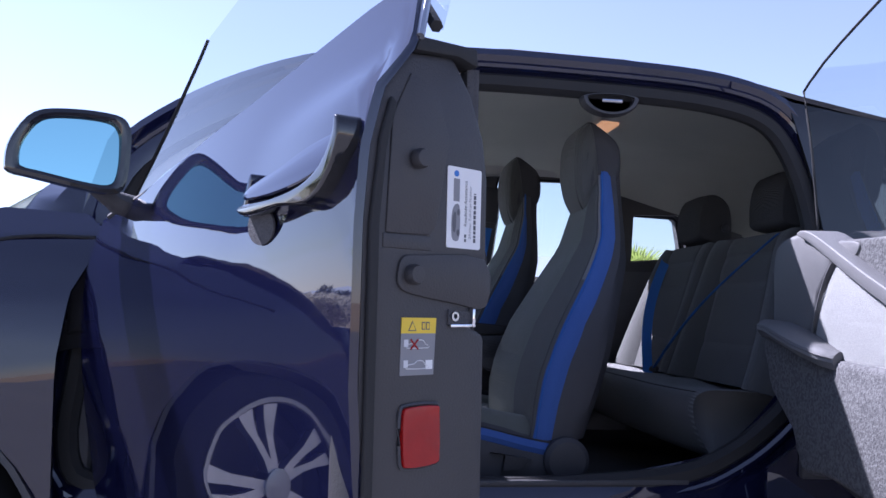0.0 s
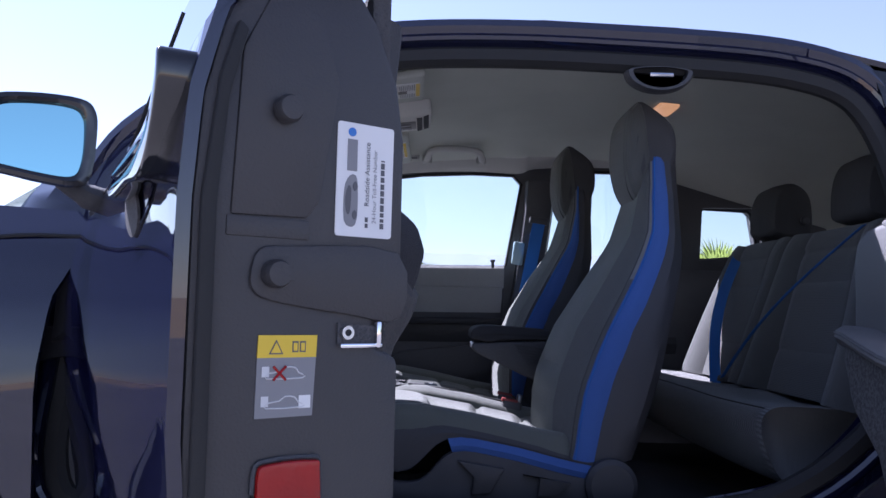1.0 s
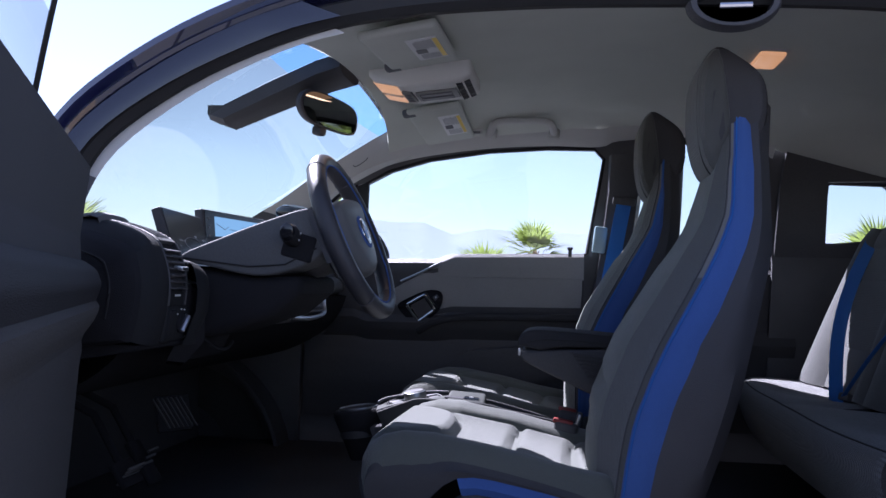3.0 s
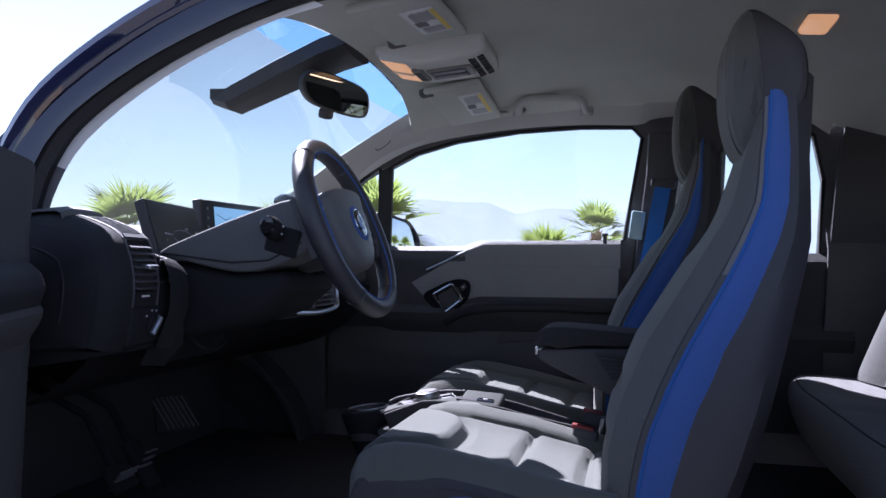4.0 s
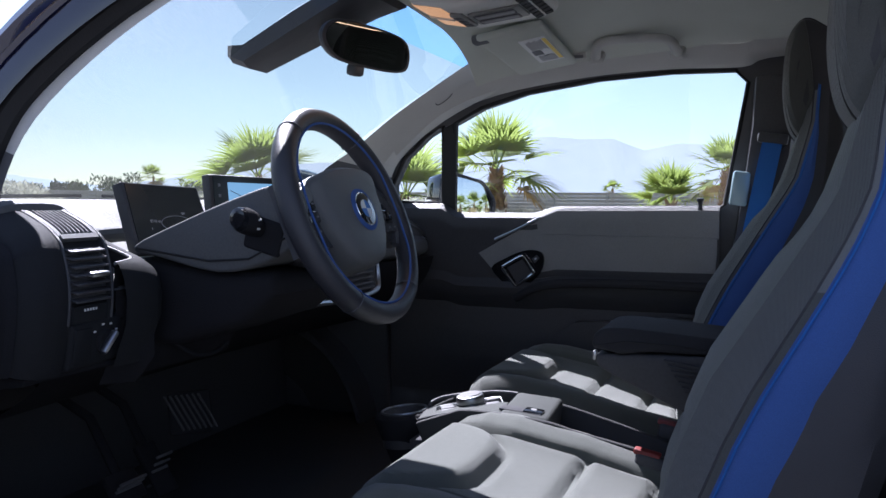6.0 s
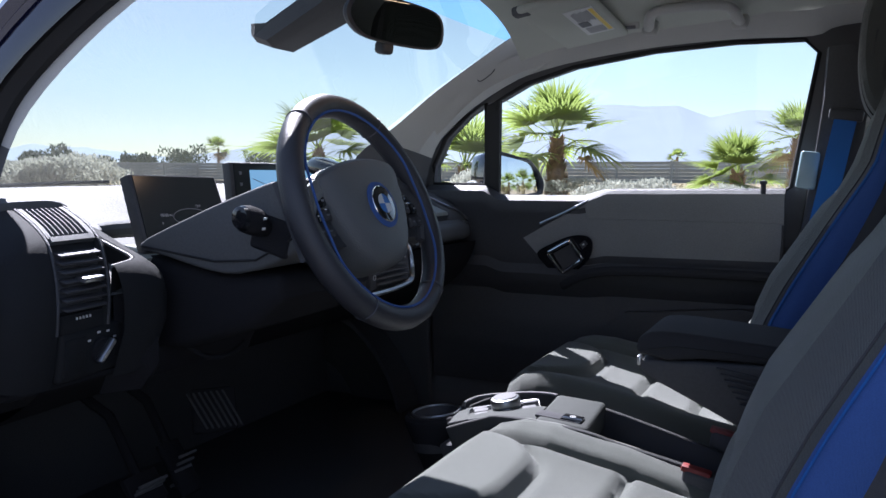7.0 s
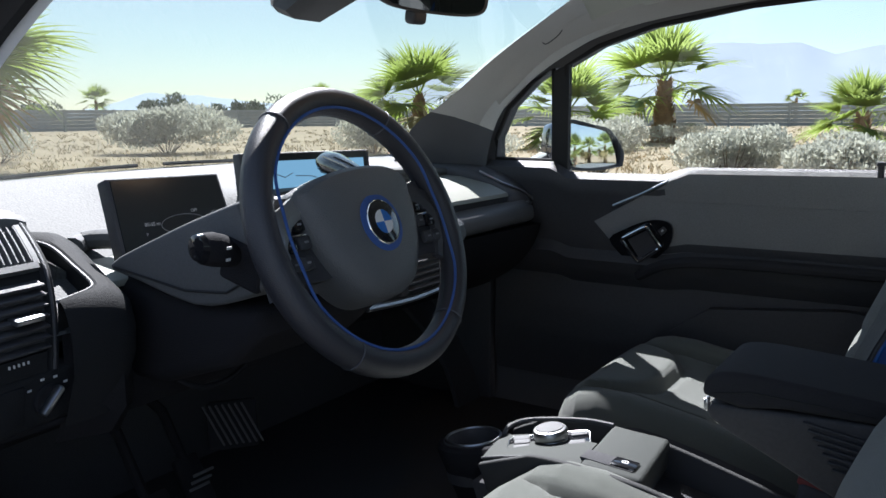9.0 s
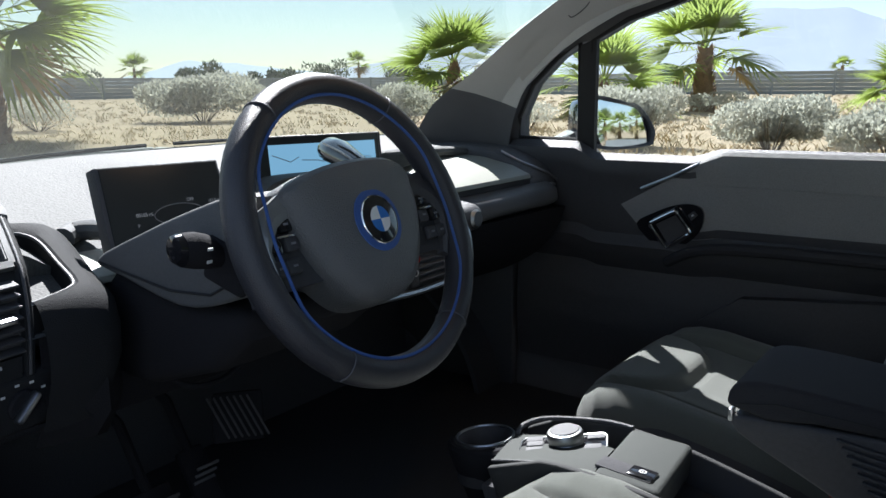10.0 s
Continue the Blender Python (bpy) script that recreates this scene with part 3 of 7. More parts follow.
def front_seat(label, fx=0.0, fz=0.0, sx=0.0):
    """fx and fz move the cushion against the backrest, sx the stripes against its front."""
    seat = thing("front_seat", label, "car seat", "front seats")
    zs = [0.60 + 0.73 * i / 26 for i in range(27)]

    def back_pt(z, s, depth):
        """A point of the backrest's front: s from -1 to 1 across, with a softly padded middle."""
        w, f = interp(BACK_W, z), interp(BACK_F, z)
        hollow = -0.014 * max(0.0, 1 - abs(s / 0.72) ** 4) * min(1.0, max(0.0, (1.25 - z) / 0.25))
        return Vector((f + hollow + depth, s * w * 0.93, z))

    # padded front between the side bolsters
    inner = [[back_pt(z, s, 0.0) for s in np.linspace(-0.74, 0.74, 17)] for z in zs]
    for i, r in enumerate(inner):                                   # sewn cross seams
        z = zs[i]
        dip = sum(0.013 * math.exp(-((z - q) / 0.014) ** 2) for q in (0.705, 0.80, 1.06))
        for p in r[2:-2]:
            p.x += dip
    part("backrest_centre", loft(inner, closed=False), M_CLOTH, seat, "dark grey woven centre panel")
    for side in (-1, 1):
        bol, strip, blue, sh = [], [], [], []
        for z in zs:
            w, f, sl, sr, b = (interp(t, z) for t in (BACK_W, BACK_F, BACK_SL, BACK_SR, BACK_B))
            sl, sr, b = max(sl + sx, f + 0.022), sr + sx, b + sx * 0.6
            a = back_pt(z, 0.74, 0.0)
            bol.append([(a.x, side * a.y, z), (f * 0.5 + sl * 0.5, side * w * 0.84, z), (f * 0.25 + sl * 0.75, side * w * 0.94, z), (f * 0.14 + sl * 0.86 - 0.003, side * w * 0.985, z)])
            strip.append([(f * 0.14 + sl * 0.86 - 0.003, side * w * 0.985, z), (f * 0.06 + sl * 0.94 - 0.001, side * w * 1.0, z), (sl, side * w, z)])
            blue.append([(sl, side * w, z), (sl * 0.7 + sr * 0.3, side * (w + 0.006), z), (sl * 0.3 + sr * 0.7, side * (w + 0.006), z), (sr, side * w, z)])
            sh.append([(sr, side * w, z), (sr * 0.5 + b * 0.5, side * (w + 0.003), z), (b - 0.012, side * (w - 0.006), z), (b + 0.012, side * (w - 0.035), z), (b + 0.03, 0, z)])
        part("bolster", loft(bol, closed=False), M_BOLSTER, seat, "grey cloth side bolster")
        cutz = next(i for i, z in enumerate(zs) if z > 0.965)
        part("side_strip", loft(strip[:cutz + 1], closed=False), M_BOLSTER, seat, "dark grey sewn side strip")
        part("shoulder_panel", loft(strip[cutz:], closed=False), M_SHOULDER, seat, "pale grey woven shoulder panel")
        part("bolster_seam", tube([(q[0][0], q[0][1] + side * 0.001, q[0][2]) for q in strip], 0.0015, 5), M_CLOTHD, seat)
        part("stripe", loft(blue, closed=False), M_BLUE, seat, "bright blue fabric stripe")
        part("stitching", tube([(q[0][0] + 0.004, q[0][1] + side * 0.004, q[0][2]) for q in blue], 0.0016, 5), M_BELT, seat, "blue seam")
        part("back_shell", loft(sh, closed=False), M_SHELL, seat, "black moulded seat shell")
    # headrest: rounded pad over the top of the back
    prof = smooth_path([(0.262, 1.185), (0.240, 1.215), (0.229, 1.27), (0.227, 1.33), (0.234, 1.392), (0.262, 1.428), (0.30, 1.410), (0.340, 1.375), (0.352, 1.33), (0.345, 1.27), (0.30, 1.20)], 4, True)
    rings = []
    for y, k in [(-0.105, 0.55), (-0.102, 0.80), (-0.092, 0.93), (-0.07, 0.99), (0, 1.0), (0.07, 0.99), (0.092, 0.93), (0.102, 0.80), (0.105, 0.55)]:
        rings.append([(0.275 + (p.x - 0.275) * k, y * (0.78 + 0.22 * min(1, max(0, (p.y - 1.18) / 0.12))), 1.31 + (p.y - 1.31) * k) for p in prof])
    part("headrest", loft(rings), M_CLOTHD, seat, "dark cloth headrest")
    pad = smooth_path([(0.262, 1.183), (0.239, 1.215), (0.2275, 1.27), (0.2255, 1.33), (0.2325, 1.393), (0.258, 1.427), (0.268, 1.395), (0.278, 1.32), (0.284, 1.25), (0.280, 1.195)], 4, True)
    part("headrest_pad", loft([[(0.275 + (p.x - 0.275) * k, y * (0.78 + 0.22 * min(1, max(0, (p.y - 1.18) / 0.12))), 1.31 + (p.y - 1.31) * k) for p in pad] for y, k in [(-0.1065, 0.55), (-0.1040, 0.80), (-0.094, 0.935), (-0.07, 0.995), (0, 1.004), (0.07, 0.995), (0.094, 0.935), (0.1040, 0.80), (0.1065, 0.55)]]), M_BOLSTER, seat, "grey cloth headrest pad")
    for y, k in ((-0.072, 0.991), (0.072, 0.991)):
        part("headrest_seam", tube([(0.275 + (p.x - 0.275) * k, y * (0.78 + 0.22 * min(1, max(0, (p.y - 1.18) / 0.12))), 1.31 + (p.y - 1.31) * k) for p in prof], 0.0018, 5, True), M_RUBBER, seat)
    # cushion
    def cush_pt(u, v):
        x = -0.385 + 0.505 * u ** 1.25
        s = 2 * v - 1
        edge = abs(s)
        z = interp(CUSH_TOP, x)
        z += 0.014 * edge ** 2 * min(1, u * 4) - 0.045 * max(0.0, (edge - 0.84) / 0.16) ** 2
        def near(q, w):
            return math.exp(-(q / w) ** 2)
        pad = math.hypot((x + 0.375) / 0.150, (edge / 0.60) ** 2)            # front thigh pad
        inside = 1 / (1 + math.exp((pad - 1.0) / 0.05))
        rise = min(1.0, max(0.0, (x + 0.385) / 0.05))
        z += (0.010 * inside - 0.013 * near(pad - 1.02, 0.07)) * rise
        rear_part = (1 - inside) * min(1.0, max(0.0, (x + 0.36) / 0.06))
        z -= 0.014 * near(edge - 0.62 - 0.02 * math.sin(9 * x), 0.030) * rear_part
        z -= 0.010 * max(0.0, 1 - (edge / 0.62) ** 4) * rear_part
        z += 0.010 * near(edge - 0.80, 0.12) * rear_part
        for q in (-0.115, 0.0, 0.075):
            z -= 0.013 * near(x - q - 0.03 * edge ** 2, 0.009) * rear_part / (1 + math.exp((edge - 0.60) / 0.02))
        return (x + fx + 0.035 * edge ** 4 * max(0.0, 1 - u * 3), s * 0.252, z + fz)
    part("cushion", sheet(cush_pt, 84, 72), M_CLOTH, seat, "grey woven seat cushion")
    front = [[(x + fx + 0.035 * s ** 4, s * 0.252 * (1 - 0.05 * k), z + fz - 0.03 * abs(s) ** 6 * (k == 0)) for s in np.linspace(-1, 1, 25)] for k, (x, z) in enumerate([(-0.385, 0.628), (-0.382, 0.60), (-0.36, 0.565), (-0.33, 0.545)])]
    part("cushion_front", loft(front, closed=False), M_CLOTH, seat)
    part("front_piping", tube([(-0.387 + fx + 0.035 * s ** 4, s * 0.251, 0.628 + fz - 0.03 * abs(s) ** 6) for s in np.linspace(-1, 1, 25)], 0.003, 5), M_CLOTHD, seat, "dark sewn piping")
    for side in (-1, 1):
        y = side * 0.252
        top = smooth_path([(-0.352, 0.635), (-0.33, 0.66), (-0.22, 0.668), (-0.10, 0.65), (0.05, 0.615), (0.12, 0.605)], 4)
        mid = smooth_path([(-0.345, 0.575), (-0.27, 0.580), (-0.19, 0.645), (-0.07, 0.634), (0.05, 0.606), (0.12, 0.592)], 4)
        low = smooth_path([(-0.335, 0.555), (-0.25, 0.553), (-0.18, 0.614), (-0.07, 0.603), (0.05, 0.574), (0.12, 0.560)], 4)
        for path in (top, mid, low):
            for q in path:
                q.x, q.y = q.x + fx, q.y + fz
        part("cushion_side", loft([[(p.x, y * 0.97, p.y + 0.004), (p.x, y * 1.01, p.y - 0.008), (0.5 * (p.x + q.x), y * 1.03, 0.5 * (p.y + q.y)), (q.x, y * 1.02, q.y)] for p, q in zip(top, mid)], closed=False), M_CLOTHD, seat, "dark grey cloth cushion side")
        part("stripe", loft([[(p.x, y * 1.02, p.y), (0.5 * (p.x + q.x), y * 1.045, 0.5 * (p.y + q.y)), (q.x, y * 1.02, q.y)] for p, q in zip(mid[8:], low[8:])], closed=False), M_BLUE, seat, "bright blue fabric stripe")
        val = [(p.x, p.y + 0.004) for p in low] + [(0.20 + fx, 0.53 + fz), (0.18 + fx, 0.46), (-0.20 + fx, 0.46), (-0.33 + fx, 0.50)]
        part("valance", prism(val, side * 0.235, side * 0.262, 0.006), M_SHELL, seat, "black plastic seat base cover")
        part("recliner_cover", lathe([(0.0, -0.006), (0.045, -0.006), (0.055, 0.0), (0.055, 0.02), (0.045, 0.028), (0, 0.03)], 24, pose(0.155, side * 0.255, 0.555, -90 * side, 0, 0)), M_SHELL, seat, "round black hinge cover")
        for x0 in (-0.17, -0.03):
            hp = [(x0 + fx, 0.602 - 0.028 * (x0 > -0.1)), (x0 + fx + 0.10, 0.587 - 0.028 * (x0 > -0.1)), (x0 + fx + 0.07, 0.535), (x0 + fx + 0.03, 0.532), (x0 + fx + 0.035, 0.568)]
            part("adjuster_lever", prism(hp, side * 0.262, side * 0.276, 0.004), M_BLACK, seat, "black plastic adjuster lever")
    for y in (-0.19, 0.19):
        part("seat_rail", rbox((0.52, 0.035, 0.06), pose(-0.05, y, 0.455), 0.008), M_BLACK, seat)
    return seat


driver = front_seat("grey cloth front seat with blue side stripes, beside the console")
passenger = front_seat("grey cloth front passenger seat with sunlit side bolsters", -0.04, -0.035, -0.026)
passenger.matrix_basis = pose(-0.045, 0.395, 0.035)
driver.matrix_basis = pose(0, -0.33, 0)

# ---- rear bench ----
rear = thing("rear_bench", "dark grey cloth two-place rear seat with blue belts", "car seat")
def bench_pt(u, v):
    """From the front lip's foot up over the rounded lip and back to the backrest."""
    s = 2 * v - 1
    path = smooth_path([(0.545, 0.545), (0.50, 0.570), (0.468, 0.635), (0.462, 0.688), (0.485, 0.716), (0.54, 0.722), (0.66, 0.716), (0.80, 0.712)], 6)
    k = u * (len(path) - 1)
    p = path[int(k)].lerp(path[min(int(k) + 1, len(path) - 1)], k - int(k))
    top = min(1.0, max(0.0, (p.x - 0.47) / 0.1)) * (p.y > 0.66)
    return (p.x + 0.03 * s ** 4, CY - 0.035 + s * 0.545, p.y - top * (0.016 * math.exp(-((abs(s) - 0.5) / 0.25) ** 2) + 0.010 * math.exp(-(s / 0.06) ** 2)))
bench = sheet(bench_pt, 60, 44)
for v in (0.0, 1.0):                                             # closed ends
    bench.faces.new([bench.verts.new(bench_pt(k / 30, v)) for k in range(31)] + [bench.verts.new((0.82, CY - 0.035 + (2 * v - 1) * 0.545, 0.545))])
part("cushion", bench, M_REARCLOTH, rear, "dark grey cushion")
part("cushion_seam", tube([Vector(bench_pt(0.56, v)) + Vector((0, 0, 0.0005)) for v in np.linspace(0.02, 0.98, 30)], 0.0018, 5), M_RUBBER, rear, "sewn seam")
for cy, hw in ((-0.270, 0.288), (0.270, 0.252)):
    def rb(u, v, cy=cy, hw=hw):
        s = 2 * v - 1
        z = 0.70 + 0.415 * u
        dip = sum(0.010 * math.exp(-((z - q) / 0.010) ** 2) for q in (0.81, 0.99, 1.07)) / (1 + math.exp((abs(s) - 0.58) / 0.02))
        wing = -0.045 * (1 / (1 + math.exp(-(abs(s) - 0.72) / 0.05))) * (1 - u * 0.75)
        return (0.75 + 0.12 * u + dip + wing + 0.05 * max(0, (abs(s) - 0.90) / 0.10) ** 2 + 0.013 * math.exp(-((abs(s) - 0.60) / 0.035) ** 2) + 0.02 * max(0.0, u - 0.9) ** 2 * 50, cy + s * (hw - (0.09 * u ** 1.7 if s * cy > 0 else 0.0)), z)
    part("backrest", sheet(rb, 48, 56, 0.06), M_REARCLOTH, rear, "grey cloth backrest")
    for sgn in (-1, 1):
        part("back_seam", tube([Vector(rb(k / 14, (1 + sgn * 0.60) / 2)) + Vector((-0.001, 0, 0)) for k in range(15)], 0.0020, 5), M_RUBBER, rear, "sewn seam")
    for z in (0.81, 0.99, 1.07):
        part("back_seam", tube([Vector(rb((z - 0.70) / 0.415, (1 + s) / 2)) + Vector((-0.001, 0, 0)) for s in np.linspace(-0.58, 0.58, 13)], 0.0018, 5), M_RUBBER, rear, "sewn seam")
    prof = smooth_path([(0.85, 1.16), (0.835, 1.20), (0.845, 1.28), (0.875, 1.325), (0.925, 1.325), (0.965, 1.28), (0.97, 1.18), (0.95, 1.15)], 4, True)
    hr = [[(0.905 + (p.x - 0.905) * k, cy + y, 1.243 + (p.y - 1.235) * k) for p in prof] for y, k in [(-0.100, 0.6), (-0.095, 0.85), (-0.082, 0.96), (0, 1), (0.082, 0.96), (0.095, 0.85), (0.100, 0.6)]]
    h = part("headrest", loft(hr), M_CLOTHD, rear, "dark cloth rear headrest")
    part("headrest_button", lathe([(0, 0), (0.014, 0), (0.014, 0.008), (0.009, 0.012), (0, 0.012)], 20, pose(0.935, cy - 0.100, 1.215, 90, 0, 0)), M_BLACK, h)
    for dy in (-0.05, 0.05):
        part("headrest_post", tube([(0.90, cy + dy, 1.08), (0.90, cy + dy, 1.17)], 0.006, 8), M_CHROME, h, "chrome post")
part("divider_tray", rbox((0.30, 0.12, 0.05), pose(0.68, CY, 0.685), 0.02, 3), M_LOWDASH, rear)
part("parcel_wall", rbox((0.04, 1.3, 0.75), pose(0.98, CY, 0.78), 0.01), M_DARK, rear)
for a, b in (((0.825, 0.400, 1.135), (0.628, 0.100, 0.712)), ((0.80, -0.42, 1.14), (0.63, 0.05, 0.735))):
    a, b = Vector(a), Vector(b)
    acr = Vector((-0.010, 0.019, 0.004)) if a.y > 0 else Vector((0.006, 0.001, 0.002))
    part("seat_belt", sheet(lambda u, v: a + (b - a) * u + acr * (2 * v - 1) + Vector((-0.035 * math.sin(math.pi * u), 0, 0)), 12, 2, 0.0015), M_BELT, rear, "bright blue belt webbing")
part("belt_buckle", rbox((0.05, 0.03, 0.02), pose(0.66, 0.10, 0.72, 0, 20, 30), 0.005), M_BLACK, rear)

# ---- dashboard ----
dash = thing("dashboard", "grey textured dashboard with two screens and air vents", "dashboard")
def dash_top(u, v):
    s = 2 * v - 1
    x0, x1 = -1.36 + 0.17 * s * s, -0.80 - 0.02 * s
    y = CY + s * 0.64
    x1 -= 0.135 * min(1.0, max(0.0, (y - 0.06) / 0.05))
    x = x0 + (x1 - x0) * u
    z = 1.088 - 0.012 * u - 0.095 * math.exp(-((y + 0.40) / 0.17) ** 4) * u ** 1.5 - 0.03 * abs(s) ** 6 * u
    return (x, y, z)
part("dash_top", sheet(dash_top, 30, 56, -0.02), M_DASHTOP, dash, "pale grey fibre dash top")
low = smooth_path([(-0.80, 1.05), (-0.775, 1.00), (-0.77, 0.93), (-0.80, 0.86), (-0.86, 0.80), (-0.98, 0.74), (-1.15, 0.70)], 3)
part("dash_body", loft([[(p.x + 0.03 * (s * s), CY + s * 0.66, min(p.y, 0.99) if -0.62 < CY + s * 0.66 < -0.2 else min(p.y, 0.93) if CY + s * 0.66 > 0.0 else p.y) for s in np.linspace(-1, 1, 41)] for p in low], closed=False), M_LOWDASH, dash, "black lower dash")
# vent column at the driver's end: a padded strip that climbs from the switches and bends forward over the demister
POD_C = smooth_path([(-0.90, -0.590, 1.073), (-0.855, -0.607, 1.077), (-0.80, -0.630, 1.072), (-0.755, -0.646, 1.062), (-0.715, -0.660, 1.050), (-0.686, -0.669, 1.034), (-0.672, -0.674, 1.012), (-0.661, -0.679, 0.985), (-0.656, -0.683, 0.958), (-0.657, -0.685, 0.93), (-0.664, -0.685, 0.89), (-0.672, -0.685, 0.866)], 3)
POD_A = Vector((-0.15, 0.989, 0.0))
def pod_frame(i):
    t = (POD_C[min(i + 1, len(POD_C) - 1)] - POD_C[max(i - 1, 0)]).normalized()
    return POD_C[i], POD_A.cross(t).normalized() * (1 if POD_A.cross(t).dot(Vector((1, 0, 1))) > 0 else -1)
def pod_at(k, s, d):
    """A point on the strip: k runs along it from 0 to 1, s across, d out of it."""
    i = min(int(k * (len(POD_C) - 1)), len(POD_C) - 2)
    f = k * (len(POD_C) - 1) - i
    (c0, n0), (c1, n1) = pod_frame(i), pod_frame(i + 1)
    return c0.lerp(c1, f) + POD_A * s + n0.lerp(n1, f).normalized() * d
def pod_k(x, z):
    """The place along the strip nearest to x and z."""
    return min((k / 200 for k in range(201)), key=lambda k: (pod_at(k, 0, 0).x - x) ** 2 + (pod_at(k, 0, 0).z - z) ** 2)
def pod_strip(k0, k1, sec, n=24):
    return [[pod_at(k0 + (k1 - k0) * i / n, s, d) for s, d in sec] for i in range(n + 1)]
part("end_pod", loft(pod_strip(0, 1, [(-0.112, -0.10), (-0.108, -0.035), (-0.098, -0.014), (-0.080, -0.003), (-0.055, 0.001), (-0.043, 0.0), (-0.041, -0.005), (0.036, -0.005), (0.038, 0.0), (0.046, 0.0005), (0.050, -0.004), (0.051, -0.05), (0.05, -0.09)], 44), closed=False), M_POD, dash, "grey moulded vent housing")
cover = [pod_at(k / 20, -0.107, -0.022) for k in range(21)] + [Vector((-0.95, -0.77, 0.84)), Vector((-0.96, -0.72, 1.03))]
cm = Vector((-0.81, -0.79, 0.94))
part("end_cover", loft([[cm + (q - cm) * k + Vector((0, dy, 0)) for q in cover] for k, dy in ((1.0, 0.0), (0.97, -0.010), (0.90, -0.016), (0.6, -0.022), (0.05, -0.024))]), M_LOWDASH, dash, "black dash end cover")
part("end_cap_line", tube([cm + (q - cm) * 0.72 + Vector((0, -0.021, 0)) for q in cover[4:19]], 0.0018, 5), M_RUBBER, dash)
kd0, kd1 = pod_k(-0.785, 1.069), pod_k(-0.695, 1.041)
part("pod_cap", loft([[pod_at(k, s, d - 0.012 * abs((s + 0.02) / 0.075) ** 4) for s in np.linspace(-0.09, 0.05, 11)] for k, d in ((0.0, 0.004), (0.02, 0.010), (kd0 - 0.055, 0.012), (kd0 - 0.025, 0.010), (kd0 - 0.015, 0.003), (kd0 - 0.012, -0.006))], closed=False), M_DASH, dash, "rounded cap behind the demister")
part("demister_frame", loft(pod_strip(kd0 - 0.01, kd1 + 0.01, [(-0.041, -0.006), (-0.041, 0.002), (-0.034, 0.002), (-0.033, -0.004), (0.029, -0.004), (0.030, 0.002), (0.037, 0.002), (0.037, -0.006)], 8), closed=False), M_DASH, dash, "black demister grille")
part("demister_floor", loft(pod_strip(kd0, kd1, [(-0.034, -0.003), (0.031, -0.003)], 8), closed=False), M_CARPET, dash)
for j in range(8):
    s0 = -0.030 + 0.0082 * j
    part("demister_slat", loft(pod_strip(kd0 + 0.006, kd1 - 0.004, [(s0 - 0.0012, -0.003), (s0 - 0.0008, 0.0035), (s0 + 0.0008, 0.0035), (s0 + 0.0012, -0.003)], 6)), M_DASH, dash, "grey demister slat")
part("demister_bar", loft(pod_strip(kd1 + 0.004, kd1 + 0.03, [(-0.040, -0.004), (-0.038, 0.003), (0.034, 0.003), (0.036, -0.004)], 3)), M_DASH, dash)
kv0, kv1 = pod_k(-0.676, 1.022), pod_k(-0.656, 0.958)
part("vent_cavity", loft(pod_strip(kv0 - 0.01, kv1 + 0.01, [(-0.037, -0.0035), (0.034, -0.0035)], 6), closed=False), M_CARPET, dash)
for j in range(7):
    c = pod_at(kv0 + (kv1 - kv0) * j / 6, -0.0015, 0.0)
    part("vent_slat", rbox((0.014, 0.068, 0.0030), Matrix.Translation(c) @ pose(0, 0, 0, 0, 16, 8.6), 0.001), M_BLACK, dash, "black vent slat")
part("vent_knob", rbox((0.016, 0.034, 0.0065), Matrix.Translation(pod_at((kv0 + kv1) / 2 + 0.005, 0.004, 0.007)) @ pose(0, 0, 0, 0, 10, 8.6), 0.002), M_SILVER, dash, "satin vent tab")
ke = pod_k(-0.657, 0.93)
part("vent_trim", tube([pod_at(kd0 - 0.02 + (ke - kd0 + 0.02) * i / 20, 0.041, 0.0008) for i in range(21)], 0.0018, 8), M_BLACK, dash, "dark trim line")
part("vent_trim", tube([pod_at(kd0 - 0.02 + (ke - kd0 + 0.02) * i / 20, -0.044, 0.0006) for i in range(21)], 0.0020, 8), M_BLACK, dash)
part("thumb_wheel_panel", loft(pod_strip(kv1 + 0.025, ke, [(-0.036, -0.004), (-0.034, 0.0), (0.032, 0.0), (0.034, -0.004)], 4)), M_POD, dash)
kt = pod_k(-0.656, 0.945)
for j in range(5):
    part("thumb_wheel_tick", rbox((0.002, 0.0016, 0.0032), Matrix.Translation(pod_at(kt, -0.014 + 0.0055 * j, 0.001)), 0), M_INKLITE, dash)
SWP = Matrix.Translation((-0.668, -0.652, 0.899)) @ pose(0, 0, 0, 0, 8, 8.6)          # local x out of the panel, y inboard
part("switch_panel", rbox((0.03, 0.135, 0.066), SWP @ pose(-0.012, -0.004, 0), 0.009, 3), M_POD, dash, "black lamp switch panel")
part("switch_blank", rbox((0.004, 0.034, 0.046), SWP @ pose(0.003, -0.048, 0.0), 0.002), M_POD, dash, "black blank cover")
sw = part("lamp_switch", lathe([(0, 0), (0.017, 0), (0.017, 0.004), (0.015, 0.006), (0, 0.006)], 28, SWP @ pose(0.002, -0.004, 0, 0, 90, 0)), M_LOWDASH, dash, "rotary lamp switch")
part("switch_grip", rbox((0.012, 0.008, 0.036), SWP @ pose(0.011, -0.004, 0, -42, 0, 0), 0.0035), M_SILVER, sw, "chrome grip bar")
for a in (-50, -12, 22, 58):
    part("switch_mark", rbox((0.001, 0.0045, 0.0024), SWP @ pose(0.0035, -0.004 + 0.028 * math.sin(radians(a)), 0.024 * math.cos(radians(a)), 0, 0, 0), 0), M_INKLITE, dash)
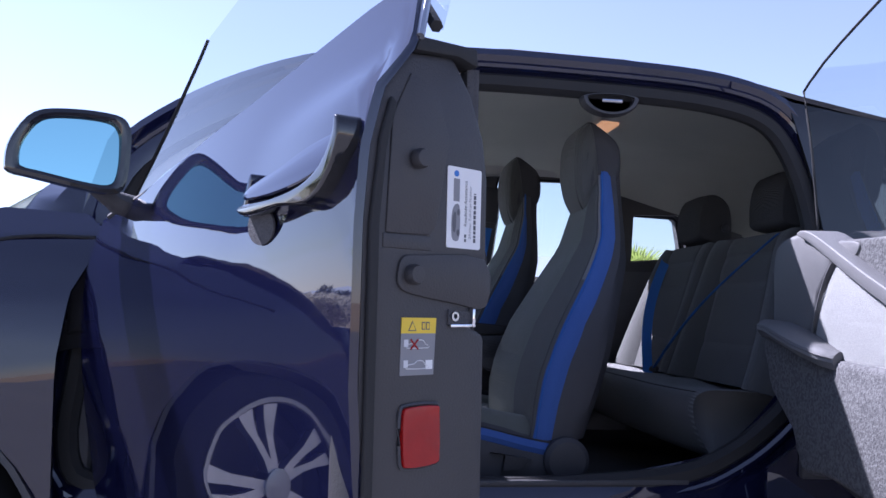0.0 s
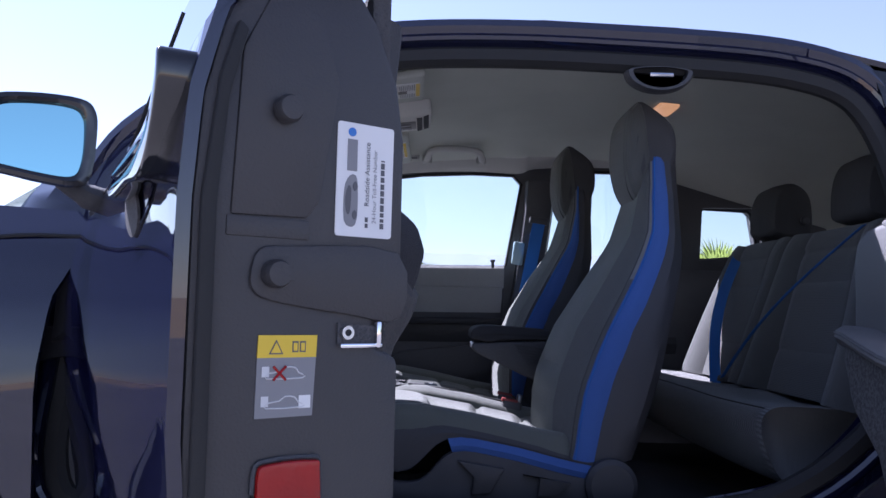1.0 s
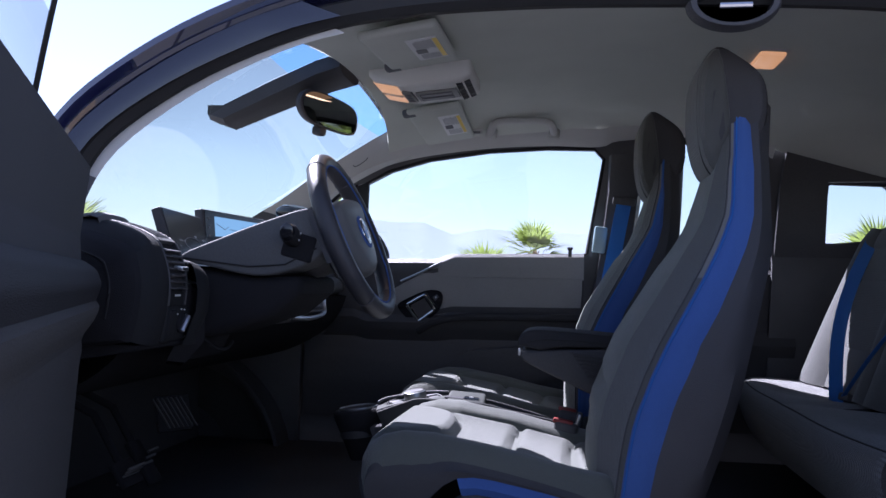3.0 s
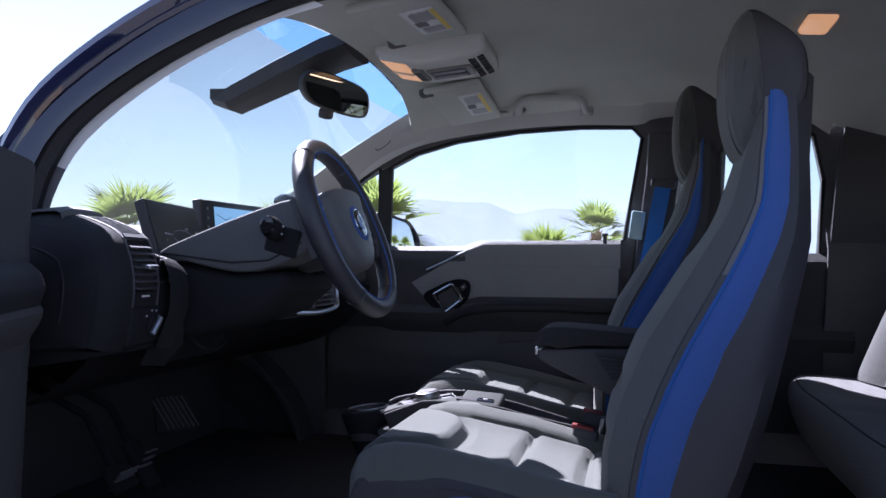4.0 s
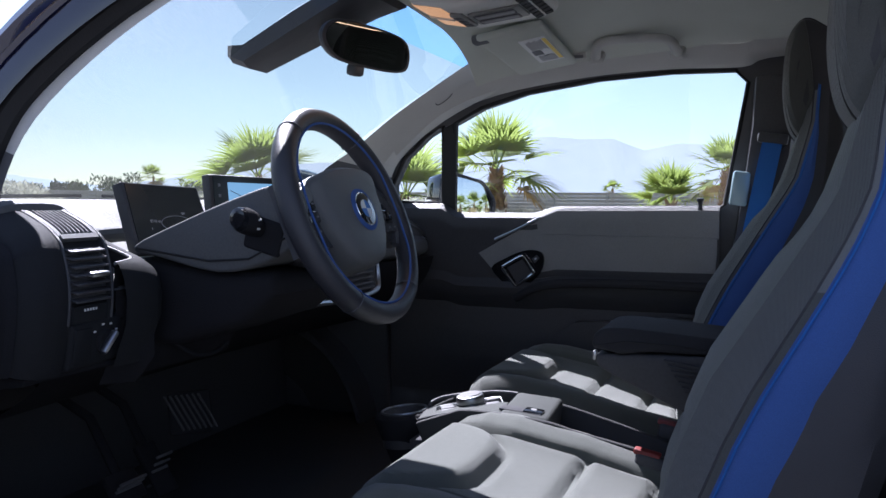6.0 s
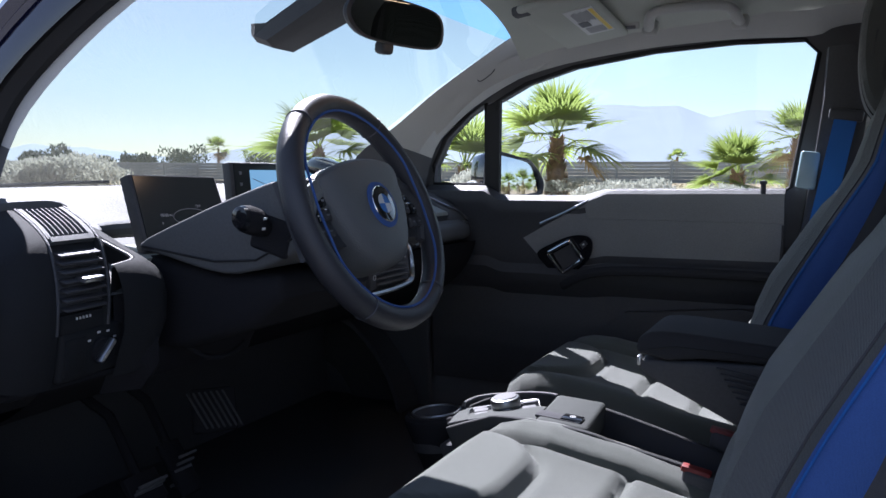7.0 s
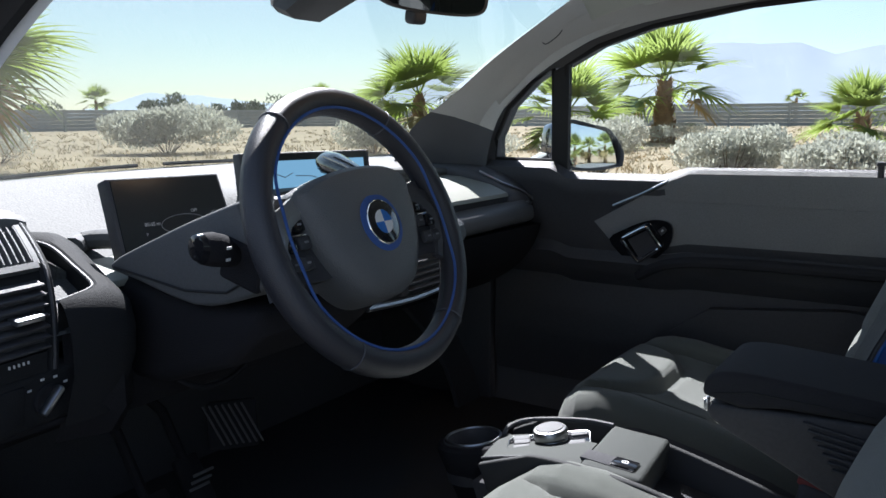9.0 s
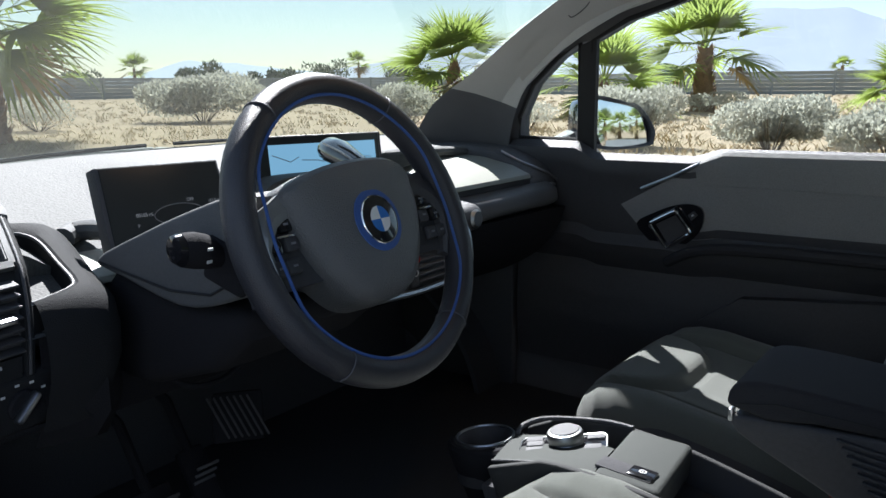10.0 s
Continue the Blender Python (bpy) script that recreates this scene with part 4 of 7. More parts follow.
part("switch_mark", rbox((0.001, 0.0022, 0.008), SWP @ pose(0.0035, 0.044, 0.021, 30, 0, 0), 0), M_INKLITE, dash)
part("panel_edge", tube([SWP @ Vector((0.003, y, z)) for y, z in smooth_path([(0.064, 0.028), (0.062, 0.004), (0.054, -0.018), (0.034, -0.026)], 4)], 0.0016, 6), M_LABELGREY, dash, "grey panel edge")
part("lower_pod", prism([(-0.674, 0.868), (-0.678, 0.858), (-0.80, 0.838), (-1.0, 0.80), (-1.0, 0.87)], -0.775, -0.56, 0.004), M_LOWDASH, dash, "black lower dash cover")
# open tray beside the column: a padded rim round a small well
IN = smooth_path([(-0.664, -0.634, 1.000), (-0.676, -0.604, 1.001), (-0.688, -0.580, 1.002), (-0.706, -0.566, 1.005), (-0.76, -0.553, 1.017), (-0.815, -0.541, 1.030), (-0.845, -0.540, 1.036), (-0.860, -0.552, 1.040), (-0.865, -0.585, 1.045)], 4)
OUT = smooth_path([(-0.650, -0.632, 0.978), (-0.655, -0.585, 0.977), (-0.664, -0.552, 0.977), (-0.686, -0.530, 0.981), (-0.752, -0.515, 1.000), (-0.815, -0.500, 1.020), (-0.868, -0.489, 1.033), (-0.895, -0.500, 1.040), (-0.905, -0.560, 1.045)], 4)
def rim_ring(a, b):
    m = a.lerp(b, 0.45) + Vector((0, 0, 0.009))
    down = Vector((b.x, b.y, 0))
    o = (Vector((b.x, b.y, 0)) - Vector((a.x, a.y, 0))).normalized()
    return [a - Vector((0, 0, 0.045)) - o * 0.004, a, a.lerp(b, 0.12) + Vector((0, 0, 0.0055)), m, a.lerp(b, 0.78) + Vector((0, 0, 0.006)), b, down + o * 0.004 + Vector((0, 0, b.z - 0.025)), down + o * 0.002 + Vector((0, 0, b.z - 0.06)), down - o * 0.02 + Vector((0, 0, b.z - 0.12))]
part("tray_rim", loft([rim_ring(a, b) for a, b in zip(IN, OUT)], closed=False), M_POD, dash, "rounded grained tray rim")
part("tray_lip", tube([a + Vector((0, 0, 0.001)) for a in IN], 0.0022, 6), M_LEATHERLITE, dash, "pale lip round the tray")
part("tray_floor", loft([[(x, y0, z), (x, y1, z)] for x, y0, y1, z in ((-0.87, -0.63, -0.535, 1.018), (-0.80, -0.64, -0.538, 1.004), (-0.74, -0.645, -0.552, 0.988), (-0.69, -0.645, -0.572, 0.972), (-0.66, -0.645, -0.60, 0.965))], closed=False), M_DASHTOP, dash, "pale tray floor")
part("back_ledge", tube(smooth_path([(-0.885, -0.475, 1.020), (-0.898, -0.452, 1.024), (-0.875, -0.44, 1.028), (-0.83, -0.44, 1.032), (-0.80, -0.44, 1.034)], 5), 0.016, 10, flat=0.9), M_DASH, dash, "grained ledge behind the instrument screen")
part("ledge_shelf", prism([(-0.86, 1.004), (-0.74, 0.995), (-0.74, 0.985), (-0.86, 0.99)], -0.52, -0.42, 0.003), M_SHELF, dash, "pale shelf under the instrument screen")
part("lower_fascia", loft([[(-0.668, -0.63, z + 0.03), (-0.664, -0.56, z), (-0.690, -0.535, z - 0.01), (-0.735, -0.50, z - 0.01), (-0.745, -0.25, z)] for z in (0.94, 0.90, 0.86)] + [[(-0.70, -0.63, 0.83), (-0.70, -0.56, 0.82), (-0.72, -0.535, 0.81), (-0.77, -0.50, 0.81), (-0.77, -0.25, 0.81)]], closed=False), M_LOWDASH, dash, "black lower fascia")
# column shroud
wedge = [(p.x, p.y) for p in smooth_path([(-0.746, 1.015), (-0.65, 1.057), (-0.56, 1.090), (-0.49, 1.110), (-0.464, 1.095), (-0.455, 1.05), (-0.464, 1.020), (-0.52, 0.994), (-0.59, 0.982), (-0.69, 1.000)], 3, True)]
part("column_shroud", prism(wedge, -0.515, -0.24, 0.014, 3), M_DASH, dash, "grey steering column shroud")
part("shroud_seam", tube([(-0.735, -0.516, 1.014), (-0.60, -0.5165, 0.999), (-0.53, -0.5165, 1.004), (-0.47, -0.5165, 1.035)], 0.0016, 5), M_RUBBER, dash)
part("column_lower", prism([(-0.73, 1.00), (-0.60, 0.982), (-0.50, 0.985), (-0.505, 0.95), (-0.56, 0.905), (-0.68, 0.865), (-0.80, 0.86), (-0.80, 0.99)], -0.50, -0.26, 0.02, 3), M_LOWDASH, dash, "dark lower column cover")
part("column_lever", tube(smooth_path([(-0.68, -0.47, 0.935), (-0.62, -0.485, 0.955), (-0.57, -0.485, 0.960)], 4), [0.009] * 4 + [0.008] * 4 + [0.005], 8, flat=0.5), M_BLACK, dash)
part("column_tube", ring_lathe([(0.045, 0), (0.055, 0.02), (0.055, 0.07), (0.035, 0.09), (0.035, 0.11)], 28, Matrix.Translation((-0.535, -0.38, 1.027)) @ pose(0, 0, 0, 0, 67, 0)), M_BLACK, dash)
part("stalk_well", rbox((0.062, 0.012, 0.050), pose(-0.505, -0.513, 1.038, 0, 15, 0), 0.012, 3), M_LOWDASH, dash)
part("fascia_lip", tube(smooth_path([(-0.724, -0.475, 0.880), (-0.715, -0.452, 0.858), (-0.70, -0.426, 0.838), (-0.70, -0.38, 0.832), (-0.705, -0.336, 0.843)], 4), 0.004, 8), M_LOWDASH, dash, "curved fascia edge")
def screen(name, corners, depth, label):
    a, b, c, d = (Vector(q) for q in corners)                     # top left, top right, bottom right, bottom left, seen from the seats
    n = (b - a).cross(d - a).normalized()
    n = n if n.x > 0 else -n
    bm = bmesh.new()
    join(bm, loft([[q - n * depth for q in (a, b, c, d)], list((a, b, c, d))]))
    bmesh.ops.recalc_face_normals(bm, faces=bm.faces)
    bmesh.ops.bevel(bm, geom=list(bm.edges), offset=0.003, segments=2, affect="EDGES", profile=0.5)
    ob = part(name, bm, M_BLACK, dash, label)
    def inner(t, k):
        m = (a + b + c + d) / 4
        return [m + (q - m) * t + n * k for q in (a, b, c, d)]
    part("display", loft([[q for q in inner(0.94, -0.001)], inner(0.94, 0.0015)]), M_SCREEN, ob, "dark glossy display")
    def spot(fx, fy, k=0.0024):
        m = a + (b - a) * fx + (d - a) * fy + ((c - d) - (b - a)) * fx * fy
        return m + n * k
    return ob, spot, (b - a).normalized(), n
M_GLOWTXT = material("display_text", (0.12, 0.12, 0.12), rough=0.5, emit=(0.75, 0.8, 0.85), emit_strength=0.06)
M_MAP = material("map_display", (0.02, 0.05, 0.08), rough=0.15, emit=(0.16, 0.32, 0.44), emit_strength=0.4)
def text_at(parent, body, centre, right, n, size, mat, name="readout"):
    cu = bpy.data.curves.new(name, "FONT")
    cu.body, cu.size, cu.align_x, cu.align_y = body, size, "CENTER", "CENTER"
    tmp = bpy.data.objects.new(name, cu)
    scene.collection.objects.link(tmp)
    bpy.context.view_layer.update()
    me = bpy.data.meshes.new_from_object(tmp.evaluated_get(bpy.context.evaluated_depsgraph_get()))
    bpy.data.objects.remove(tmp)
    up = n.cross(right).normalized()
    m = Matrix((right.to_4d(), up.to_4d(), n.to_4d(), (0, 0, 0, 1))).transposed()
    for col in range(3):
        m[3][col] = 0.0
    m.translation = centre
    me.transform(m)
    me.materials.clear()
    me.materials.append(mat)
    ob = new(name, me)
    ob.parent = parent
    return ob
isc, spot, rt, nn = screen("instrument_screen", [(-0.81, -0.468, 1.117), (-0.82, -0.268, 1.112), (-0.775, -0.268, 0.995), (-0.765, -0.478, 1.000)], 0.02, "small black instrument display")
text_at(isc, "00165 mi", spot(0.28, 0.55), rt, nn, 0.007, M_GLOWTXT)
text_at(isc, "P", spot(0.22, 0.66), rt, nn, 0.0065, M_GLOWTXT)
text_at(isc, "OFF", spot(0.66, 0.44), rt, nn, 0.007, M_GLOWTXT)
text_at(isc, "165.0 mi", spot(0.86, 0.48), rt, nn, 0.0065, M_GLOWTXT)
arc = [spot(0.55 + 0.20 * math.cos(a), 0.58 + 0.11 * math.sin(a)) for a in (2 * math.pi * k / 40 for k in range(40))]
part("dial_arc", tube(arc, 0.0006, 4, True), M_LABELGREY, isc)
csc, spot, rt, nn = screen("centre_screen", [(-0.85, -0.195, 1.138), (-0.80, 0.078, 1.135), (-0.79, 0.078, 1.035), (-0.84, -0.195, 1.035)], 0.022, "wide black centre display")
part("map_area", loft([[spot(fx, fy, k) for fx, fy in ((0.16, 0.14), (0.94, 0.14), (0.94, 0.92), (0.16, 0.92))] for k in (0.0016, 0.0022)]), M_MAP, csc, "blue map picture")
for k in range(4):
    part("map_road", tube([spot(0.18 + 0.2 * k, 0.3 + 0.1 * (k % 2)), spot(0.30 + 0.2 * k, 0.42), spot(0.36 + 0.18 * k, 0.35 + 0.1 * k % 2)], 0.0007, 4), M_LABELGREY, csc)
for k in range(4):
    part("menu_mark", rbox((0.004, 0.006, 0.006), Matrix.Translation(spot(0.08, 0.2 + 0.2 * k, 0.001)), 0.001), M_LABELGREY, csc)
gs = part("gear_selector", loft([[(x, y + w * math.cos(a), z + h * math.sin(a)) for a in (2 * math.pi * k / 14 for k in range(14))] for x, y, z, w, h in ((-0.474, -0.296, 1.092, 0.012, 0.014), (-0.52, -0.275, 1.108, 0.016, 0.015), (-0.57, -0.248, 1.118, 0.019, 0.016), (-0.615, -0.225, 1.126, 0.026, 0.018), (-0.645, -0.210, 1.129, 0.027, 0.017), (-0.662, -0.202, 1.130, 0.018, 0.010))]), M_GLOSSBLACK, dash, "black gear selector pod")
part("selector_edge", tube([(-0.474, -0.310, 1.104), (-0.52, -0.292, 1.121), (-0.57, -0.268, 1.132), (-0.62, -0.250, 1.141)], 0.0014, 5), M_SILVER, gs, "satin edge")
# passenger side shelf
part("dash_ridge", tube(smooth_path([(-0.85, 0.02, 1.066), (-0.91, 0.06, 1.070), (-0.945, 0.20, 1.072), (-0.95, 0.45, 1.066), (-0.97, 0.60, 1.055)], 5), 0.015, 10, flat=0.8), M_DASHTOP, dash, "pale rounded dash ridge")
part("shelf", prism([(-0.97, 1.052), (-0.90, 1.048), (-0.82, 1.032), (-0.775, 1.014), (-0.770, 1.004), (-0.97, 1.02)], 0.02, 0.575, 0.006), M_SHELF, dash, "pale satin shelf panel")
part("shelf_gap", prism([(-0.95, 1.012), (-0.782, 1.006), (-0.782, 0.985), (-0.95, 0.98)], 0.02, 0.60, 0.003), M_CARPET, dash)
part("shelf_band", prism([(-0.95, 0.996), (-0.775, 0.990), (-0.748, 0.978), (-0.744, 0.945), (-0.79, 0.925), (-0.95, 0.92)], 0.14, 0.66, 0.010, 3), M_LEATHERLITE, dash, "grey lower shelf band")
part("end_vent_housing", prism([(p.x, p.y) for p in smooth_path([(-1.05, 1.075), (-0.90, 1.065), (-0.81, 1.03), (-0.775, 0.985), (-0.785, 0.93), (-0.86, 0.90), (-1.05, 0.90)], 3)], 0.58, 0.70, 0.012, 3), M_DARK, dash, "dark end vent housing")
# slats are black plastic; the paler grey stands for the sheen on their edges
for k in range(4):
    part("vent_slat", rbox((0.02, 0.085, 0.004), pose(-0.783 - 0.006 * k, 0.642, 0.972 + 0.014 * k, 0, 28, 0), 0.0012), M_LEATHERLITE, dash)
part("vent_knob", rbox((0.012, 0.026, 0.006), pose(-0.768, 0.662, 0.982, 0, 20, 0), 0.002), M_SILVER, dash, "satin vent tab")
part("vent_trim", tube(smooth_path([(-0.86, 0.585, 1.062), (-0.815, 0.60, 1.038), (-0.785, 0.66, 1.012), (-0.772, 0.705, 0.985)], 5), 0.003, 8), M_SILVER, dash, "satin trim line")
# middle vents and start button
part("centre_vent", prism([(-0.80, 0.985), (-0.69, 0.975), (-0.662, 0.955), (-0.655, 0.90), (-0.675, 0.872), (-0.80, 0.87)], -0.13, 0.150, 0.01, 3), M_BLACK, dash, "black centre vent")
for k in range(5):
    part("vent_slat", rbox((0.014, 0.13, 0.003), pose(-0.656 + 0.002 * (2 - k), 0.055, 0.900 + 0.011 * k, 0, 18, 0), 0.001), M_DARK, dash)
part("vent_frame", tube(smooth_path([(-0.652, -0.12, 0.888), (-0.648, 0.0, 0.882), (-0.650, 0.12, 0.888), (-0.655, 0.150, 0.905), (-0.668, 0.158, 0.955), (-0.70, 0.168, 0.985)], 4), 0.006, 8), M_SILVER, dash, "satin vent frame")
part("switch_column", rbox((0.012, 0.022, 0.062), pose(-0.652, -0.022, 0.922), 0.003), M_BLACK, dash)
part("warning_button", rbox((0.006, 0.016, 0.012), pose(-0.645, -0.022, 0.938), 0.002), M_RED, dash, "red hazard button")
part("info_button", ring_lathe([(0.004, 0), (0.0055, 0), (0.0055, 0.001), (0.004, 0.001)], 16, pose(-0.645, -0.022, 0.915, 0, 90, 0)), M_INKLITE, dash)
part("button_housing", prism([(p.x, p.y) for p in smooth_path([(-0.75, 0.995), (-0.70, 0.998), (-0.675, 0.985), (-0.675, 0.955), (-0.70, 0.945), (-0.75, 0.945)], 3, True)], 0.150, 0.225, 0.012, 3), M_BLACK, dash, "dark button housing")
part("start_button", lathe([(0, 0), (0.016, 0), (0.018, 0.004), (0.014, 0.009), (0, 0.009)], 24, pose(-0.676, 0.195, 0.972, 0, 85, 0)), M_KNOB, dash, "round start button")

# ---- steering wheel ----
wheel = thing("steering_wheel", "black leather steering wheel with blue piping", "steering wheel")
wheel.matrix_basis = Matrix.Translation((-0.436, -0.384, 1.066)) @ pose(0, 0, 0, 0, 67, 0)   # local z faces the driver, local x points down
RW, RT = 0.160, 0.0165
circ = [(RW * math.cos(2 * math.pi * k / 72), RW * math.sin(2 * math.pi * k / 72), 0) for k in range(72)]
part("rim", tube(circ, RT, 14, True, flat=1.12), M_RIM, wheel, "stitched black leather rim")
for a in (35, 145, 215, 325):
    c, s = math.cos(radians(a)), math.sin(radians(a))
    part("rim_seam", tube([((RW + (RT + 0.0004) * math.cos(b)) * c, (RW + (RT + 0.0004) * math.cos(b)) * s, (RT + 0.0004) * 1.12 * math.sin(b)) for b in (2 * math.pi * k / 20 for k in range(20))], 0.0009, 5, True), M_INK, wheel)
def piping(a):
    bulge = 0.010 * math.exp(-((abs(math.sin(a)) - 1) / 0.08) ** 2)
    return ((RW - 0.0125 - bulge * 0.6) * math.cos(a), (RW - 0.0125 - bulge) * math.sin(a), 0.0135)
part("piping", tube([piping(2 * math.pi * k / 96) for k in range(96)], 0.0018, 6, True), M_BLUE, wheel, "blue inlay ring")
outline = smooth_path([(-0.066, -0.064), (-0.072, 0.0), (-0.067, 0.060), (-0.046, 0.092), (-0.012, 0.094), (0.035, 0.077), (0.070, 0.052), (0.083, 0.028), (0.086, 0.0), (0.083, -0.028), (0.070, -0.052), (0.035, -0.080), (-0.012, -0.100), (-0.048, -0.108)], 4, True)
def swell(x, z):
    return z + 0.022 * max(0.0, (-x - 0.036) / 0.040) * (z > -0.03)            # fuller towards the top
part("airbag_cover", loft([[(0.012 + (p.x - 0.012) * k, p.y * k, swell(p.x * k, z)) for p in outline] for k, z in ((0.7, -0.055), (0.98, -0.045), (1.0, -0.02), (0.98, 0.002), (0.92, 0.012), (0.75, 0.020), (0.45, 0.024), (0.03, 0.0255))]), M_LEATHER, wheel, "padded black airbag cover")
part("emblem_ring", lathe([(0, 0), (0.0345, 0), (0.0345, 0.003), (0.027, 0.0045), (0, 0.0045)], 36, pose(0, 0, 0.0225)), M_BLUE, wheel, "blue emblem ring")
em = part("emblem", lathe([(0, 0.001), (0.0265, 0.001), (0.0265, 0.0048), (0.0245, 0.0056), (0, 0.0058)], 36, pose(0, 0, 0.0225)), M_GLOSSBLACK, wheel, "round badge")
part("emblem_rim", tube([(0.0265 * math.cos(2 * math.pi * k / 36), 0.0265 * math.sin(2 * math.pi * k / 36), 0.0273) for k in range(36)], 0.0009, 5, True), M_CHROME, em)
M_BADGEBLUE = material("badge_blue", (0.03, 0.16, 0.5), rough=0.3)
for k in range(4):
    wedge_pts = [(0, 0)] + [(0.0145 * math.cos(radians(90 * k + 22.5 * i)), 0.0145 * math.sin(radians(90 * k + 22.5 * i))) for i in range(5)]
    part("badge_field", loft([[(x, y, z) for x, y in wedge_pts] for z in (0.0275, 0.0288)]), M_BADGEBLUE if k % 2 else M_WHITE, em)
for side in (-1, 1):
    sp = part("spoke", loft([[(x0, side * y, z) for x0, z in ((-0.050 - 0.010 * t, -0.006), (0.045 + 0.012 * t, -0.008), (0.045 + 0.012 * t, -0.03), (-0.050 - 0.010 * t, -0.03))] for y, t in ((0.07, 0.0), (0.115, 0.0), (0.152, 0.6))]), M_BLACK, wheel, "black spoke with buttons")
    cap = [[(-0.052, 0.090, 0.000), (-0.030, 0.092, 0.004), (-0.022, 0.094, 0.002)], [(-0.048, 0.106, 0.004), (-0.030, 0.108, 0.007), (-0.022, 0.107, 0.003)], [(-0.040, 0.122, 0.004), (-0.026, 0.121, 0.007), (-0.016, 0.119, 0.003)], [(-0.034, 0.138, 0.003), (-0.014, 0.134, 0.007), (-0.004, 0.129, 0.003)], [(-0.004, 0.147, 0.003), (0.004, 0.141, 0.006), (0.008, 0.134, 0.002)], [(0.034, 0.143, 0.001), (0.032, 0.137, 0.004), (0.030, 0.132, 0.0)], [(0.056, 0.132, -0.002), (0.054, 0.129, 0.0), (0.050, 0.126, -0.003)]]
    part("spoke_cap", loft([[(x, side * y, z) for x, y, z in row] + [(x, side * y, z - 0.010) for x, y, z in row[::-1]] for row in cap]), M_SATIN if side < 0 else M_BLACK, wheel, "satin spoke cap" if side < 0 else "black spoke cap")
    for i, (bx, by) in enumerate(((-0.018, 0.108), (-0.018, 0.128), (0.002, 0.106), (0.003, 0.128), (0.024, 0.112), (0.024, 0.130))):
        part("button", rbox((0.016, 0.018, 0.008), pose(bx, side * by, -0.001), 0.003), M_BLACK if i % 3 else M_GLOSSBLACK, sp)
        part("button_mark", rbox((0.0022, 0.0055, 0.0012), pose(bx, side * by, 0.0034), 0), M_LABELGREY, sp)
    part("button_edge", rbox((0.003, 0.024, 0.002), pose(-0.006, side * 0.112, 0.0035), 0.001), M_CHROME, sp)
part("column", ring_lathe([(0.04, -0.12), (0.05, -0.10), (0.055, -0.05), (0.04, -0.04)], 24), M_BLACK, wheel)
STK = Matrix.Translation((-0.512, -0.548, 1.056)) @ pose(0, 0, 0, 0, 12, 0)          # local y runs back to the column
def stalk_ring(y, w, h, dz):
    return [STK @ Vector((w * math.cos(a), y, dz + h * math.sin(a))) for a in (2 * math.pi * k / 18 for k in range(18))]
stalk = part("indicator_stalk", loft([stalk_ring(*q) for q in ((-0.016, 0.015, 0.017, 0.006), (0.0, 0.018, 0.019, 0.003), (0.016, 0.017, 0.018, -0.001), (0.03, 0.013, 0.013, -0.007), (0.05, 0.010, 0.010, -0.012))]), M_LOWDASH, dash, "black indicator stalk")
part("stalk_end", loft([stalk_ring(*q) for q in ((-0.0245, 0.007, 0.009, 0.009), (-0.023, 0.012, 0.014, 0.008), (-0.0165, 0.0148, 0.0168, 0.006))]), M_GLOSSBLACK, stalk, "smooth stalk end")
for dz in (-0.007, 0.006):
    part("stalk_mark", rbox((0.001, 0.006, 0.003), STK @ pose(0.0178, 0.006, 0.003 + dz), 0), M_INKLITE, stalk)

# ---- front door, open ----
DOOR_M = Matrix.Translation((-0.93, -0.83, 0)) @ pose(0, 0, 0, 0, 0, -62.7)
SKIN = [(0.30, 0.098), (0.45, 0.077), (0.55, 0.054), (0.70, 0.0290), (0.78, 0.0195), (0.85, 0.0140), (0.92, 0.0142), (0.97, 0.018), (1.01, 0.026), (1.05, 0.038), (1.09, 0.051), (1.13, 0.064), (1.18, 0.080), (1.22, 0.095)]
SKIN_E = [(0.30, 0.098), (0.45, 0.077), (0.55, 0.054), (0.70, 0.0285), (0.78, 0.0190), (0.85, 0.0135), (0.98, 0.014), (1.04, 0.018), (1.09, 0.030), (1.128, 0.058), (1.18, 0.080), (1.22, 0.095)]
BELT = [(0.0, 1.075), (0.3, 1.10), (0.6, 1.145), (0.8, 1.168), (0.95, 1.188), (1.06, 1.203), (1.13, 1.207), (1.165, 1.188), (1.187, 1.140)]
def skin_pt(u, v):
    x = 0.0 + 1.187 * u
    z = 0.36 + (interp(BELT, x) - 0.36) * v
    w = min(1.0, max(0.0, (u - 0.72) / 0.28))
    w = w * w * (3 - 2 * w)
    return (x, interp(SKIN, z) * (1 - w) + interp(SKIN_E, z) * w + 0.020 * (1 - u), z)
door = part("front_door", sheet(skin_pt, 48, 64, 0.008), M_PAINT, car, "open navy front door with glossy reflecting skin")
door.matrix_basis = DOOR_M                     # local x runs to the door's rear edge, local y inwards, z up
EDGE_M = Matrix.Translation((1.187, 0.014, 0)) @ pose(0, 0, 0, 0, 0, 98) @ Matrix.Diagonal((1, -1, 1, 1))   # across the edge, out of it, up
def edge_piece(name, poly, o0, o1, mat, bev=0.003, label="", par=None):
    return part(name, prism(poly, o0, o1, bev, 2, m=EDGE_M), mat, par or door, label)
edge_piece("edge_panel", [(0.0, 0.36), (0.0, 0.98), (0.004, 1.04), (0.016, 1.09), (0.045, 1.128), (0.095, 1.135), (0.118, 1.105), (0.135, 1.066), (0.141, 1.03), (0.141, 0.915), (0.122, 0.912), (0.122, 0.897), (0.140, 0.890), (0.140, 0.36)], -0.04, 0.0, M_EDGE, 0.006, "grey plastic door edge panel")
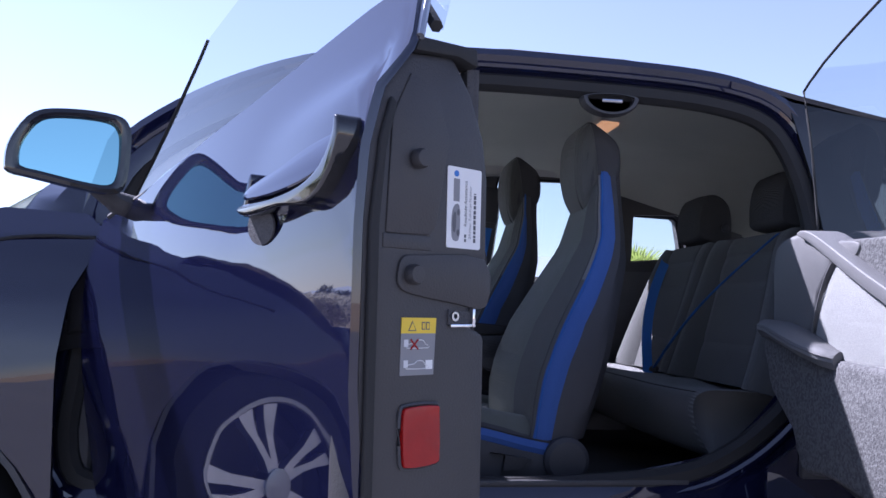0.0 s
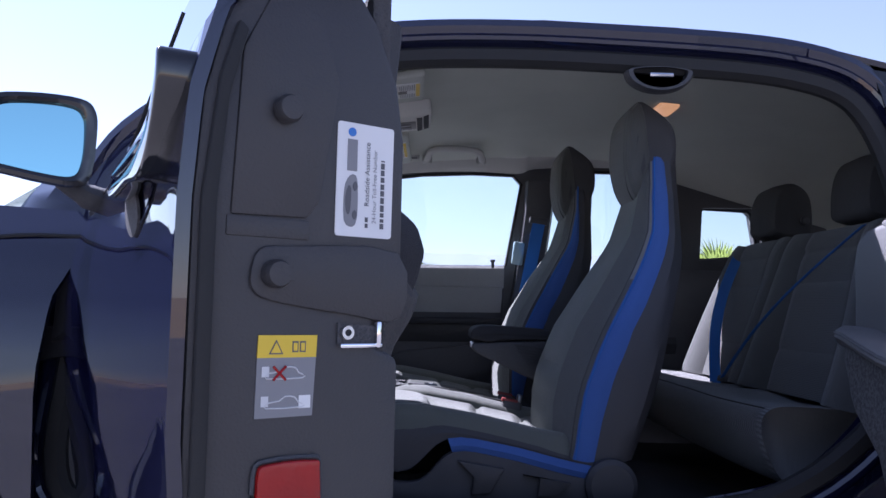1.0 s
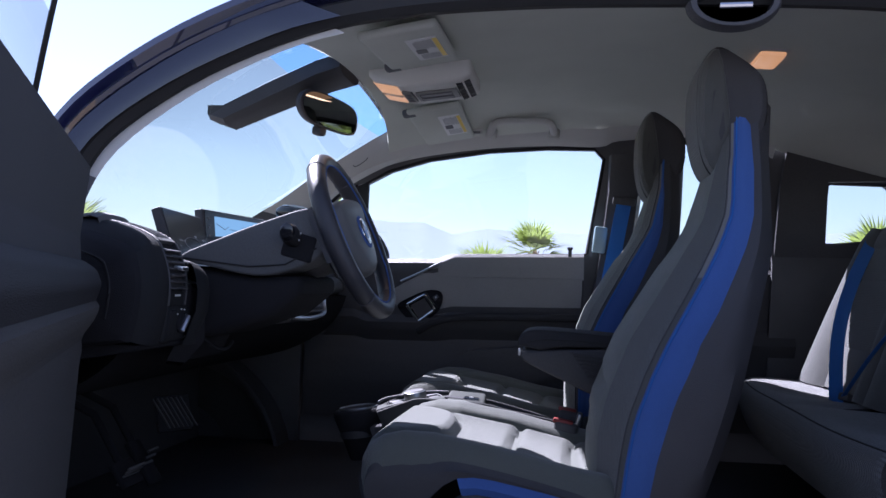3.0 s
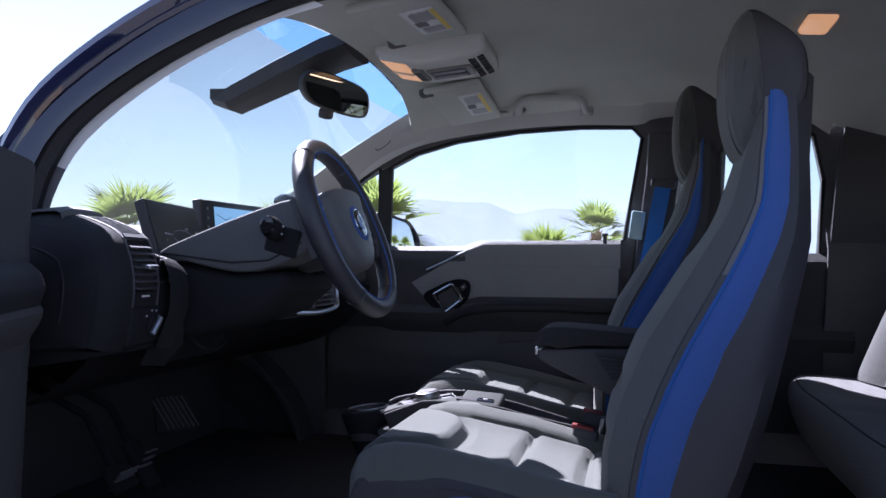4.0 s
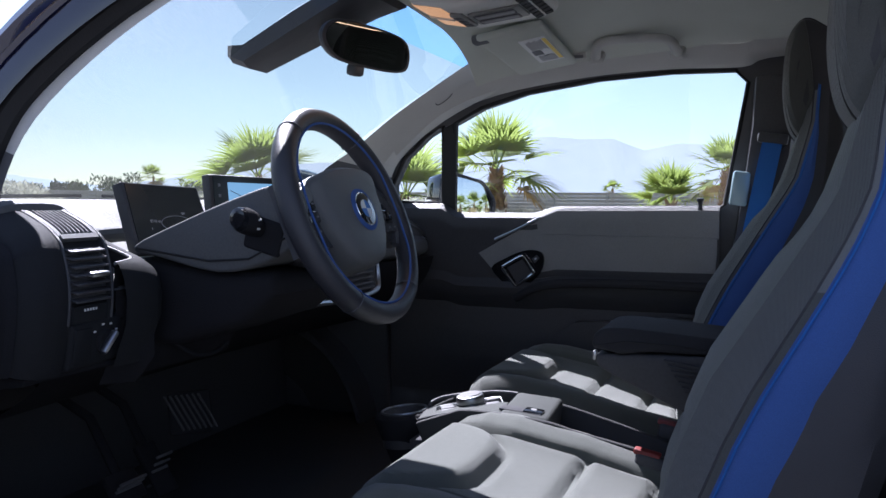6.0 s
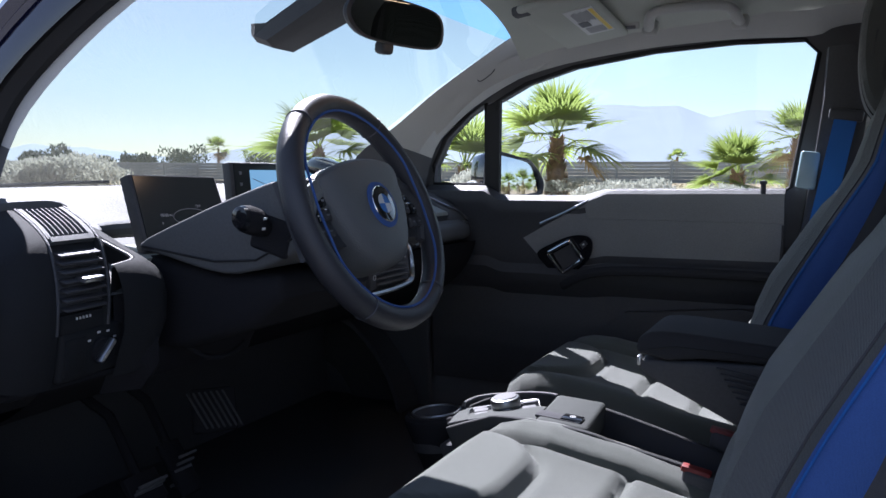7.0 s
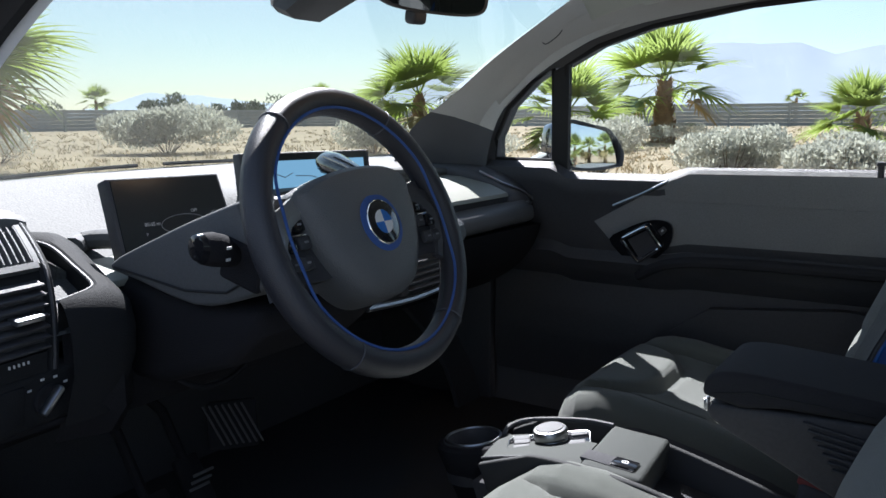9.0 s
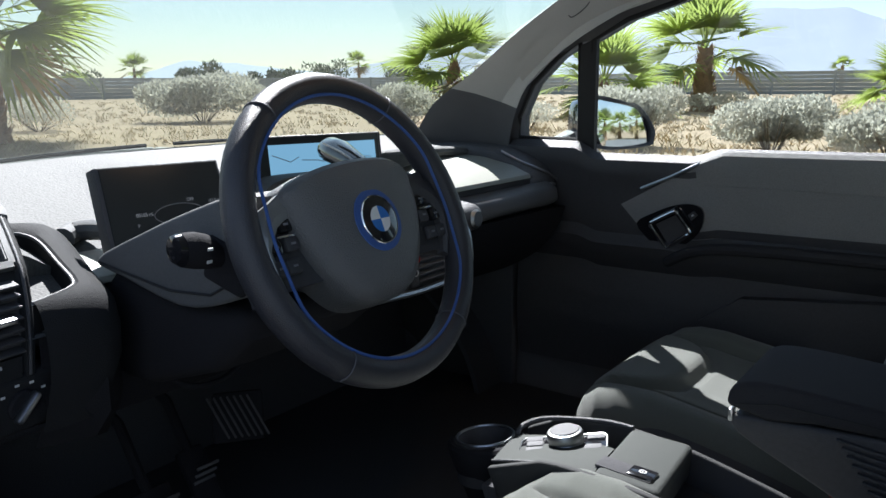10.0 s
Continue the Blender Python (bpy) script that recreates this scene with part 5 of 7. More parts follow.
edge_piece("edge_rib", [(0.004, 0.38), (0.004, 0.98), (0.012, 1.05), (0.022, 1.085), (0.028, 1.08), (0.018, 1.04), (0.013, 0.98), (0.013, 0.38)], 0.0, 0.006, M_RUBBER, 0.002, "black edge seal")
edge_piece("raised_block", [(0.022, 0.973), (0.070, 0.974), (0.078, 0.985), (0.090, 1.06), (0.075, 1.10), (0.045, 1.11), (0.026, 1.07)], -0.002, 0.002, M_EDGE, 0.003)
edge_piece("recess_shadow", [(0.02, 0.961), (0.072, 0.961), (0.072, 0.973), (0.02, 0.973)], -0.001, 0.0010, M_EDGE, 0.001)
edge_piece("latch_cover", [(p.x, p.y) for p in smooth_path([(0.035, 0.940), (0.040, 0.954), (0.060, 0.957), (0.135, 0.957), (0.138, 0.915), (0.10, 0.917), (0.05, 0.924), (0.037, 0.930)], 3, True)], 0.0, 0.003, M_EDGE, 0.003, "raised latch cover")
for x, z in ((0.049, 0.940), (0.053, 1.037)):
    part("edge_plug", lathe([(0, 0), (0.0085, 0), (0.0085, 0.005), (0.007, 0.0085), (0, 0.009)], 20, EDGE_M @ pose(x, 0.004, z, -90, 0, 0)), M_EDGE, door, "round plastic plug")
part("latch_hole", prism([(0.093, 0.899), (0.124, 0.899), (0.124, 0.910), (0.093, 0.912)], 0.0, 0.0015, m=EDGE_M), M_CARPET, door)
part("latch_plate", prism([(0.094, 0.8965), (0.124, 0.8965), (0.124, 0.8995), (0.094, 0.8995)], 0.0, 0.004, 0.001, m=EDGE_M), M_CHROME, door, "bright latch plate")
part("latch_plate", prism([(0.119, 0.8965), (0.1225, 0.8965), (0.1225, 0.913), (0.119, 0.913)], 0.0, 0.005, 0.001, m=EDGE_M), M_CHROME, door, "bright latch plate")
part("latch_screw", ring_lathe([(0.002, 0), (0.0042, 0), (0.0042, 0.004), (0.0022, 0.004)], 16, EDGE_M @ pose(0.099, 0.0, 0.906, -90, 0, 0)), M_SILVER, door, "steel screw")
lab = edge_piece("service_label", [(0.0892, 0.9672), (0.0898, 0.9659), (0.0910, 0.9655), (0.1280, 0.9655), (0.1294, 0.9660), (0.1300, 0.9673), (0.1305, 1.0352), (0.1300, 1.0365), (0.1288, 1.0370), (0.0912, 1.0370), (0.0900, 1.0365), (0.0894, 1.0352)], 0.0, 0.0008, M_WHITE, 0, "white service sticker with a printed car")
def edge_bar(par, x, z, w, h, mat, o=0.0012):
    return part("print", prism([(x - w / 2, z - h / 2), (x + w / 2, z - h / 2), (x + w / 2, z + h / 2), (x - w / 2, z + h / 2)], 0.0006, o, m=EDGE_M), mat, par, "")
edge_bar(lab, 0.1000, 1.0165, 0.007, 0.020, M_LABELGREY)
part("badge", lathe([(0, 0), (0.0028, 0), (0.0028, 0.0005), (0, 0.0006)], 16, EDGE_M @ pose(0.0995, 0.0008, 1.031, -90, 0, 0)), M_BADGEBLUE, lab)
def label_shape(name, pts, mat, o=0.0012, n=2):
    return part(name, prism([(q.x, q.y) for q in smooth_path(pts, n, True)], 0.0006, o, m=EDGE_M), mat, lab)
label_shape("car_print", [(0.0952, 0.975), (0.0945, 0.988), (0.0955, 0.998), (0.0985, 1.0035), (0.1025, 1.004), (0.1042, 0.998), (0.1045, 0.982), (0.103, 0.973), (0.099, 0.9715)], M_LABELGREY)
label_shape("car_cabin", [(0.0962, 0.981), (0.0955, 0.990), (0.0975, 0.997), (0.0995, 0.995), (0.0992, 0.983), (0.098, 0.979)], M_INK, 0.0015)
for zc in (0.979, 0.997):
    label_shape("car_wheel", [(0.1022, zc - 0.003), (0.1042, zc), (0.1022, zc + 0.003), (0.1006, zc)], M_INK, 0.0016, 3)
rnl = random.Random(3)
for bx0, w, z0, z1, ink in ((0.1112, 0.0020, 0.9715, 0.979, M_INK), (0.1225, 0.0026, 0.9715, 1.0155, M_INK)):
    z = z0
    while z < z1:
        ln = min(rnl.uniform(0.0022, 0.0042), z1 - z)
        edge_bar(lab, bx0, z + ln / 2, w, ln, ink)
        z += ln + rnl.uniform(0.0007, 0.0012)
E_UP = (EDGE_M.to_3x3() @ Vector((0, 0, 1))).normalized()
E_OUT = (EDGE_M.to_3x3() @ Vector((0, 1, 0))).normalized()
text_at(lab, "Roadside Assistance", EDGE_M @ Vector((0.1112, 0.0012, 1.0055)), E_UP, E_OUT, 0.0050, M_INK, "lettering")
text_at(lab, "24-Hour Toll-Free Number", EDGE_M @ Vector((0.1167, 0.0012, 0.998)), E_UP, E_OUT, 0.0042, M_LABELGREY, "lettering")
wl = edge_piece("warning_sticker", [(0.041, 0.857), (0.0775, 0.857), (0.079, 0.8915), (0.0415, 0.8915)], 0.0, 0.0008, M_LABELGREY, 0, "grey and yellow warning sticker")
part("yellow_band", prism([(0.0415, 0.8915), (0.079, 0.8915), (0.0795, 0.9045), (0.042, 0.9045)], 0.0, 0.0009, m=EDGE_M), M_YELLOW, wl, "yellow warning band")
part("warning_triangle", prism([(0.0485, 0.8935), (0.0575, 0.8935), (0.053, 0.9020)], 0.0006, 0.0012, m=EDGE_M), M_INK, wl)
part("triangle_fill", prism([(0.0497, 0.8943), (0.0563, 0.8943), (0.053, 0.9005)], 0.0010, 0.0014, m=EDGE_M), M_YELLOW, wl)
for x in (0.0652, 0.0700):
    edge_bar(wl, x, 0.8978, 0.0038, 0.0065, M_INK)
    part("page", prism([(x - 0.0012, 0.8954), (x + 0.0012, 0.8954), (x + 0.0012, 0.9), (x - 0.0012, 0.9)], 0.0010, 0.0014, m=EDGE_M), M_YELLOW, wl)
for z0 in (0.8825, 0.8655):
    co = [(p.x, p.y) for p in smooth_path([(0.0475, z0 - 0.003), (0.0485, z0), (0.056, z0 + 0.001), (0.0595, z0 + 0.0035), (0.0655, z0 + 0.003), (0.068, z0), (0.0705, z0 - 0.001), (0.0705, z0 - 0.003)], 2, True)]
    part("car_outline", tube([EDGE_M @ Vector((x, 0.001, z)) for x, z in co], 0.00045, 4, True), M_INKLITE, wl)
    edge_bar(wl, 0.0468, z0 + 0.001, 0.0045, 0.006, M_INKLITE)
for a in (-1, 1):
    part("cross", tube([EDGE_M @ Vector((0.0555 - 0.004, 0.0014, 0.8825 - 0.004 * a)), EDGE_M @ Vector((0.0555 + 0.004, 0.0014, 0.8825 + 0.004 * a))], 0.0008, 4), M_RED, wl, "red cross")
edge_bar(wl, 0.0722, 0.8655, 0.0075, 0.0075, M_WHITE)
part("red_lens", prism([(p.x, p.y) for p in smooth_path([(0.0435, 0.790), (0.0425, 0.825), (0.049, 0.8315), (0.078, 0.8315), (0.0815, 0.826), (0.0825, 0.792), (0.079, 0.784), (0.049, 0.783)], 3, True)], -0.002, 0.006, 0.003, 3, m=EDGE_M), M_RED, door, "red door warning lens")
part("lens_frame", tube([EDGE_M @ Vector((p.x, 0.001, p.y)) for p in smooth_path([(0.0425, 0.790), (0.0415, 0.826), (0.049, 0.8325), (0.078, 0.8325), (0.0825, 0.827), (0.0835, 0.791), (0.079, 0.783), (0.049, 0.782)], 3, True)], 0.002, 6, True), M_BLACK, door)
# inner side
INN = [(0.38, 0.15), (0.70, 0.172), (0.85, 0.180), (0.875, 0.184), (0.886, 0.182), (0.898, 0.186), (0.918, 0.199), (0.930, 0.204), (0.938, 0.197), (0.944, 0.200), (0.963, 0.206), (0.976, 0.201), (0.984, 0.190), (0.989, 0.178), (1.03, 0.175), (1.10, 0.182), (1.14, 0.186)]
def inn(x, z):
    e = min(1.0, max(0.0, (1.128 - x) / 0.036))
    k = min(1.0, max(0.0, (x - 0.02) / 0.16)) ** 0.5 * (0.15 * min(1.0, max(0.0, (1.168 - x) / 0.04)) + 0.85 * e * e * (3 - 2 * e))
    return 0.128 + (interp(INN, z) - 0.14) * k
def inner_band(name, z0, z1, mat, label="", x0=0.04, x1=1.165):
    return part(name, sheet(lambda u, v: (x0 + (x1 - x0) * u, inn(x0 + (x1 - x0) * u, z0 + (z1 - z0) * v), z0 + (z1 - z0) * v), 72, 28, -0.012), mat, door, label)
inner_band("upper_trim", 0.988, 1.13, M_CLOTHD, "grey upper door trim")
inner_band("armrest_pad", 0.938, 0.9855, M_ARMREST, "dark padded arm ledge", x1=1.126)
inner_band("rear_trim", 0.933, 0.990, M_CLOTHD, "grey upper door trim", x0=1.112)
inner_band("fibre_panel", 0.886, 0.9395, M_FELTSHADE, "speckled fibre panel")
inner_band("lower_panel", 0.40, 0.886, M_FELTSHADE)
def glass_pt(u, v, o=0.0):
    """The raised pane: front edge slopes with the pillar, rear edge curves down."""
    x0 = 0.06 + 0.25 * min(1.0, v * 1.05)
    x1 = 1.17 - 0.06 * v * v
    x = x0 + (x1 - x0) * u
    b = interp(BELT, x) - 0.02
    top = interp([(0.04, 1.08), (0.10, 1.21), (0.17, 1.29), (0.29, 1.385), (0.50, 1.45), (0.75, 1.475), (1.17, 1.46)], x)
    z = b + (top - b) * v
    return (x, 0.075 + 0.26 * (z - 1.07), z)
gl = part("window_glass", sheet(glass_pt, 24, 12), M_GLASS, door, "raised frameless door glass")
gl.visible_shadow = False
part("glass_front_edge", tube([glass_pt(0.0, v / 10) for v in range(11)], 0.004, 6, flat=0.6), M_RUBBER, door, "black glass guide")
part("belt_seal", tube([(x, interp(SKIN, interp(BELT, x)) + 0.012, interp(BELT, x)) for x in np.linspace(0.05, 1.18, 20)], 0.006, 6), M_RUBBER, door)
# outside pull handle
def round_poly(pts, k=3):
    return [(p.x, p.y) for p in smooth_path(pts, k, True)]
hb = prism(round_poly([(0.972, 1.016), (0.968, 1.028), (0.985, 1.036), (1.03, 1.045), (1.075, 1.059), (1.13, 1.066), (1.162, 1.066), (1.164, 1.052), (1.142, 1.030), (1.105, 1.018), (1.04, 1.013)]), -0.010, 0.030, 0.008, 3)
for v in hb.verts:
    v.co.y += (v.co.z - 1.012) * 0.55 * (v.co.y < 0.015)
hdl = part("door_handle", hb, M_PAINT, door, "navy door pull handle")
part("handle_underside", prism(round_poly([(0.958, 1.011), (1.04, 1.0115), (1.105, 1.0165), (1.143, 1.029), (1.164, 1.050), (1.168, 1.066), (1.176, 1.062), (1.174, 1.040), (1.152, 1.014), (1.115, 0.999), (1.06, 1.002), (1.0, 1.000), (0.962, 1.002)]), -0.006, 0.036, 0.005, 3), M_GLOSSBLACK, hdl, "gloss black handle underside")
part("handle_bowl", lathe([(0.0, 0.010), (0.020, 0.008), (0.032, 0.002), (0.036, 0.0), (0.037, -0.003), (0.0, -0.004)], 32, Matrix.Translation((0.996, 0.0215, 0.988)) @ pose(0, 0, 0, 97, 0, 0) @ Matrix.Diagonal((2.2, 1.15, 1, 1))), M_PAINT, hdl, "recessed navy handle bowl")
part("bowl_hole", lathe([(0.0, 0.0), (0.017, 0.0), (0.017, 0.002), (0.0, 0.003)], 24, Matrix.Translation((0.984, 0.0105, 0.990)) @ pose(0, 0, 0, 96, 0, 0) @ Matrix.Diagonal((2.0, 1.1, 1, 1))), M_CARPET, hdl)
part("bowl_fin", prism(round_poly([(0.932, 1.008), (0.938, 1.030), (0.950, 1.047), (0.955, 1.040), (0.948, 1.018), (0.940, 1.004)]), 0.008, 0.030, 0.002), M_PAINT, hdl, "thin navy fin")
part("belt_garnish", tube([skin_pt(u, 1.0) for u in np.linspace(0.955, 1.0, 12)], 0.0040, 8), M_SILVER, door, "bright curved window garnish")
part("edge_cap", prism([(0.045, 1.128), (0.050, 1.142), (0.118, 1.146), (0.120, 1.128), (0.095, 1.133)], -0.05, 0.006, 0.003, m=EDGE_M), M_RUBBER, door, "black corner cap")
# wing mirror
prof = smooth_path([(-0.104, -0.034), (-0.098, 0.008), (-0.066, 0.056), (-0.008, 0.070), (0.063, 0.070), (0.086, 0.053), (0.090, 0.016), (0.085, -0.045), (0.069, -0.067), (0.019, -0.065), (-0.06, -0.052), (-0.096, -0.046)], 4, True)
MC = Vector((0.262, -0.048, 1.166))
mir = part("wing_mirror", loft([[(MC.x + dx, MC.y + p.x * k, MC.z + p.y * k) for p in prof] for dx, k in ((-0.11, 0.35), (-0.10, 0.6), (-0.07, 0.85), (-0.03, 0.97), (0.0, 1.0), (0.012, 0.98), (0.012, 0.90), (0.004, 0.88))]), M_PAINT, door, "navy wing mirror housing")
part("mirror_surround", loft([[(MC.x + dx, MC.y + p.x * k, MC.z + p.y * k) for p in prof] for dx, k in ((0.0, 1.012), (0.014, 1.0), (0.016, 0.90), (0.013, 0.82), (0.006, 0.79))], cap=False), M_GLOSSBLACK, mir, "gloss black mirror surround")
part("mirror_glass", loft([[(MC.x + dx - 0.05 * p.y, MC.y + p.x * 0.80, MC.z + p.y * 0.80) for p in prof] for dx in (0.004, 0.0075)]), M_MIRRORBLUE, mir, "silvered mirror glass")
part("mirror_arm", tube(smooth_path([(0.20, 0.085, 1.085), (0.21, 0.04, 1.09), (0.225, 0.0, 1.115), (0.235, -0.02, 1.13)], 4), [0.03] * 5 + [0.024] * 4 + [0.03] * 4, 12, flat=0.7), M_BLACK, mir, "black mirror arm")
part("side_marker", rbox((0.01, 0.012, 0.018), pose(MC.x + 0.008, MC.y - 0.118, MC.z - 0.012), 0.003), M_WHITE, mir)

# ---- rear coach door, open ----
COACH_M = Matrix.Translation((0.685, -0.86, 0)) @ pose(0, 0, 0, 0, 0, -95)   # local x towards the free edge, local y to the car's rear
coach = part("coach_door", sheet(lambda u, v: (-0.02 + 0.66 * u, 0.07 + 0.02 * math.sin(math.pi * v), 0.46 + 0.58 * v), 14, 14, 0.01), M_PAINT, car, "open rear-hinged coach door")
coach.matrix_basis = COACH_M
def coach_pad(name, pts, y0, y1, mat, bev=0.008, label="", k=3, smooth=True):
    """A moulded piece of the trim, from its outline in local x and z."""
    poly = [(p.x, p.y) for p in smooth_path(pts, k, True)] if smooth else pts
    return part(name, prism(poly, y0, y1, bev, 3), mat, coach, label)
coach_pad("inner_shell", [(-0.01, 0.62), (-0.01, 1.03), (0.64, 1.03), (0.64, 0.50), (0.20, 0.58)], -0.09, 0.06, M_BLACK, 0.006, "black door shell", smooth=False)
coach_pad("upper_pad", [(0.008, 0.890), (0.002, 0.95), (0.004, 1.030), (0.030, 1.068), (0.090, 1.080), (0.165, 1.077), (0.258, 1.024), (0.20, 0.955), (0.172, 0.885), (0.09, 0.880)], -0.142, -0.085, M_LEATHERLITE, 0.012, "grey leatherette upper door pad")
coach_pad("cloth_panel", [(0.175, 0.875), (0.205, 0.953), (0.264, 1.018), (0.37, 0.966), (0.64, 0.850), (0.64, 0.80), (0.30, 0.82)], -0.136, -0.085, M_DOORCLOTH, 0.004, "grey cloth inlay", smooth=False)
part("pad_seam", tube([(x, -0.141, z) for x, z in smooth_path([(0.262, 1.022), (0.225, 0.985), (0.19, 0.925), (0.174, 0.880)], 4)], 0.002, 5), M_DARK, coach)
coach_pad("top_rail", [(0.14, 1.076), (0.155, 1.084), (0.20, 1.076), (0.28, 1.040), (0.38, 0.992), (0.64, 0.875), (0.64, 0.850), (0.37, 0.968), (0.262, 1.022), (0.18, 1.062)], -0.155, -0.085, M_LEATHERLITE, 0.008, "smooth grey top rail", k=2)
coach_pad("fibre_top", [(0.17, 1.060), (0.64, 1.045), (0.64, 0.86), (0.38, 0.975), (0.27, 1.03)], -0.125, -0.06, M_FELT, 0.006, "speckled grey fibre shoulder", smooth=False)
coach_pad("pull_cup", [(0.215, 1.054), (0.30, 1.052), (0.325, 1.040), (0.30, 1.020), (0.26, 1.036)], -0.128, -0.10, M_LEATHERLITE, 0.004, "small grey pull cup")
coach_pad("fibre_panel", [(-0.03, 0.868), (0.10, 0.862), (0.20, 0.842), (0.31, 0.832), (0.50, 0.830), (0.64, 0.84), (0.64, 0.54), (0.36, 0.600), (0.22, 0.612), (0.14, 0.605), (0.100, 0.680), (0.012, 0.745), (-0.015, 0.80)], -0.150, -0.06, M_FELT, 0.014, "speckled grey fibre door panel", k=2)
arm = [(-0.036, 0.897, 0.010), (-0.015, 0.900, 0.026), (0.03, 0.902, 0.044), (0.09, 0.899, 0.058), (0.15, 0.887, 0.062), (0.21, 0.868, 0.052), (0.255, 0.853, 0.032), (0.278, 0.846, 0.010)]
rest = part("armrest", loft([[(x, -0.120, z), (x, -0.135 - q * 0.8, z + 0.003), (x, -0.143 - q, z - 0.006), (x, -0.145 - q, z - 0.018), (x, -0.139 - q * 0.85, z - 0.032), (x, -0.120, z - 0.040)] for x, z, q in arm]), M_LEATHERLITE, coach, "padded grey armrest ledge")
part("armrest_piping", tube([(x, -0.1455 - q, z - 0.010) for x, z, q in arm], 0.0014, 5), M_DARK, rest)
part("door_edge", rbox((0.02, 0.15, 0.46), pose(-0.02, 0.0, 0.79), 0.006), M_BLACK, coach)
def coach_glass(u, v):
    return (0.055 + 0.58 * u - 0.035 * (1 - u) * v + 0.012 * math.sin(math.pi * v) * (1 - u), -0.065 - 0.012 * v, 1.04 + (0.392 + 0.14 * u - 0.025 * (1 - u) ** 8) * v)
cg = part("window_glass", sheet(coach_glass, 16, 12), M_GLASS, coach, "clear coach door glass")
cg.visible_shadow = False
part("glass_edge", tube([coach_glass(0, v) for v in np.linspace(0, 1, 10)] + [coach_glass(u, 1) for u in np.linspace(0.04, 1, 10)], 0.003, 6), M_RUBBER, coach, "black glass edge")

# ---- centre console ----
cons = thing("centre_console", "black centre console with knob and cup holder", "console")
RAIL_L = [(-0.440, 0.677), (-0.372, 0.703), (-0.345, 0.711), (-0.28, 0.712), (-0.19, 0.706), (-0.14, 0.695), (-0.07, 0.683), (0.0, 0.670)]
RAIL_R = [(-0.48, 0.660), (-0.455, 0.673), (-0.413, 0.690), (-0.343, 0.701), (-0.298, 0.702), (-0.21, 0.692), (-0.102, 0.667), (0.0, 0.640)]
left_top = [(p.x, p.y) for p in smooth_path(RAIL_L, 4)]
right_top = [(p.x, p.y) for p in smooth_path(RAIL_R, 4)]
part("side_panel", prism(left_top + [(0.035, 0.62), (0.05, 0.45), (-0.36, 0.45), (-0.40, 0.58), (-0.432, 0.66)], -0.130, -0.118, 0.004, 3), M_BOX, cons, "grained black console side")
part("side_panel", prism(right_top + [(0.035, 0.60), (0.05, 0.45), (-0.36, 0.45), (-0.42, 0.58), (-0.475, 0.64)], 0.056, 0.068, 0.004, 3), M_BOX, cons, "grained black console side")
part("tray_lip", tube(smooth_path([(-0.463, -0.002, 0.675), (-0.470, 0.025, 0.677), (-0.455, 0.050, 0.683), (-0.413, 0.061, 0.691), (-0.343, 0.063, 0.702), (-0.298, 0.062, 0.703)], 5), 0.004, 8), M_DARK, cons, "thin grey tray lip")
part("tunnel", prism([(-0.46, 0.640), (-0.30, 0.660), (-0.19, 0.640), (0.03, 0.60), (0.05, 0.45), (-0.36, 0.45), (-0.43, 0.56)], -0.117, 0.055, 0.006), M_CARPET, cons, "dark console tunnel")
def plate_pt(u, v):
    x0, x1 = -0.446 - 0.018 * v, -0.280 - 0.008 * v
    y0, y1 = -0.104 - 0.013 * min(1, u * 3), -0.004 + 0.020 * math.sin(math.pi * u) - 0.026 * u
    z0, z1 = 0.676 - 0.002 * v, 0.708
    return (x0 + (x1 - x0) * u, y0 + (y1 - y0) * v, z0 + (z1 - z0) * u + 0.010 * math.sin(math.pi * u) * (1 - v) ** 2 + 0.002 * math.sin(math.pi * v))
part("top_plate", sheet(plate_pt, 20, 12, -0.012), M_TOPPLATE, cons, "grained grey console top")
part("plate_edge", tube([plate_pt(k / 14, 0.0) for k in range(15)], 0.0018, 6), M_DARK, cons, "grey plate edge")
CUP = Matrix.Translation((-0.507, -0.028, 0.668)) @ pose(0, 0, 0, 0, -7, 0)
part("console_nose", loft([[CUP @ Vector((r * 0.062 * math.cos(a) * (1.0 if math.cos(a) < 0 else 1.15), r * 0.060 * math.sin(a), z)) for a in (2 * math.pi * k / 32 for k in range(32))] for r, z in ((0.78, 0.0), (0.92, -0.001), (0.99, -0.006), (1.0, -0.015), (0.80, -0.055), (0.5, -0.12))], cap=False), M_LOWDASH, cons, "rounded console nose")
cup = part("cup_holder", ring_lathe([(0.034, -0.06), (0.036, -0.01), (0.044, 0.001), (0.050, 0.001), (0.051, -0.008), (0.050, -0.065), (0.034, -0.065)], 36, CUP), M_BLACK, cons, "round cup holder")
part("cup_floor", lathe([(0, -0.058), (0.036, -0.058), (0.036, -0.062), (0, -0.062)], 28, CUP), M_CARPET, cup)
part("cup_ring", tube([CUP @ Vector((0.0455 * math.cos(2 * math.pi * k / 40), 0.0455 * math.sin(2 * math.pi * k / 40), 0.0025)) for k in range(40)], 0.0024, 6, True), M_SILVER, cons, "bright ring")
KN = Matrix.Translation((-0.366, -0.024, 0.6905)) @ pose(0, 0, 0, 0, -9, 24)          # local x along the controller plate
kb = part("control_plate", rbox((0.132, 0.060, 0.008), KN @ pose(-0.004, -0.004, 0.0), 0.004, 3), M_GLOSSBLACK, cons, "black controller plate")
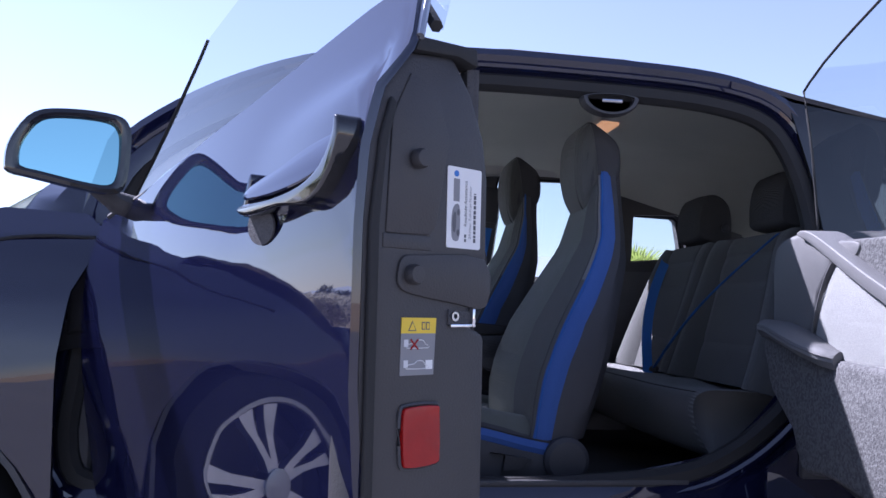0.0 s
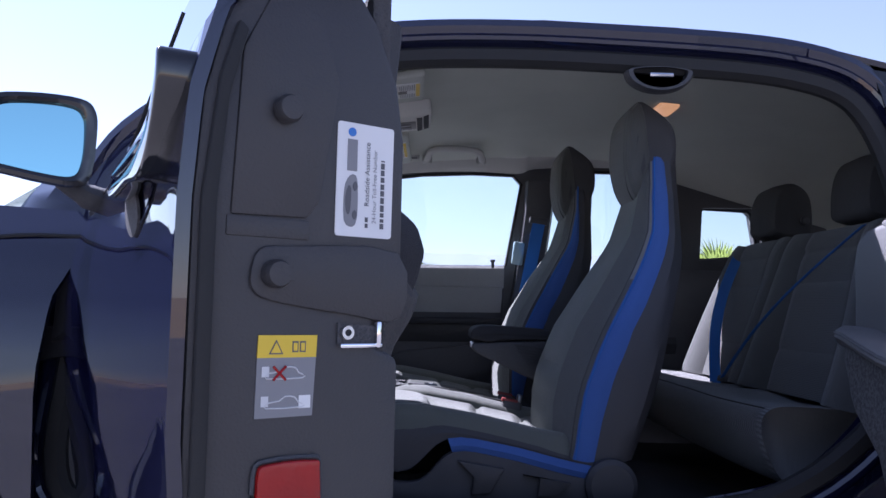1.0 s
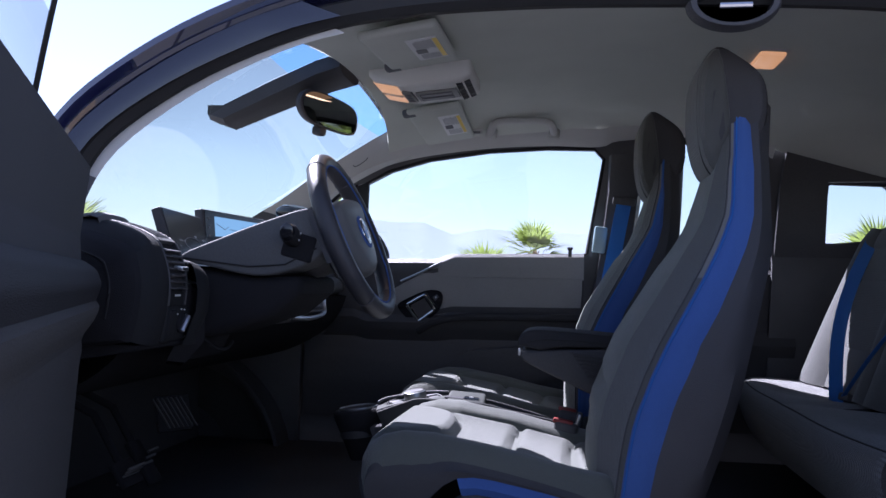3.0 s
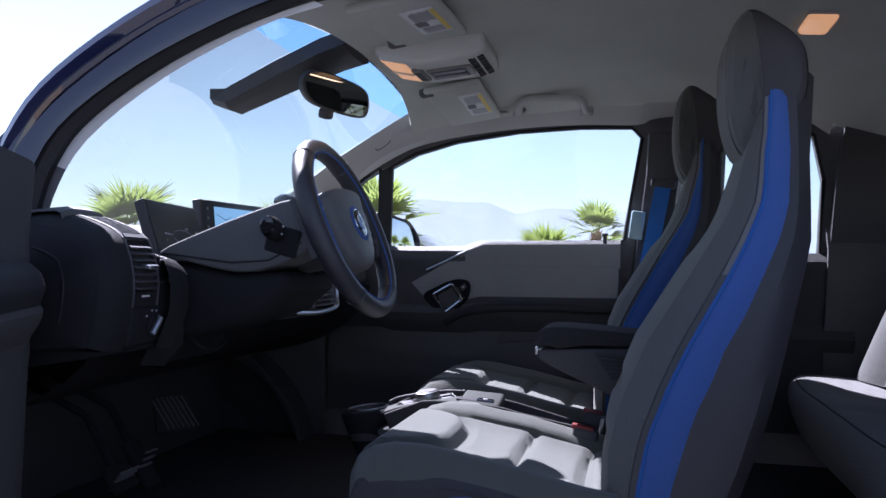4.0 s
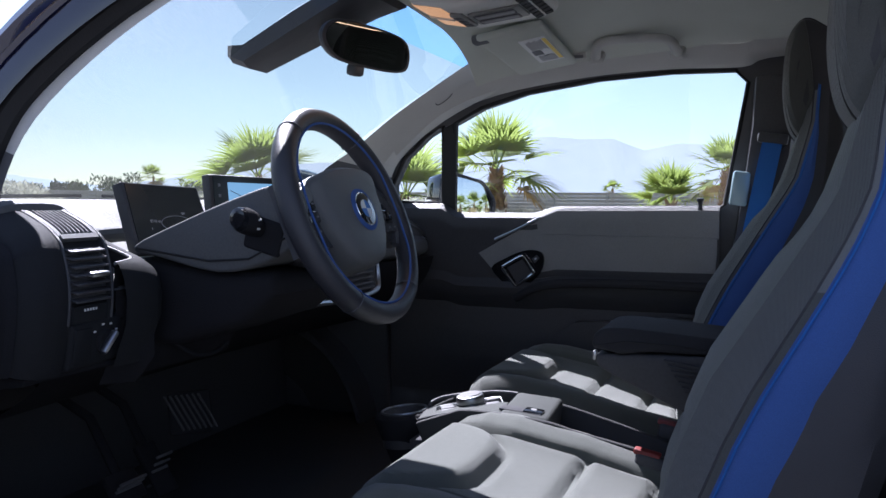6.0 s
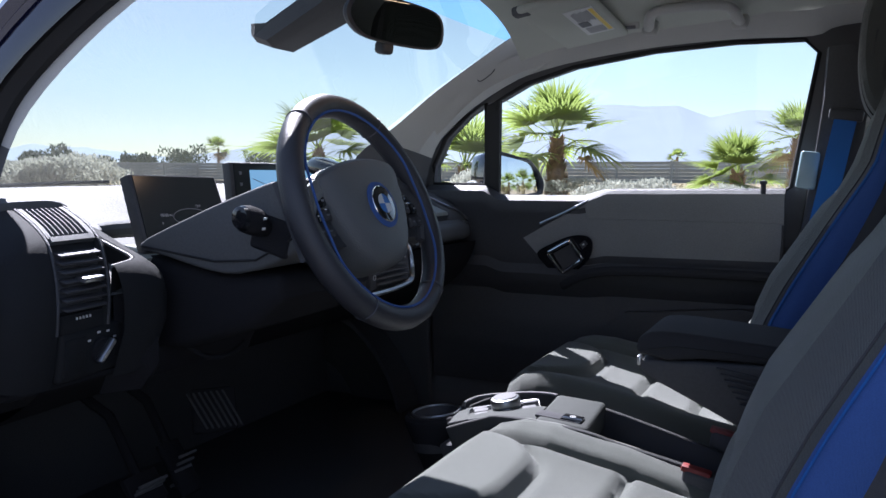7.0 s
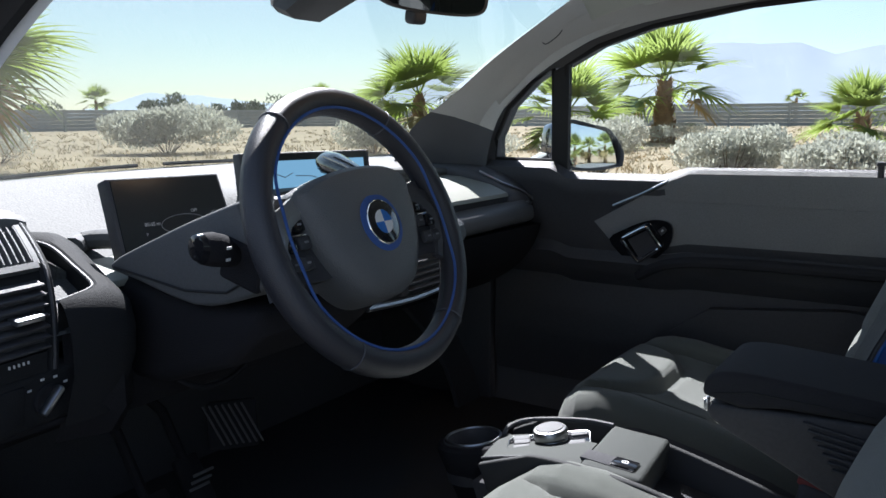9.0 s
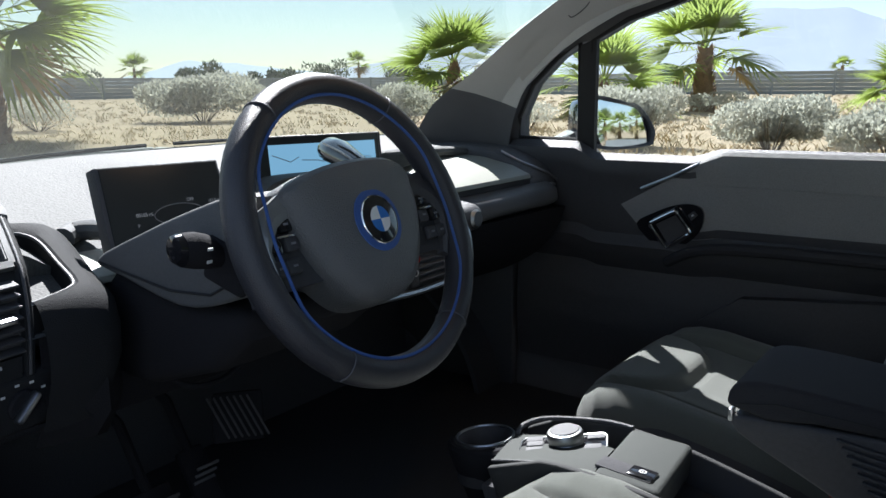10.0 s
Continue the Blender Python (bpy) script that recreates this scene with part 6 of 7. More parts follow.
part("plate_rim", tube([KN @ Vector((-0.004 + 0.064 * cx, -0.004 + 0.028 * cy2, 0.0045)) for cx, cy2 in ((-1, -0.6), (-0.9, -1), (0.9, -1), (1, -0.7), (1, 0.7), (0.9, 1), (-0.9, 1), (-1, 0.6))], 0.0013, 5, True), M_KNOB, kb, "thin bright rim")
part("control_knob", lathe([(0, 0), (0.025, 0), (0.0265, 0.004), (0.0245, 0.008), (0.027, 0.010), (0.0275, 0.0195), (0.0255, 0.023), (0.0215, 0.0245), (0, 0.0242)], 44, KN), M_KNOB, kb, "ridged silver control knob")
part("knob_top", lathe([(0, 0.024), (0.0220, 0.024), (0.0212, 0.0258), (0, 0.0262)], 36, KN), M_DARK, kb, "grey knob face")
for dx, dy in ((-0.046, -0.018), (-0.046, 0.002), (-0.048, 0.018), (0.040, -0.020), (0.044, 0.014)):
    part("control_button", rbox((0.026, 0.016, 0.006), KN @ pose(dx, dy - 0.002, 0.004), 0.002), M_DARK, kb, "grey button")
BXM = Matrix.Translation((-0.243, -0.034, 0.683)) @ pose(0, 0, 0, 0, 4, 4.5)
bx = part("parking_brake_box", rbox((0.092, 0.168, 0.052), BXM, 0.009, 4), M_TOPPLATE, cons, "grained parking brake box")
part("brake_slot", rbox((0.078, 0.032, 0.004), BXM @ pose(-0.010, -0.047, 0.0252, 0, 0, -4), 0.001), M_CARPET, bx)
pb = part("brake_switch", rbox((0.036, 0.029, 0.008), BXM @ pose(0.012, -0.048, 0.0262, 0, 0, -4), 0.003), M_GLOSSBLACK, bx, "black parking brake switch")
part("brake_mark", ring_lathe([(0.0035, 0), (0.0052, 0), (0.0052, 0.0006), (0.0035, 0.0006)], 20, BXM @ pose(0.012, -0.048, 0.0304)), M_INKLITE, pb)
part("brake_mark", rbox((0.0012, 0.0042, 0.0006), BXM @ pose(0.012, -0.048, 0.0305), 0), M_INKLITE, pb)
part("console_end", rbox((0.012, 0.034, 0.050), pose(0.020, -0.046, 0.658, 0, 12, 0), 0.004, 3), M_KNOB, cons, "satin end piece")
part("end_cover", rbox((0.05, 0.17, 0.12), pose(0.045, -0.03, 0.60, 0, 10, 0), 0.012, 3), M_LOWDASH, cons)
part("armrest_box", prism([(p.x, p.y) for p in smooth_path([(-0.112, 0.826), (-0.107, 0.803), (-0.03, 0.766), (0.055, 0.728), (0.11, 0.715), (0.17, 0.78), (0.18, 0.84)], 3)], -0.092, 0.062, 0.010, 3), M_BLACK, cons, "black plastic armrest box")
part("armrest_lid", prism([(p.x, p.y) for p in smooth_path([(-0.119, 0.838), (-0.113, 0.862), (-0.080, 0.874), (0.02, 0.870), (0.18, 0.858)], 3)] + [(0.18, 0.838), (-0.02, 0.836), (-0.07, 0.828)], -0.100, 0.070, 0.014, 4), M_ARMREST, cons, "padded black armrest lid")
part("lid_seam", tube([(x, -0.1005, z) for x, z in ((-0.108, 0.842), (-0.06, 0.852), (0.02, 0.850), (0.16, 0.842))], 0.0012, 5), M_RUBBER, cons)
part("lid_catch", rbox((0.006, 0.014, 0.016), pose(-0.116, -0.082, 0.822), 0.002), M_SILVER, cons, "small bright catch")
for k in range(7):
    part("rear_vent_slat", rbox((0.080 - 0.004 * k, 0.006, 0.0035), pose(0.042 + 0.004 * k, -0.094, 0.818 - 0.0085 * k, 0, 8, 0), 0.001), M_CARPET, cons, "black vent slat")
M_DULLRED = material("dull_red_plastic", (0.20, 0.022, 0.018), rough=0.5, stain=0.2)
for by, bx0, bz in ((-0.146, -0.012, 0.676), (0.086, -0.002, 0.668)):
    bk = thing("belt_buckle", "black belt buckle with a dull red button between the seats", "belt buckle", "front belt buckles")
    part("body", rbox((0.052, 0.026, 0.066), pose(bx0, by, bz - 0.032, 0, 10, 0), 0.008, 3), M_BLACK, bk)
    part("release", rbox((0.044, 0.020, 0.010), pose(bx0 - 0.002, by, bz + 0.001, 0, 10, 0), 0.003), M_DULLRED, bk, "dull red release button")
    part("stalk", rbox((0.03, 0.018, 0.14), pose(bx0 + 0.012, by, 0.55, 0, 6, 0), 0.006), M_BLACK, bk)

# ---- pedals and footwell ----
for x, y, w, h, nm in ((-0.925, -0.35, 0.075, 0.06, "brake_pedal"), (-0.945, -0.245, 0.05, 0.11, "accelerator_pedal")):
    pd = thing(nm, "ribbed black rubber pedal in the dark footwell", "pedal")
    part("pad", rbox((0.015, w, h), pose(x, y, 0.56, 0, -35, 0), 0.005), M_LOWDASH, pd)
    part("arm", tube([(x - 0.01, y, 0.57), (x - 0.08, y, 0.68), (x - 0.22, y, 0.74)], 0.009, 8), M_LOWDASH, pd)
    for k in range(5):
        part("rib", rbox((0.006, w * 0.85, 0.005), pose(x + 0.010 + 0.006 * (k - 2), y, 0.56 + h * 0.17 * (k - 2) * 0.8, 0, -35, 0), 0.001), M_DARK, pd)
gr_m = Matrix.Translation((-0.905, -0.19, 0.663)) @ pose(0, 0, 0, 0, -20, -38)
part("foot_grille", rbox((0.012, 0.085, 0.085), gr_m, 0.006, 3), M_LOWDASH, dash, "black ribbed footwell grille")
for k in range(7):
    part("grille_rib", rbox((0.006, 0.0035, 0.078), gr_m @ pose(0.008, -0.033 + 0.011 * k, 0, 25, 0, 0), 0.001), M_BLACK, dash)
mat = thing("floor_mat", "black ribbed floor mat in the driver footwell", "mat")
part("sheet", rbox((0.50, 0.42, 0.012), pose(-0.68, -0.36, 0.437), 0.005), M_CARPET, mat)

# ---- passenger side trim ----
def wall_sheet(x0, x1, z0, z1, prof, nu=24, nv=20, thick=0.012):
    """A trim panel on the passenger side; prof gives how far it stands in from the body's section by height."""
    return sheet(lambda u, v: (x0 + (x1 - x0) * u, CY + half(z0 + (z1 - z0) * v) + 0.02 - interp(prof, z0 + (z1 - z0) * v), z0 + (z1 - z0) * v), nu, nv, thick)


CARD = [(0.0, 0.03), (0.22, 0.045), (0.36, 0.042), (0.50, 0.028), (0.57, 0.050), (0.625, 0.060), (0.643, 0.035), (0.87, 0.03), (0.96, 0.035), (0.989, 0.028), (1.0, 0.005)]
def card_pt(u, v):
    x = -0.90 + 0.945 * u
    top = interp([(-0.90, 1.072), (-0.72, 1.072), (-0.68, 1.046), (-0.44, 1.048), (-0.385, 1.066), (0.045, 1.072)], x)
    z = 0.52 + (top - 0.52) * v
    return (x, CY + half(z) + 0.02 - interp(CARD, v), z)
pdoor = part("passenger_door_card", sheet(card_pt, 48, 44, 0.012), M_BLACK, car, "dark grey moulded door card")
def on_card(x, z, o=0.0):
    return Vector((x, CY + half(z) - 0.012 - o, z))
def card_patch(poly, o0, o1, bev=0.004):
    """A pad on the door card: an outline in x and z with depth o0 to o1 inwards."""
    bm = slices(prism(poly, 0.0, 1.0), [0.85, 0.9, 0.95, 1.0, 1.05])
    for v in bm.verts:
        v.co.y = CY + half(v.co.z) + 0.01 - (o0 + (o1 - o0) * v.co.y)
    return bm
cloth = smooth_path([(-0.422, 1.046), (-0.610, 0.941), (-0.525, 0.840), (-0.42, 0.866), (-0.28, 0.880), (0.035, 0.880), (0.04, 0.96), (0.04, 1.05), (0.03, 1.062), (-0.20, 1.062)], 1, True)
part("card_cloth", card_patch([(p.x, p.y) for p in cloth], 0.0, 0.036), M_CARDCLOTH, pdoor, "grey cloth inlay")
def cap_z(x, z):
    return 1.0 + (z - 1.0) * (interp([(-0.43, 1.047), (-0.375, 1.072), (0.045, 1.0785)], x) - 1.0) / 0.0785
part("card_cap", loft([[(x, CY + half(z) + dy, cap_z(x, z)) for dy, z in ((-0.022, 0.995), (-0.0278, 1.0), (-0.0285, 1.03), (-0.0285, 1.055), (-0.024, 1.070), (-0.012, 1.0785), (0.03, 1.077))] for x in np.linspace(-0.43, 0.045, 18)], closed=False), M_CARDCLOTH, pdoor, "rounded grey cloth top")
part("card_trim", tube([on_card(-0.558, 0.982, 0.014), on_card(-0.49, 1.012, 0.017), on_card(-0.422, 1.046, 0.017)], 0.004, 8), M_SILVER, pdoor, "thin bright trim strip")
bez = [(p.x, p.y) for p in smooth_path([(-0.571, 0.900), (-0.527, 0.929), (-0.485, 0.948), (-0.450, 0.955), (-0.423, 0.949), (-0.416, 0.927), (-0.428, 0.890), (-0.467, 0.854), (-0.512, 0.832), (-0.524, 0.836), (-0.540, 0.858)], 3, True)]
part("handle_bezel", card_patch(bez, 0.03, 0.044), M_GLOSSBLACK, pdoor, "gloss black handle surround")
hr = smooth_path([(-0.532, 0.895), (-0.534, 0.905), (-0.526, 0.910), (-0.482, 0.935), (-0.473, 0.935), (-0.468, 0.928), (-0.446, 0.896), (-0.446, 0.888), (-0.452, 0.883), (-0.492, 0.853), (-0.500, 0.852), (-0.506, 0.858)], 3, True)
part("door_pull", tube([on_card(p.x, p.y, 0.031) for p in hr], 0.0045, 8, True), M_CHROME, pdoor, "chrome door release loop")
part("pull_recess", card_patch([(-0.524, 0.902), (-0.478, 0.928), (-0.452, 0.890), (-0.498, 0.858)], 0.03, 0.0455, 0.001), M_CARPET, pdoor)
part("lock_button", card_patch([(-0.450, 0.930), (-0.436, 0.941), (-0.428, 0.932), (-0.442, 0.918)], 0.04, 0.047), M_BLACK, pdoor)
part("lock_mark", card_patch([(-0.442, 0.930), (-0.438, 0.934), (-0.435, 0.931), (-0.440, 0.927)], 0.045, 0.048), M_INKLITE, pdoor)
part("arm_ledge", tube(smooth_path([on_card(-0.50, 0.815, 0.03), on_card(-0.44, 0.848, 0.045), on_card(-0.36, 0.866, 0.055), on_card(-0.2, 0.872, 0.055), on_card(0.04, 0.872, 0.05)], 5), 0.013, 10), M_ARMREST, pdoor, "padded arm ledge")
part("pocket_panel", card_patch([(-0.42, 0.69), (-0.33, 0.756), (-0.05, 0.785), (0.03, 0.78), (0.03, 0.70), (-0.1, 0.66), (-0.35, 0.62)], 0.04, 0.068), M_BLACK, pdoor, "dark door pocket")
part("lock_pin", lathe([(0.006, 0), (0.006, 0.022), (0.009, 0.024), (0.009, 0.03), (0, 0.032)], 12, pose(0.0, 0.652, 1.07)), M_BLACK, pdoor, "black lock pin")
part("window_divider", bent(slices(prism([(-0.735, 1.03), (-0.69, 1.03), (-0.675, 1.315), (-0.715, 1.30)], -0.012, 0.004), ZS), 1, 0.03), M_RUBBER, car, "black window divider")
for w, nm in ((WIN_M, "window_seal"), (WIN_Q, "window_seal"), (WIN_C, "window_seal"), (WIN_R, "window_seal")):
    part(nm, tube([(x, CY + half(z) + 0.022, z) for x, z in w], 0.006, 6, True), M_RUBBER, car)
# roof side trim over the windows
topl = [(-0.855, 1.214), (-0.71, 1.326), (-0.54, 1.388), (-0.30, 1.422), (-0.08, 1.432), (0.09, 1.428), (0.15, 1.446), (0.35, 1.456), (0.52, 1.446), (0.62, 1.39)]
part("roof_side_trim", loft([[(p.x, CY + half(p.y) + 0.018, p.y), (p.x, CY + half(p.y) + 0.002, p.y - 0.004), (p.x, CY + half(p.y) - 0.02, p.y + 0.012), (p.x, CY + half(p.y) - 0.05, p.y + 0.045)] for p in smooth_path(topl, 4)], closed=False), M_PILLAR, car, "pale grey roof side trim")
# belt column on the far coach door
part("belt_column", loft([[(x + o, CY + half(z) + dy, z) for o, dy in ((-0.035, 0.01), (-0.03, -0.035), (0.0, -0.05), (0.06, -0.045), (0.075, 0.01))] for x, z in ((0.10, 0.90), (0.115, 1.0), (0.135, 1.15), (0.15, 1.28), (0.155, 1.395))]), M_BLACK, car, "black belt column")
part("belt_guide", rbox((0.07, 0.025, 0.025), pose(0.165, CY + half(1.24) - 0.055, 1.245, 0, 8, 0), 0.006), M_BLACK, car)
part("seat_belt", sheet(lambda u, v: (0.165 - 0.075 * u + 0.023 * (2 * v - 1), CY + half(1.24) - 0.062 + 0.012 * u, 1.24 - 0.42 * u), 6, 2, 0.0015), M_BELT, car, "bright blue belt webbing")
part("coach_handle", rbox((0.042, 0.018, 0.085), pose(0.093, CY + half(1.12) - 0.042, 1.125, 0, 7, 12), 0.006, 3), material("pale_blue_plastic", (0.32, 0.45, 0.50), rough=0.25, coat=0.5, stain=0.1), car, "pale glossy pull handle")
part("coach_card", wall_sheet(0.10, 0.70, 0.52, 1.04, [(0.52, 0.03), (0.75, 0.04), (0.80, 0.07), (0.85, 0.03), (1.0, 0.04), (1.03, 0.03), (1.04, 0.0)], 14, 24), M_CLOTHD, car, "dark cloth coach door card")
part("rear_side_trim", wall_sheet(0.62, 1.25, 0.52, 1.12, [(0.52, 0.05), (1.0, 0.05), (1.1, 0.035), (1.12, 0.0)], 10, 10), M_DARK, car)
part("rear_pillar_trim", bent(slices(prism([(0.625, 1.02), (0.64, 1.30), (0.66, 1.425), (0.90, 1.385), (1.25, 1.31), (1.25, 1.02)], 0.0, 0.02, holes=([(0.777, 1.115), (0.78, 1.31), (0.97, 1.315), (0.99, 1.295), (1.017, 1.145)],)), ZS), 1, -0.02), M_BLACK, car, "black rear pillar trim")

# ---- rear-view mirror and sensor housing ----
rvm = thing("rear_view_mirror", "black interior mirror on the windscreen", "mirror")
rvm.matrix_basis = Matrix.Translation((-0.617, 0.018, 1.405)) @ pose(0, 0, 0, -2, 7.0, -19)
mp = smooth_path([(-0.125, -0.005), (-0.11, 0.03), (-0.05, 0.042), (0.06, 0.040), (0.11, 0.028), (0.125, -0.005), (0.11, -0.035), (0.03, -0.043), (-0.08, -0.038)], 5, True)
part("housing", loft([[(x, p.x * k, p.y * k) for p in mp] for x, k in ((-0.035, 0.45), (-0.03, 0.7), (-0.015, 0.93), (0.0, 1.0), (0.006, 0.99), (0.007, 0.93))]), M_BLACK, rvm, "black plastic housing")
part("mirror_pane", loft([[(x, p.x * 0.92, p.y * 0.90) for p in mp] for x in (0.006, 0.0085)]), material("dim_mirror", (0.24, 0.255, 0.25), rough=0.02, metal=1.0), rvm, "dimmed mirror glass", smooth=False)
part("sensor_nub", rbox((0.03, 0.03, 0.025), pose(-0.01, -0.015, -0.05), 0.008, 3), M_BLACK, rvm)
part("stem", tube([(-0.03, 0, 0.01), (-0.06, 0, 0.04), (-0.06, 0.0, 0.08)], 0.014, 10), M_BLACK, rvm)
part("camera_cover", loft([[(x, CY - 0.02 + w * dy, z + dz) for dy, dz in ((-1, 0.012), (-1, -0.010 - t), (-0.6, -0.022 - t), (0.6, -0.022 - t), (1, -0.010 - t), (1, 0.012))] for x, z, w, t in ((-0.915, 1.403, 0.045, 0.0), (-0.87, 1.40, 0.055, 0.012), (-0.74, 1.455, 0.07, 0.014), (-0.62, 1.50, 0.085, 0.012), (-0.56, 1.515, 0.09, 0.01))]), M_BLACK, car, "long black camera cover on the windscreen")

# ---- overhead console, visors, handles, lamps ----
ohc = thing("overhead_console", "pale grey overhead console with map lamp and vents", "console")
part("housing", prism([(-0.495, 1.478), (-0.48, 1.462), (-0.40, 1.447), (-0.27, 1.460), (-0.238, 1.474), (-0.245, 1.52), (-0.495, 1.50)], -0.070, 0.128, 0.012, 3), M_CONSOLE, ohc, "pale grey console housing")
part("map_lamp", prism([(-0.488, 1.466), (-0.478, 1.458), (-0.425, 1.448), (-0.424, 1.456), (-0.47, 1.47)], -0.055, 0.112, 0.004, 2), M_AMBER, ohc, "glowing warm lamp lens")
part("lamp_divider", rbox((0.055, 0.006, 0.006), pose(-0.452, 0.028, 1.4515, 0, 11, 0), 0.002), M_CONSOLE, ohc)
part("switch_block", rbox((0.026, 0.100, 0.010), pose(-0.408, 0.03, 1.4465, 0, 0, 0), 0.004), M_BUTTON, ohc, "dark rocker block")
for dy in (-0.028, 0.0, 0.028):
    part("rocker", rbox((0.018, 0.022, 0.008), pose(-0.408, 0.03 + dy, 1.4435), 0.003), M_DARK, ohc)
part("button_bezel", rbox((0.105, 0.078, 0.006), pose(-0.336, 0.03, 1.4505, 0, -6, 0), 0.003), M_BUTTON, ohc, "grey button panel")
for dy in (-0.018, 0.018):
    part("button", rbox((0.078, 0.022, 0.008), pose(-0.338, 0.03 + dy, 1.4485, 0, -6, 0), 0.004, 3), M_LABELGREY, ohc)
    part("button_edge", tube([(-0.338 + 0.040 * cx, 0.03 + dy + 0.012 * cy2, 1.4462 + 0.105 * 0.040 * cx) for cx, cy2 in ((-1, -1), (1, -1), (1, 1), (-1, 1))], 0.0012, 5, True), M_INK, ohc)
for i in range(2):
    for j in range(7):
        part("vent_slot", rbox((0.015, 0.016, 0.008), pose(-0.274 + 0.019 * i, -0.040 + 0.023 * j, 1.4605 + 0.0065 * i, 0, -20, 0), 0), M_RUBBER, ohc)
for cy0, nm in ((-0.33, "driver"), (0.42, "passenger")):
    vis = thing("sun_visor", "pale grey folded sun visor with a printed label", "sun visor", "sun visors")
    sgn = -1 if cy0 < 0 else 1
    vis.matrix_basis = Matrix.Translation((-0.335 - (0.05 if sgn > 0 else 0), cy0, 1.466 - (0.012 if sgn > 0 else 0.002))) @ pose(0, 0, 0, -5 * sgn, -9, 0)
    part("panel", rbox((0.155, 0.34, 0.018), None, 0.008, 3), M_LINER, vis)
    part("hinge_clip", rbox((0.04, 0.03, 0.02), pose(-0.07, -0.15 * sgn, 0.0), 0.006, 2), M_DARK, vis)
    lb = part("warning_label", rbox((0.062, 0.19, 0.002), pose(0.033, -0.01, -0.0105), 0), M_WHITE, vis, "white printed label")
    part("label_stripe", rbox((0.010, 0.17, 0.002), pose(0.0585, -0.01, -0.0108), 0), M_YELLOW, lb)
    part("label_code", rbox((0.022, 0.035, 0.001), pose(0.02, 0.0, -0.0122), 0), M_INK, lb)
    for k in range(9):
        part("text_line", rbox((0.002, 0.055 + 0.01 * (k % 3), 0.001), pose(0.014 + 0.0045 * k, -0.055, -0.0122), 0), M_LABELGREY, lb)
        part("text_line", rbox((0.002, 0.04 + 0.008 * (k % 2), 0.001), pose(0.014 + 0.0045 * k, 0.05, -0.0122), 0), M_LABELGREY, lb)
gh = thing("grab_handle", "pale grey folding grab handle over the passenger window", "handle")
gp = smooth_path([(-0.252, 0.565, 1.447), (-0.247, 0.530, 1.455), (-0.235, 0.505, 1.472), (-0.20, 0.497, 1.479), (-0.10, 0.497, 1.478), (-0.066, 0.505, 1.470), (-0.056, 0.530, 1.454), (-0.052, 0.565, 1.447)], 5)
part("bar", tube(gp, 0.0125, 12, flat=0.85), M_PILLAR, gh)
for x in (-0.250, -0.054):
    part("foot", rbox((0.036, 0.05, 0.022), pose(x, 0.568, 1.452, 30, 0, 0), 0.009, 3), M_PILLAR, gh)
coat = thing("ceiling_badge", "small pale grey plastic clip on the headliner", "clip")
part("plate", rbox((0.04, 0.008, 0.018), pose(-0.298, 0.572, 1.462, 32, 0, 0), 0.003), M_PILLAR, coat)
part("slot", rbox((0.024, 0.004, 0.008), pose(-0.298, 0.569, 1.458, 32, 0, 0), 0.001), M_LABELGREY, coat)
dl = thing("roof_lamp", "small glowing warm roof lamp behind the seats", "lamp")
part("lens", rbox((0.06, 0.12, 0.02), pose(0.462, 0.06, 1.532, 0, 4, 0), 0.008), M_AMBER, dl)
part("lamp_frame", rbox((0.075, 0.16, 0.012), pose(0.465, 0.06, 1.539, 0, 4, 0), 0.005), M_PILLAR, dl)
lamp = new("map_lamp_glow", bpy.data.lights.new("map_lamp_glow", "AREA"))
lamp.data.shape, lamp.data.size, lamp.data.size_y = "RECTANGLE", 0.05, 0.14
lamp.data.energy, lamp.data.color = 0.05, (1.0, 0.65, 0.35)
lamp.matrix_world = look((-0.452, 0.03, 1.443), (-0.452, 0.03, 1.0))
# striker housing in the roof over the driver's opening
strk = part("striker_housing", loft([[(x, y, z) for x, z in [(0.250 + (0.074 - 0.012 * k) * c, 1.438 - 0.044 * s * (1 if s > 0 else 0.25) * (1 - 0.15 * k)) for c, s in ((math.cos(a), math.sin(a)) for a in (2 * math.pi * i / 28 for i in range(28)))]] for k, y in ((0, -0.60), (0, -0.618), (0.4, -0.63), (1.2, -0.63), (1.4, -0.60))]), M_BLACK, car, "black striker housing")
part("striker_bar", tube([(0.225, -0.634, 1.428), (0.275, -0.634, 1.428)], 0.005, 8), M_CHROME, strk, "bright striker bar")

# ---- pillar airbag marks ----
for side in (1,):
    ab = smooth_path([(-0.715, 1.368), (-0.70, 1.384), (-0.672, 1.397), (-0.664, 1.388), (-0.68, 1.372), (-0.707, 1.358)], 4, True)
    def on_pillar(p):
        return (p.x, CY + half(p.y - 0.05) - 0.045, p.y)
    part("airbag_mark", tube([on_pillar(p) for p in ab], 0.0014, 5, True), M_DARK, car, "outlined airbag mark")
    part("pillar_seam", tube([(-0.60, CY + 0.60, 1.472), (-0.565, CY + 0.628, 1.43), (-0.535, CY + 0.645, 1.395)], 0.0015, 5), M_DARK, car)

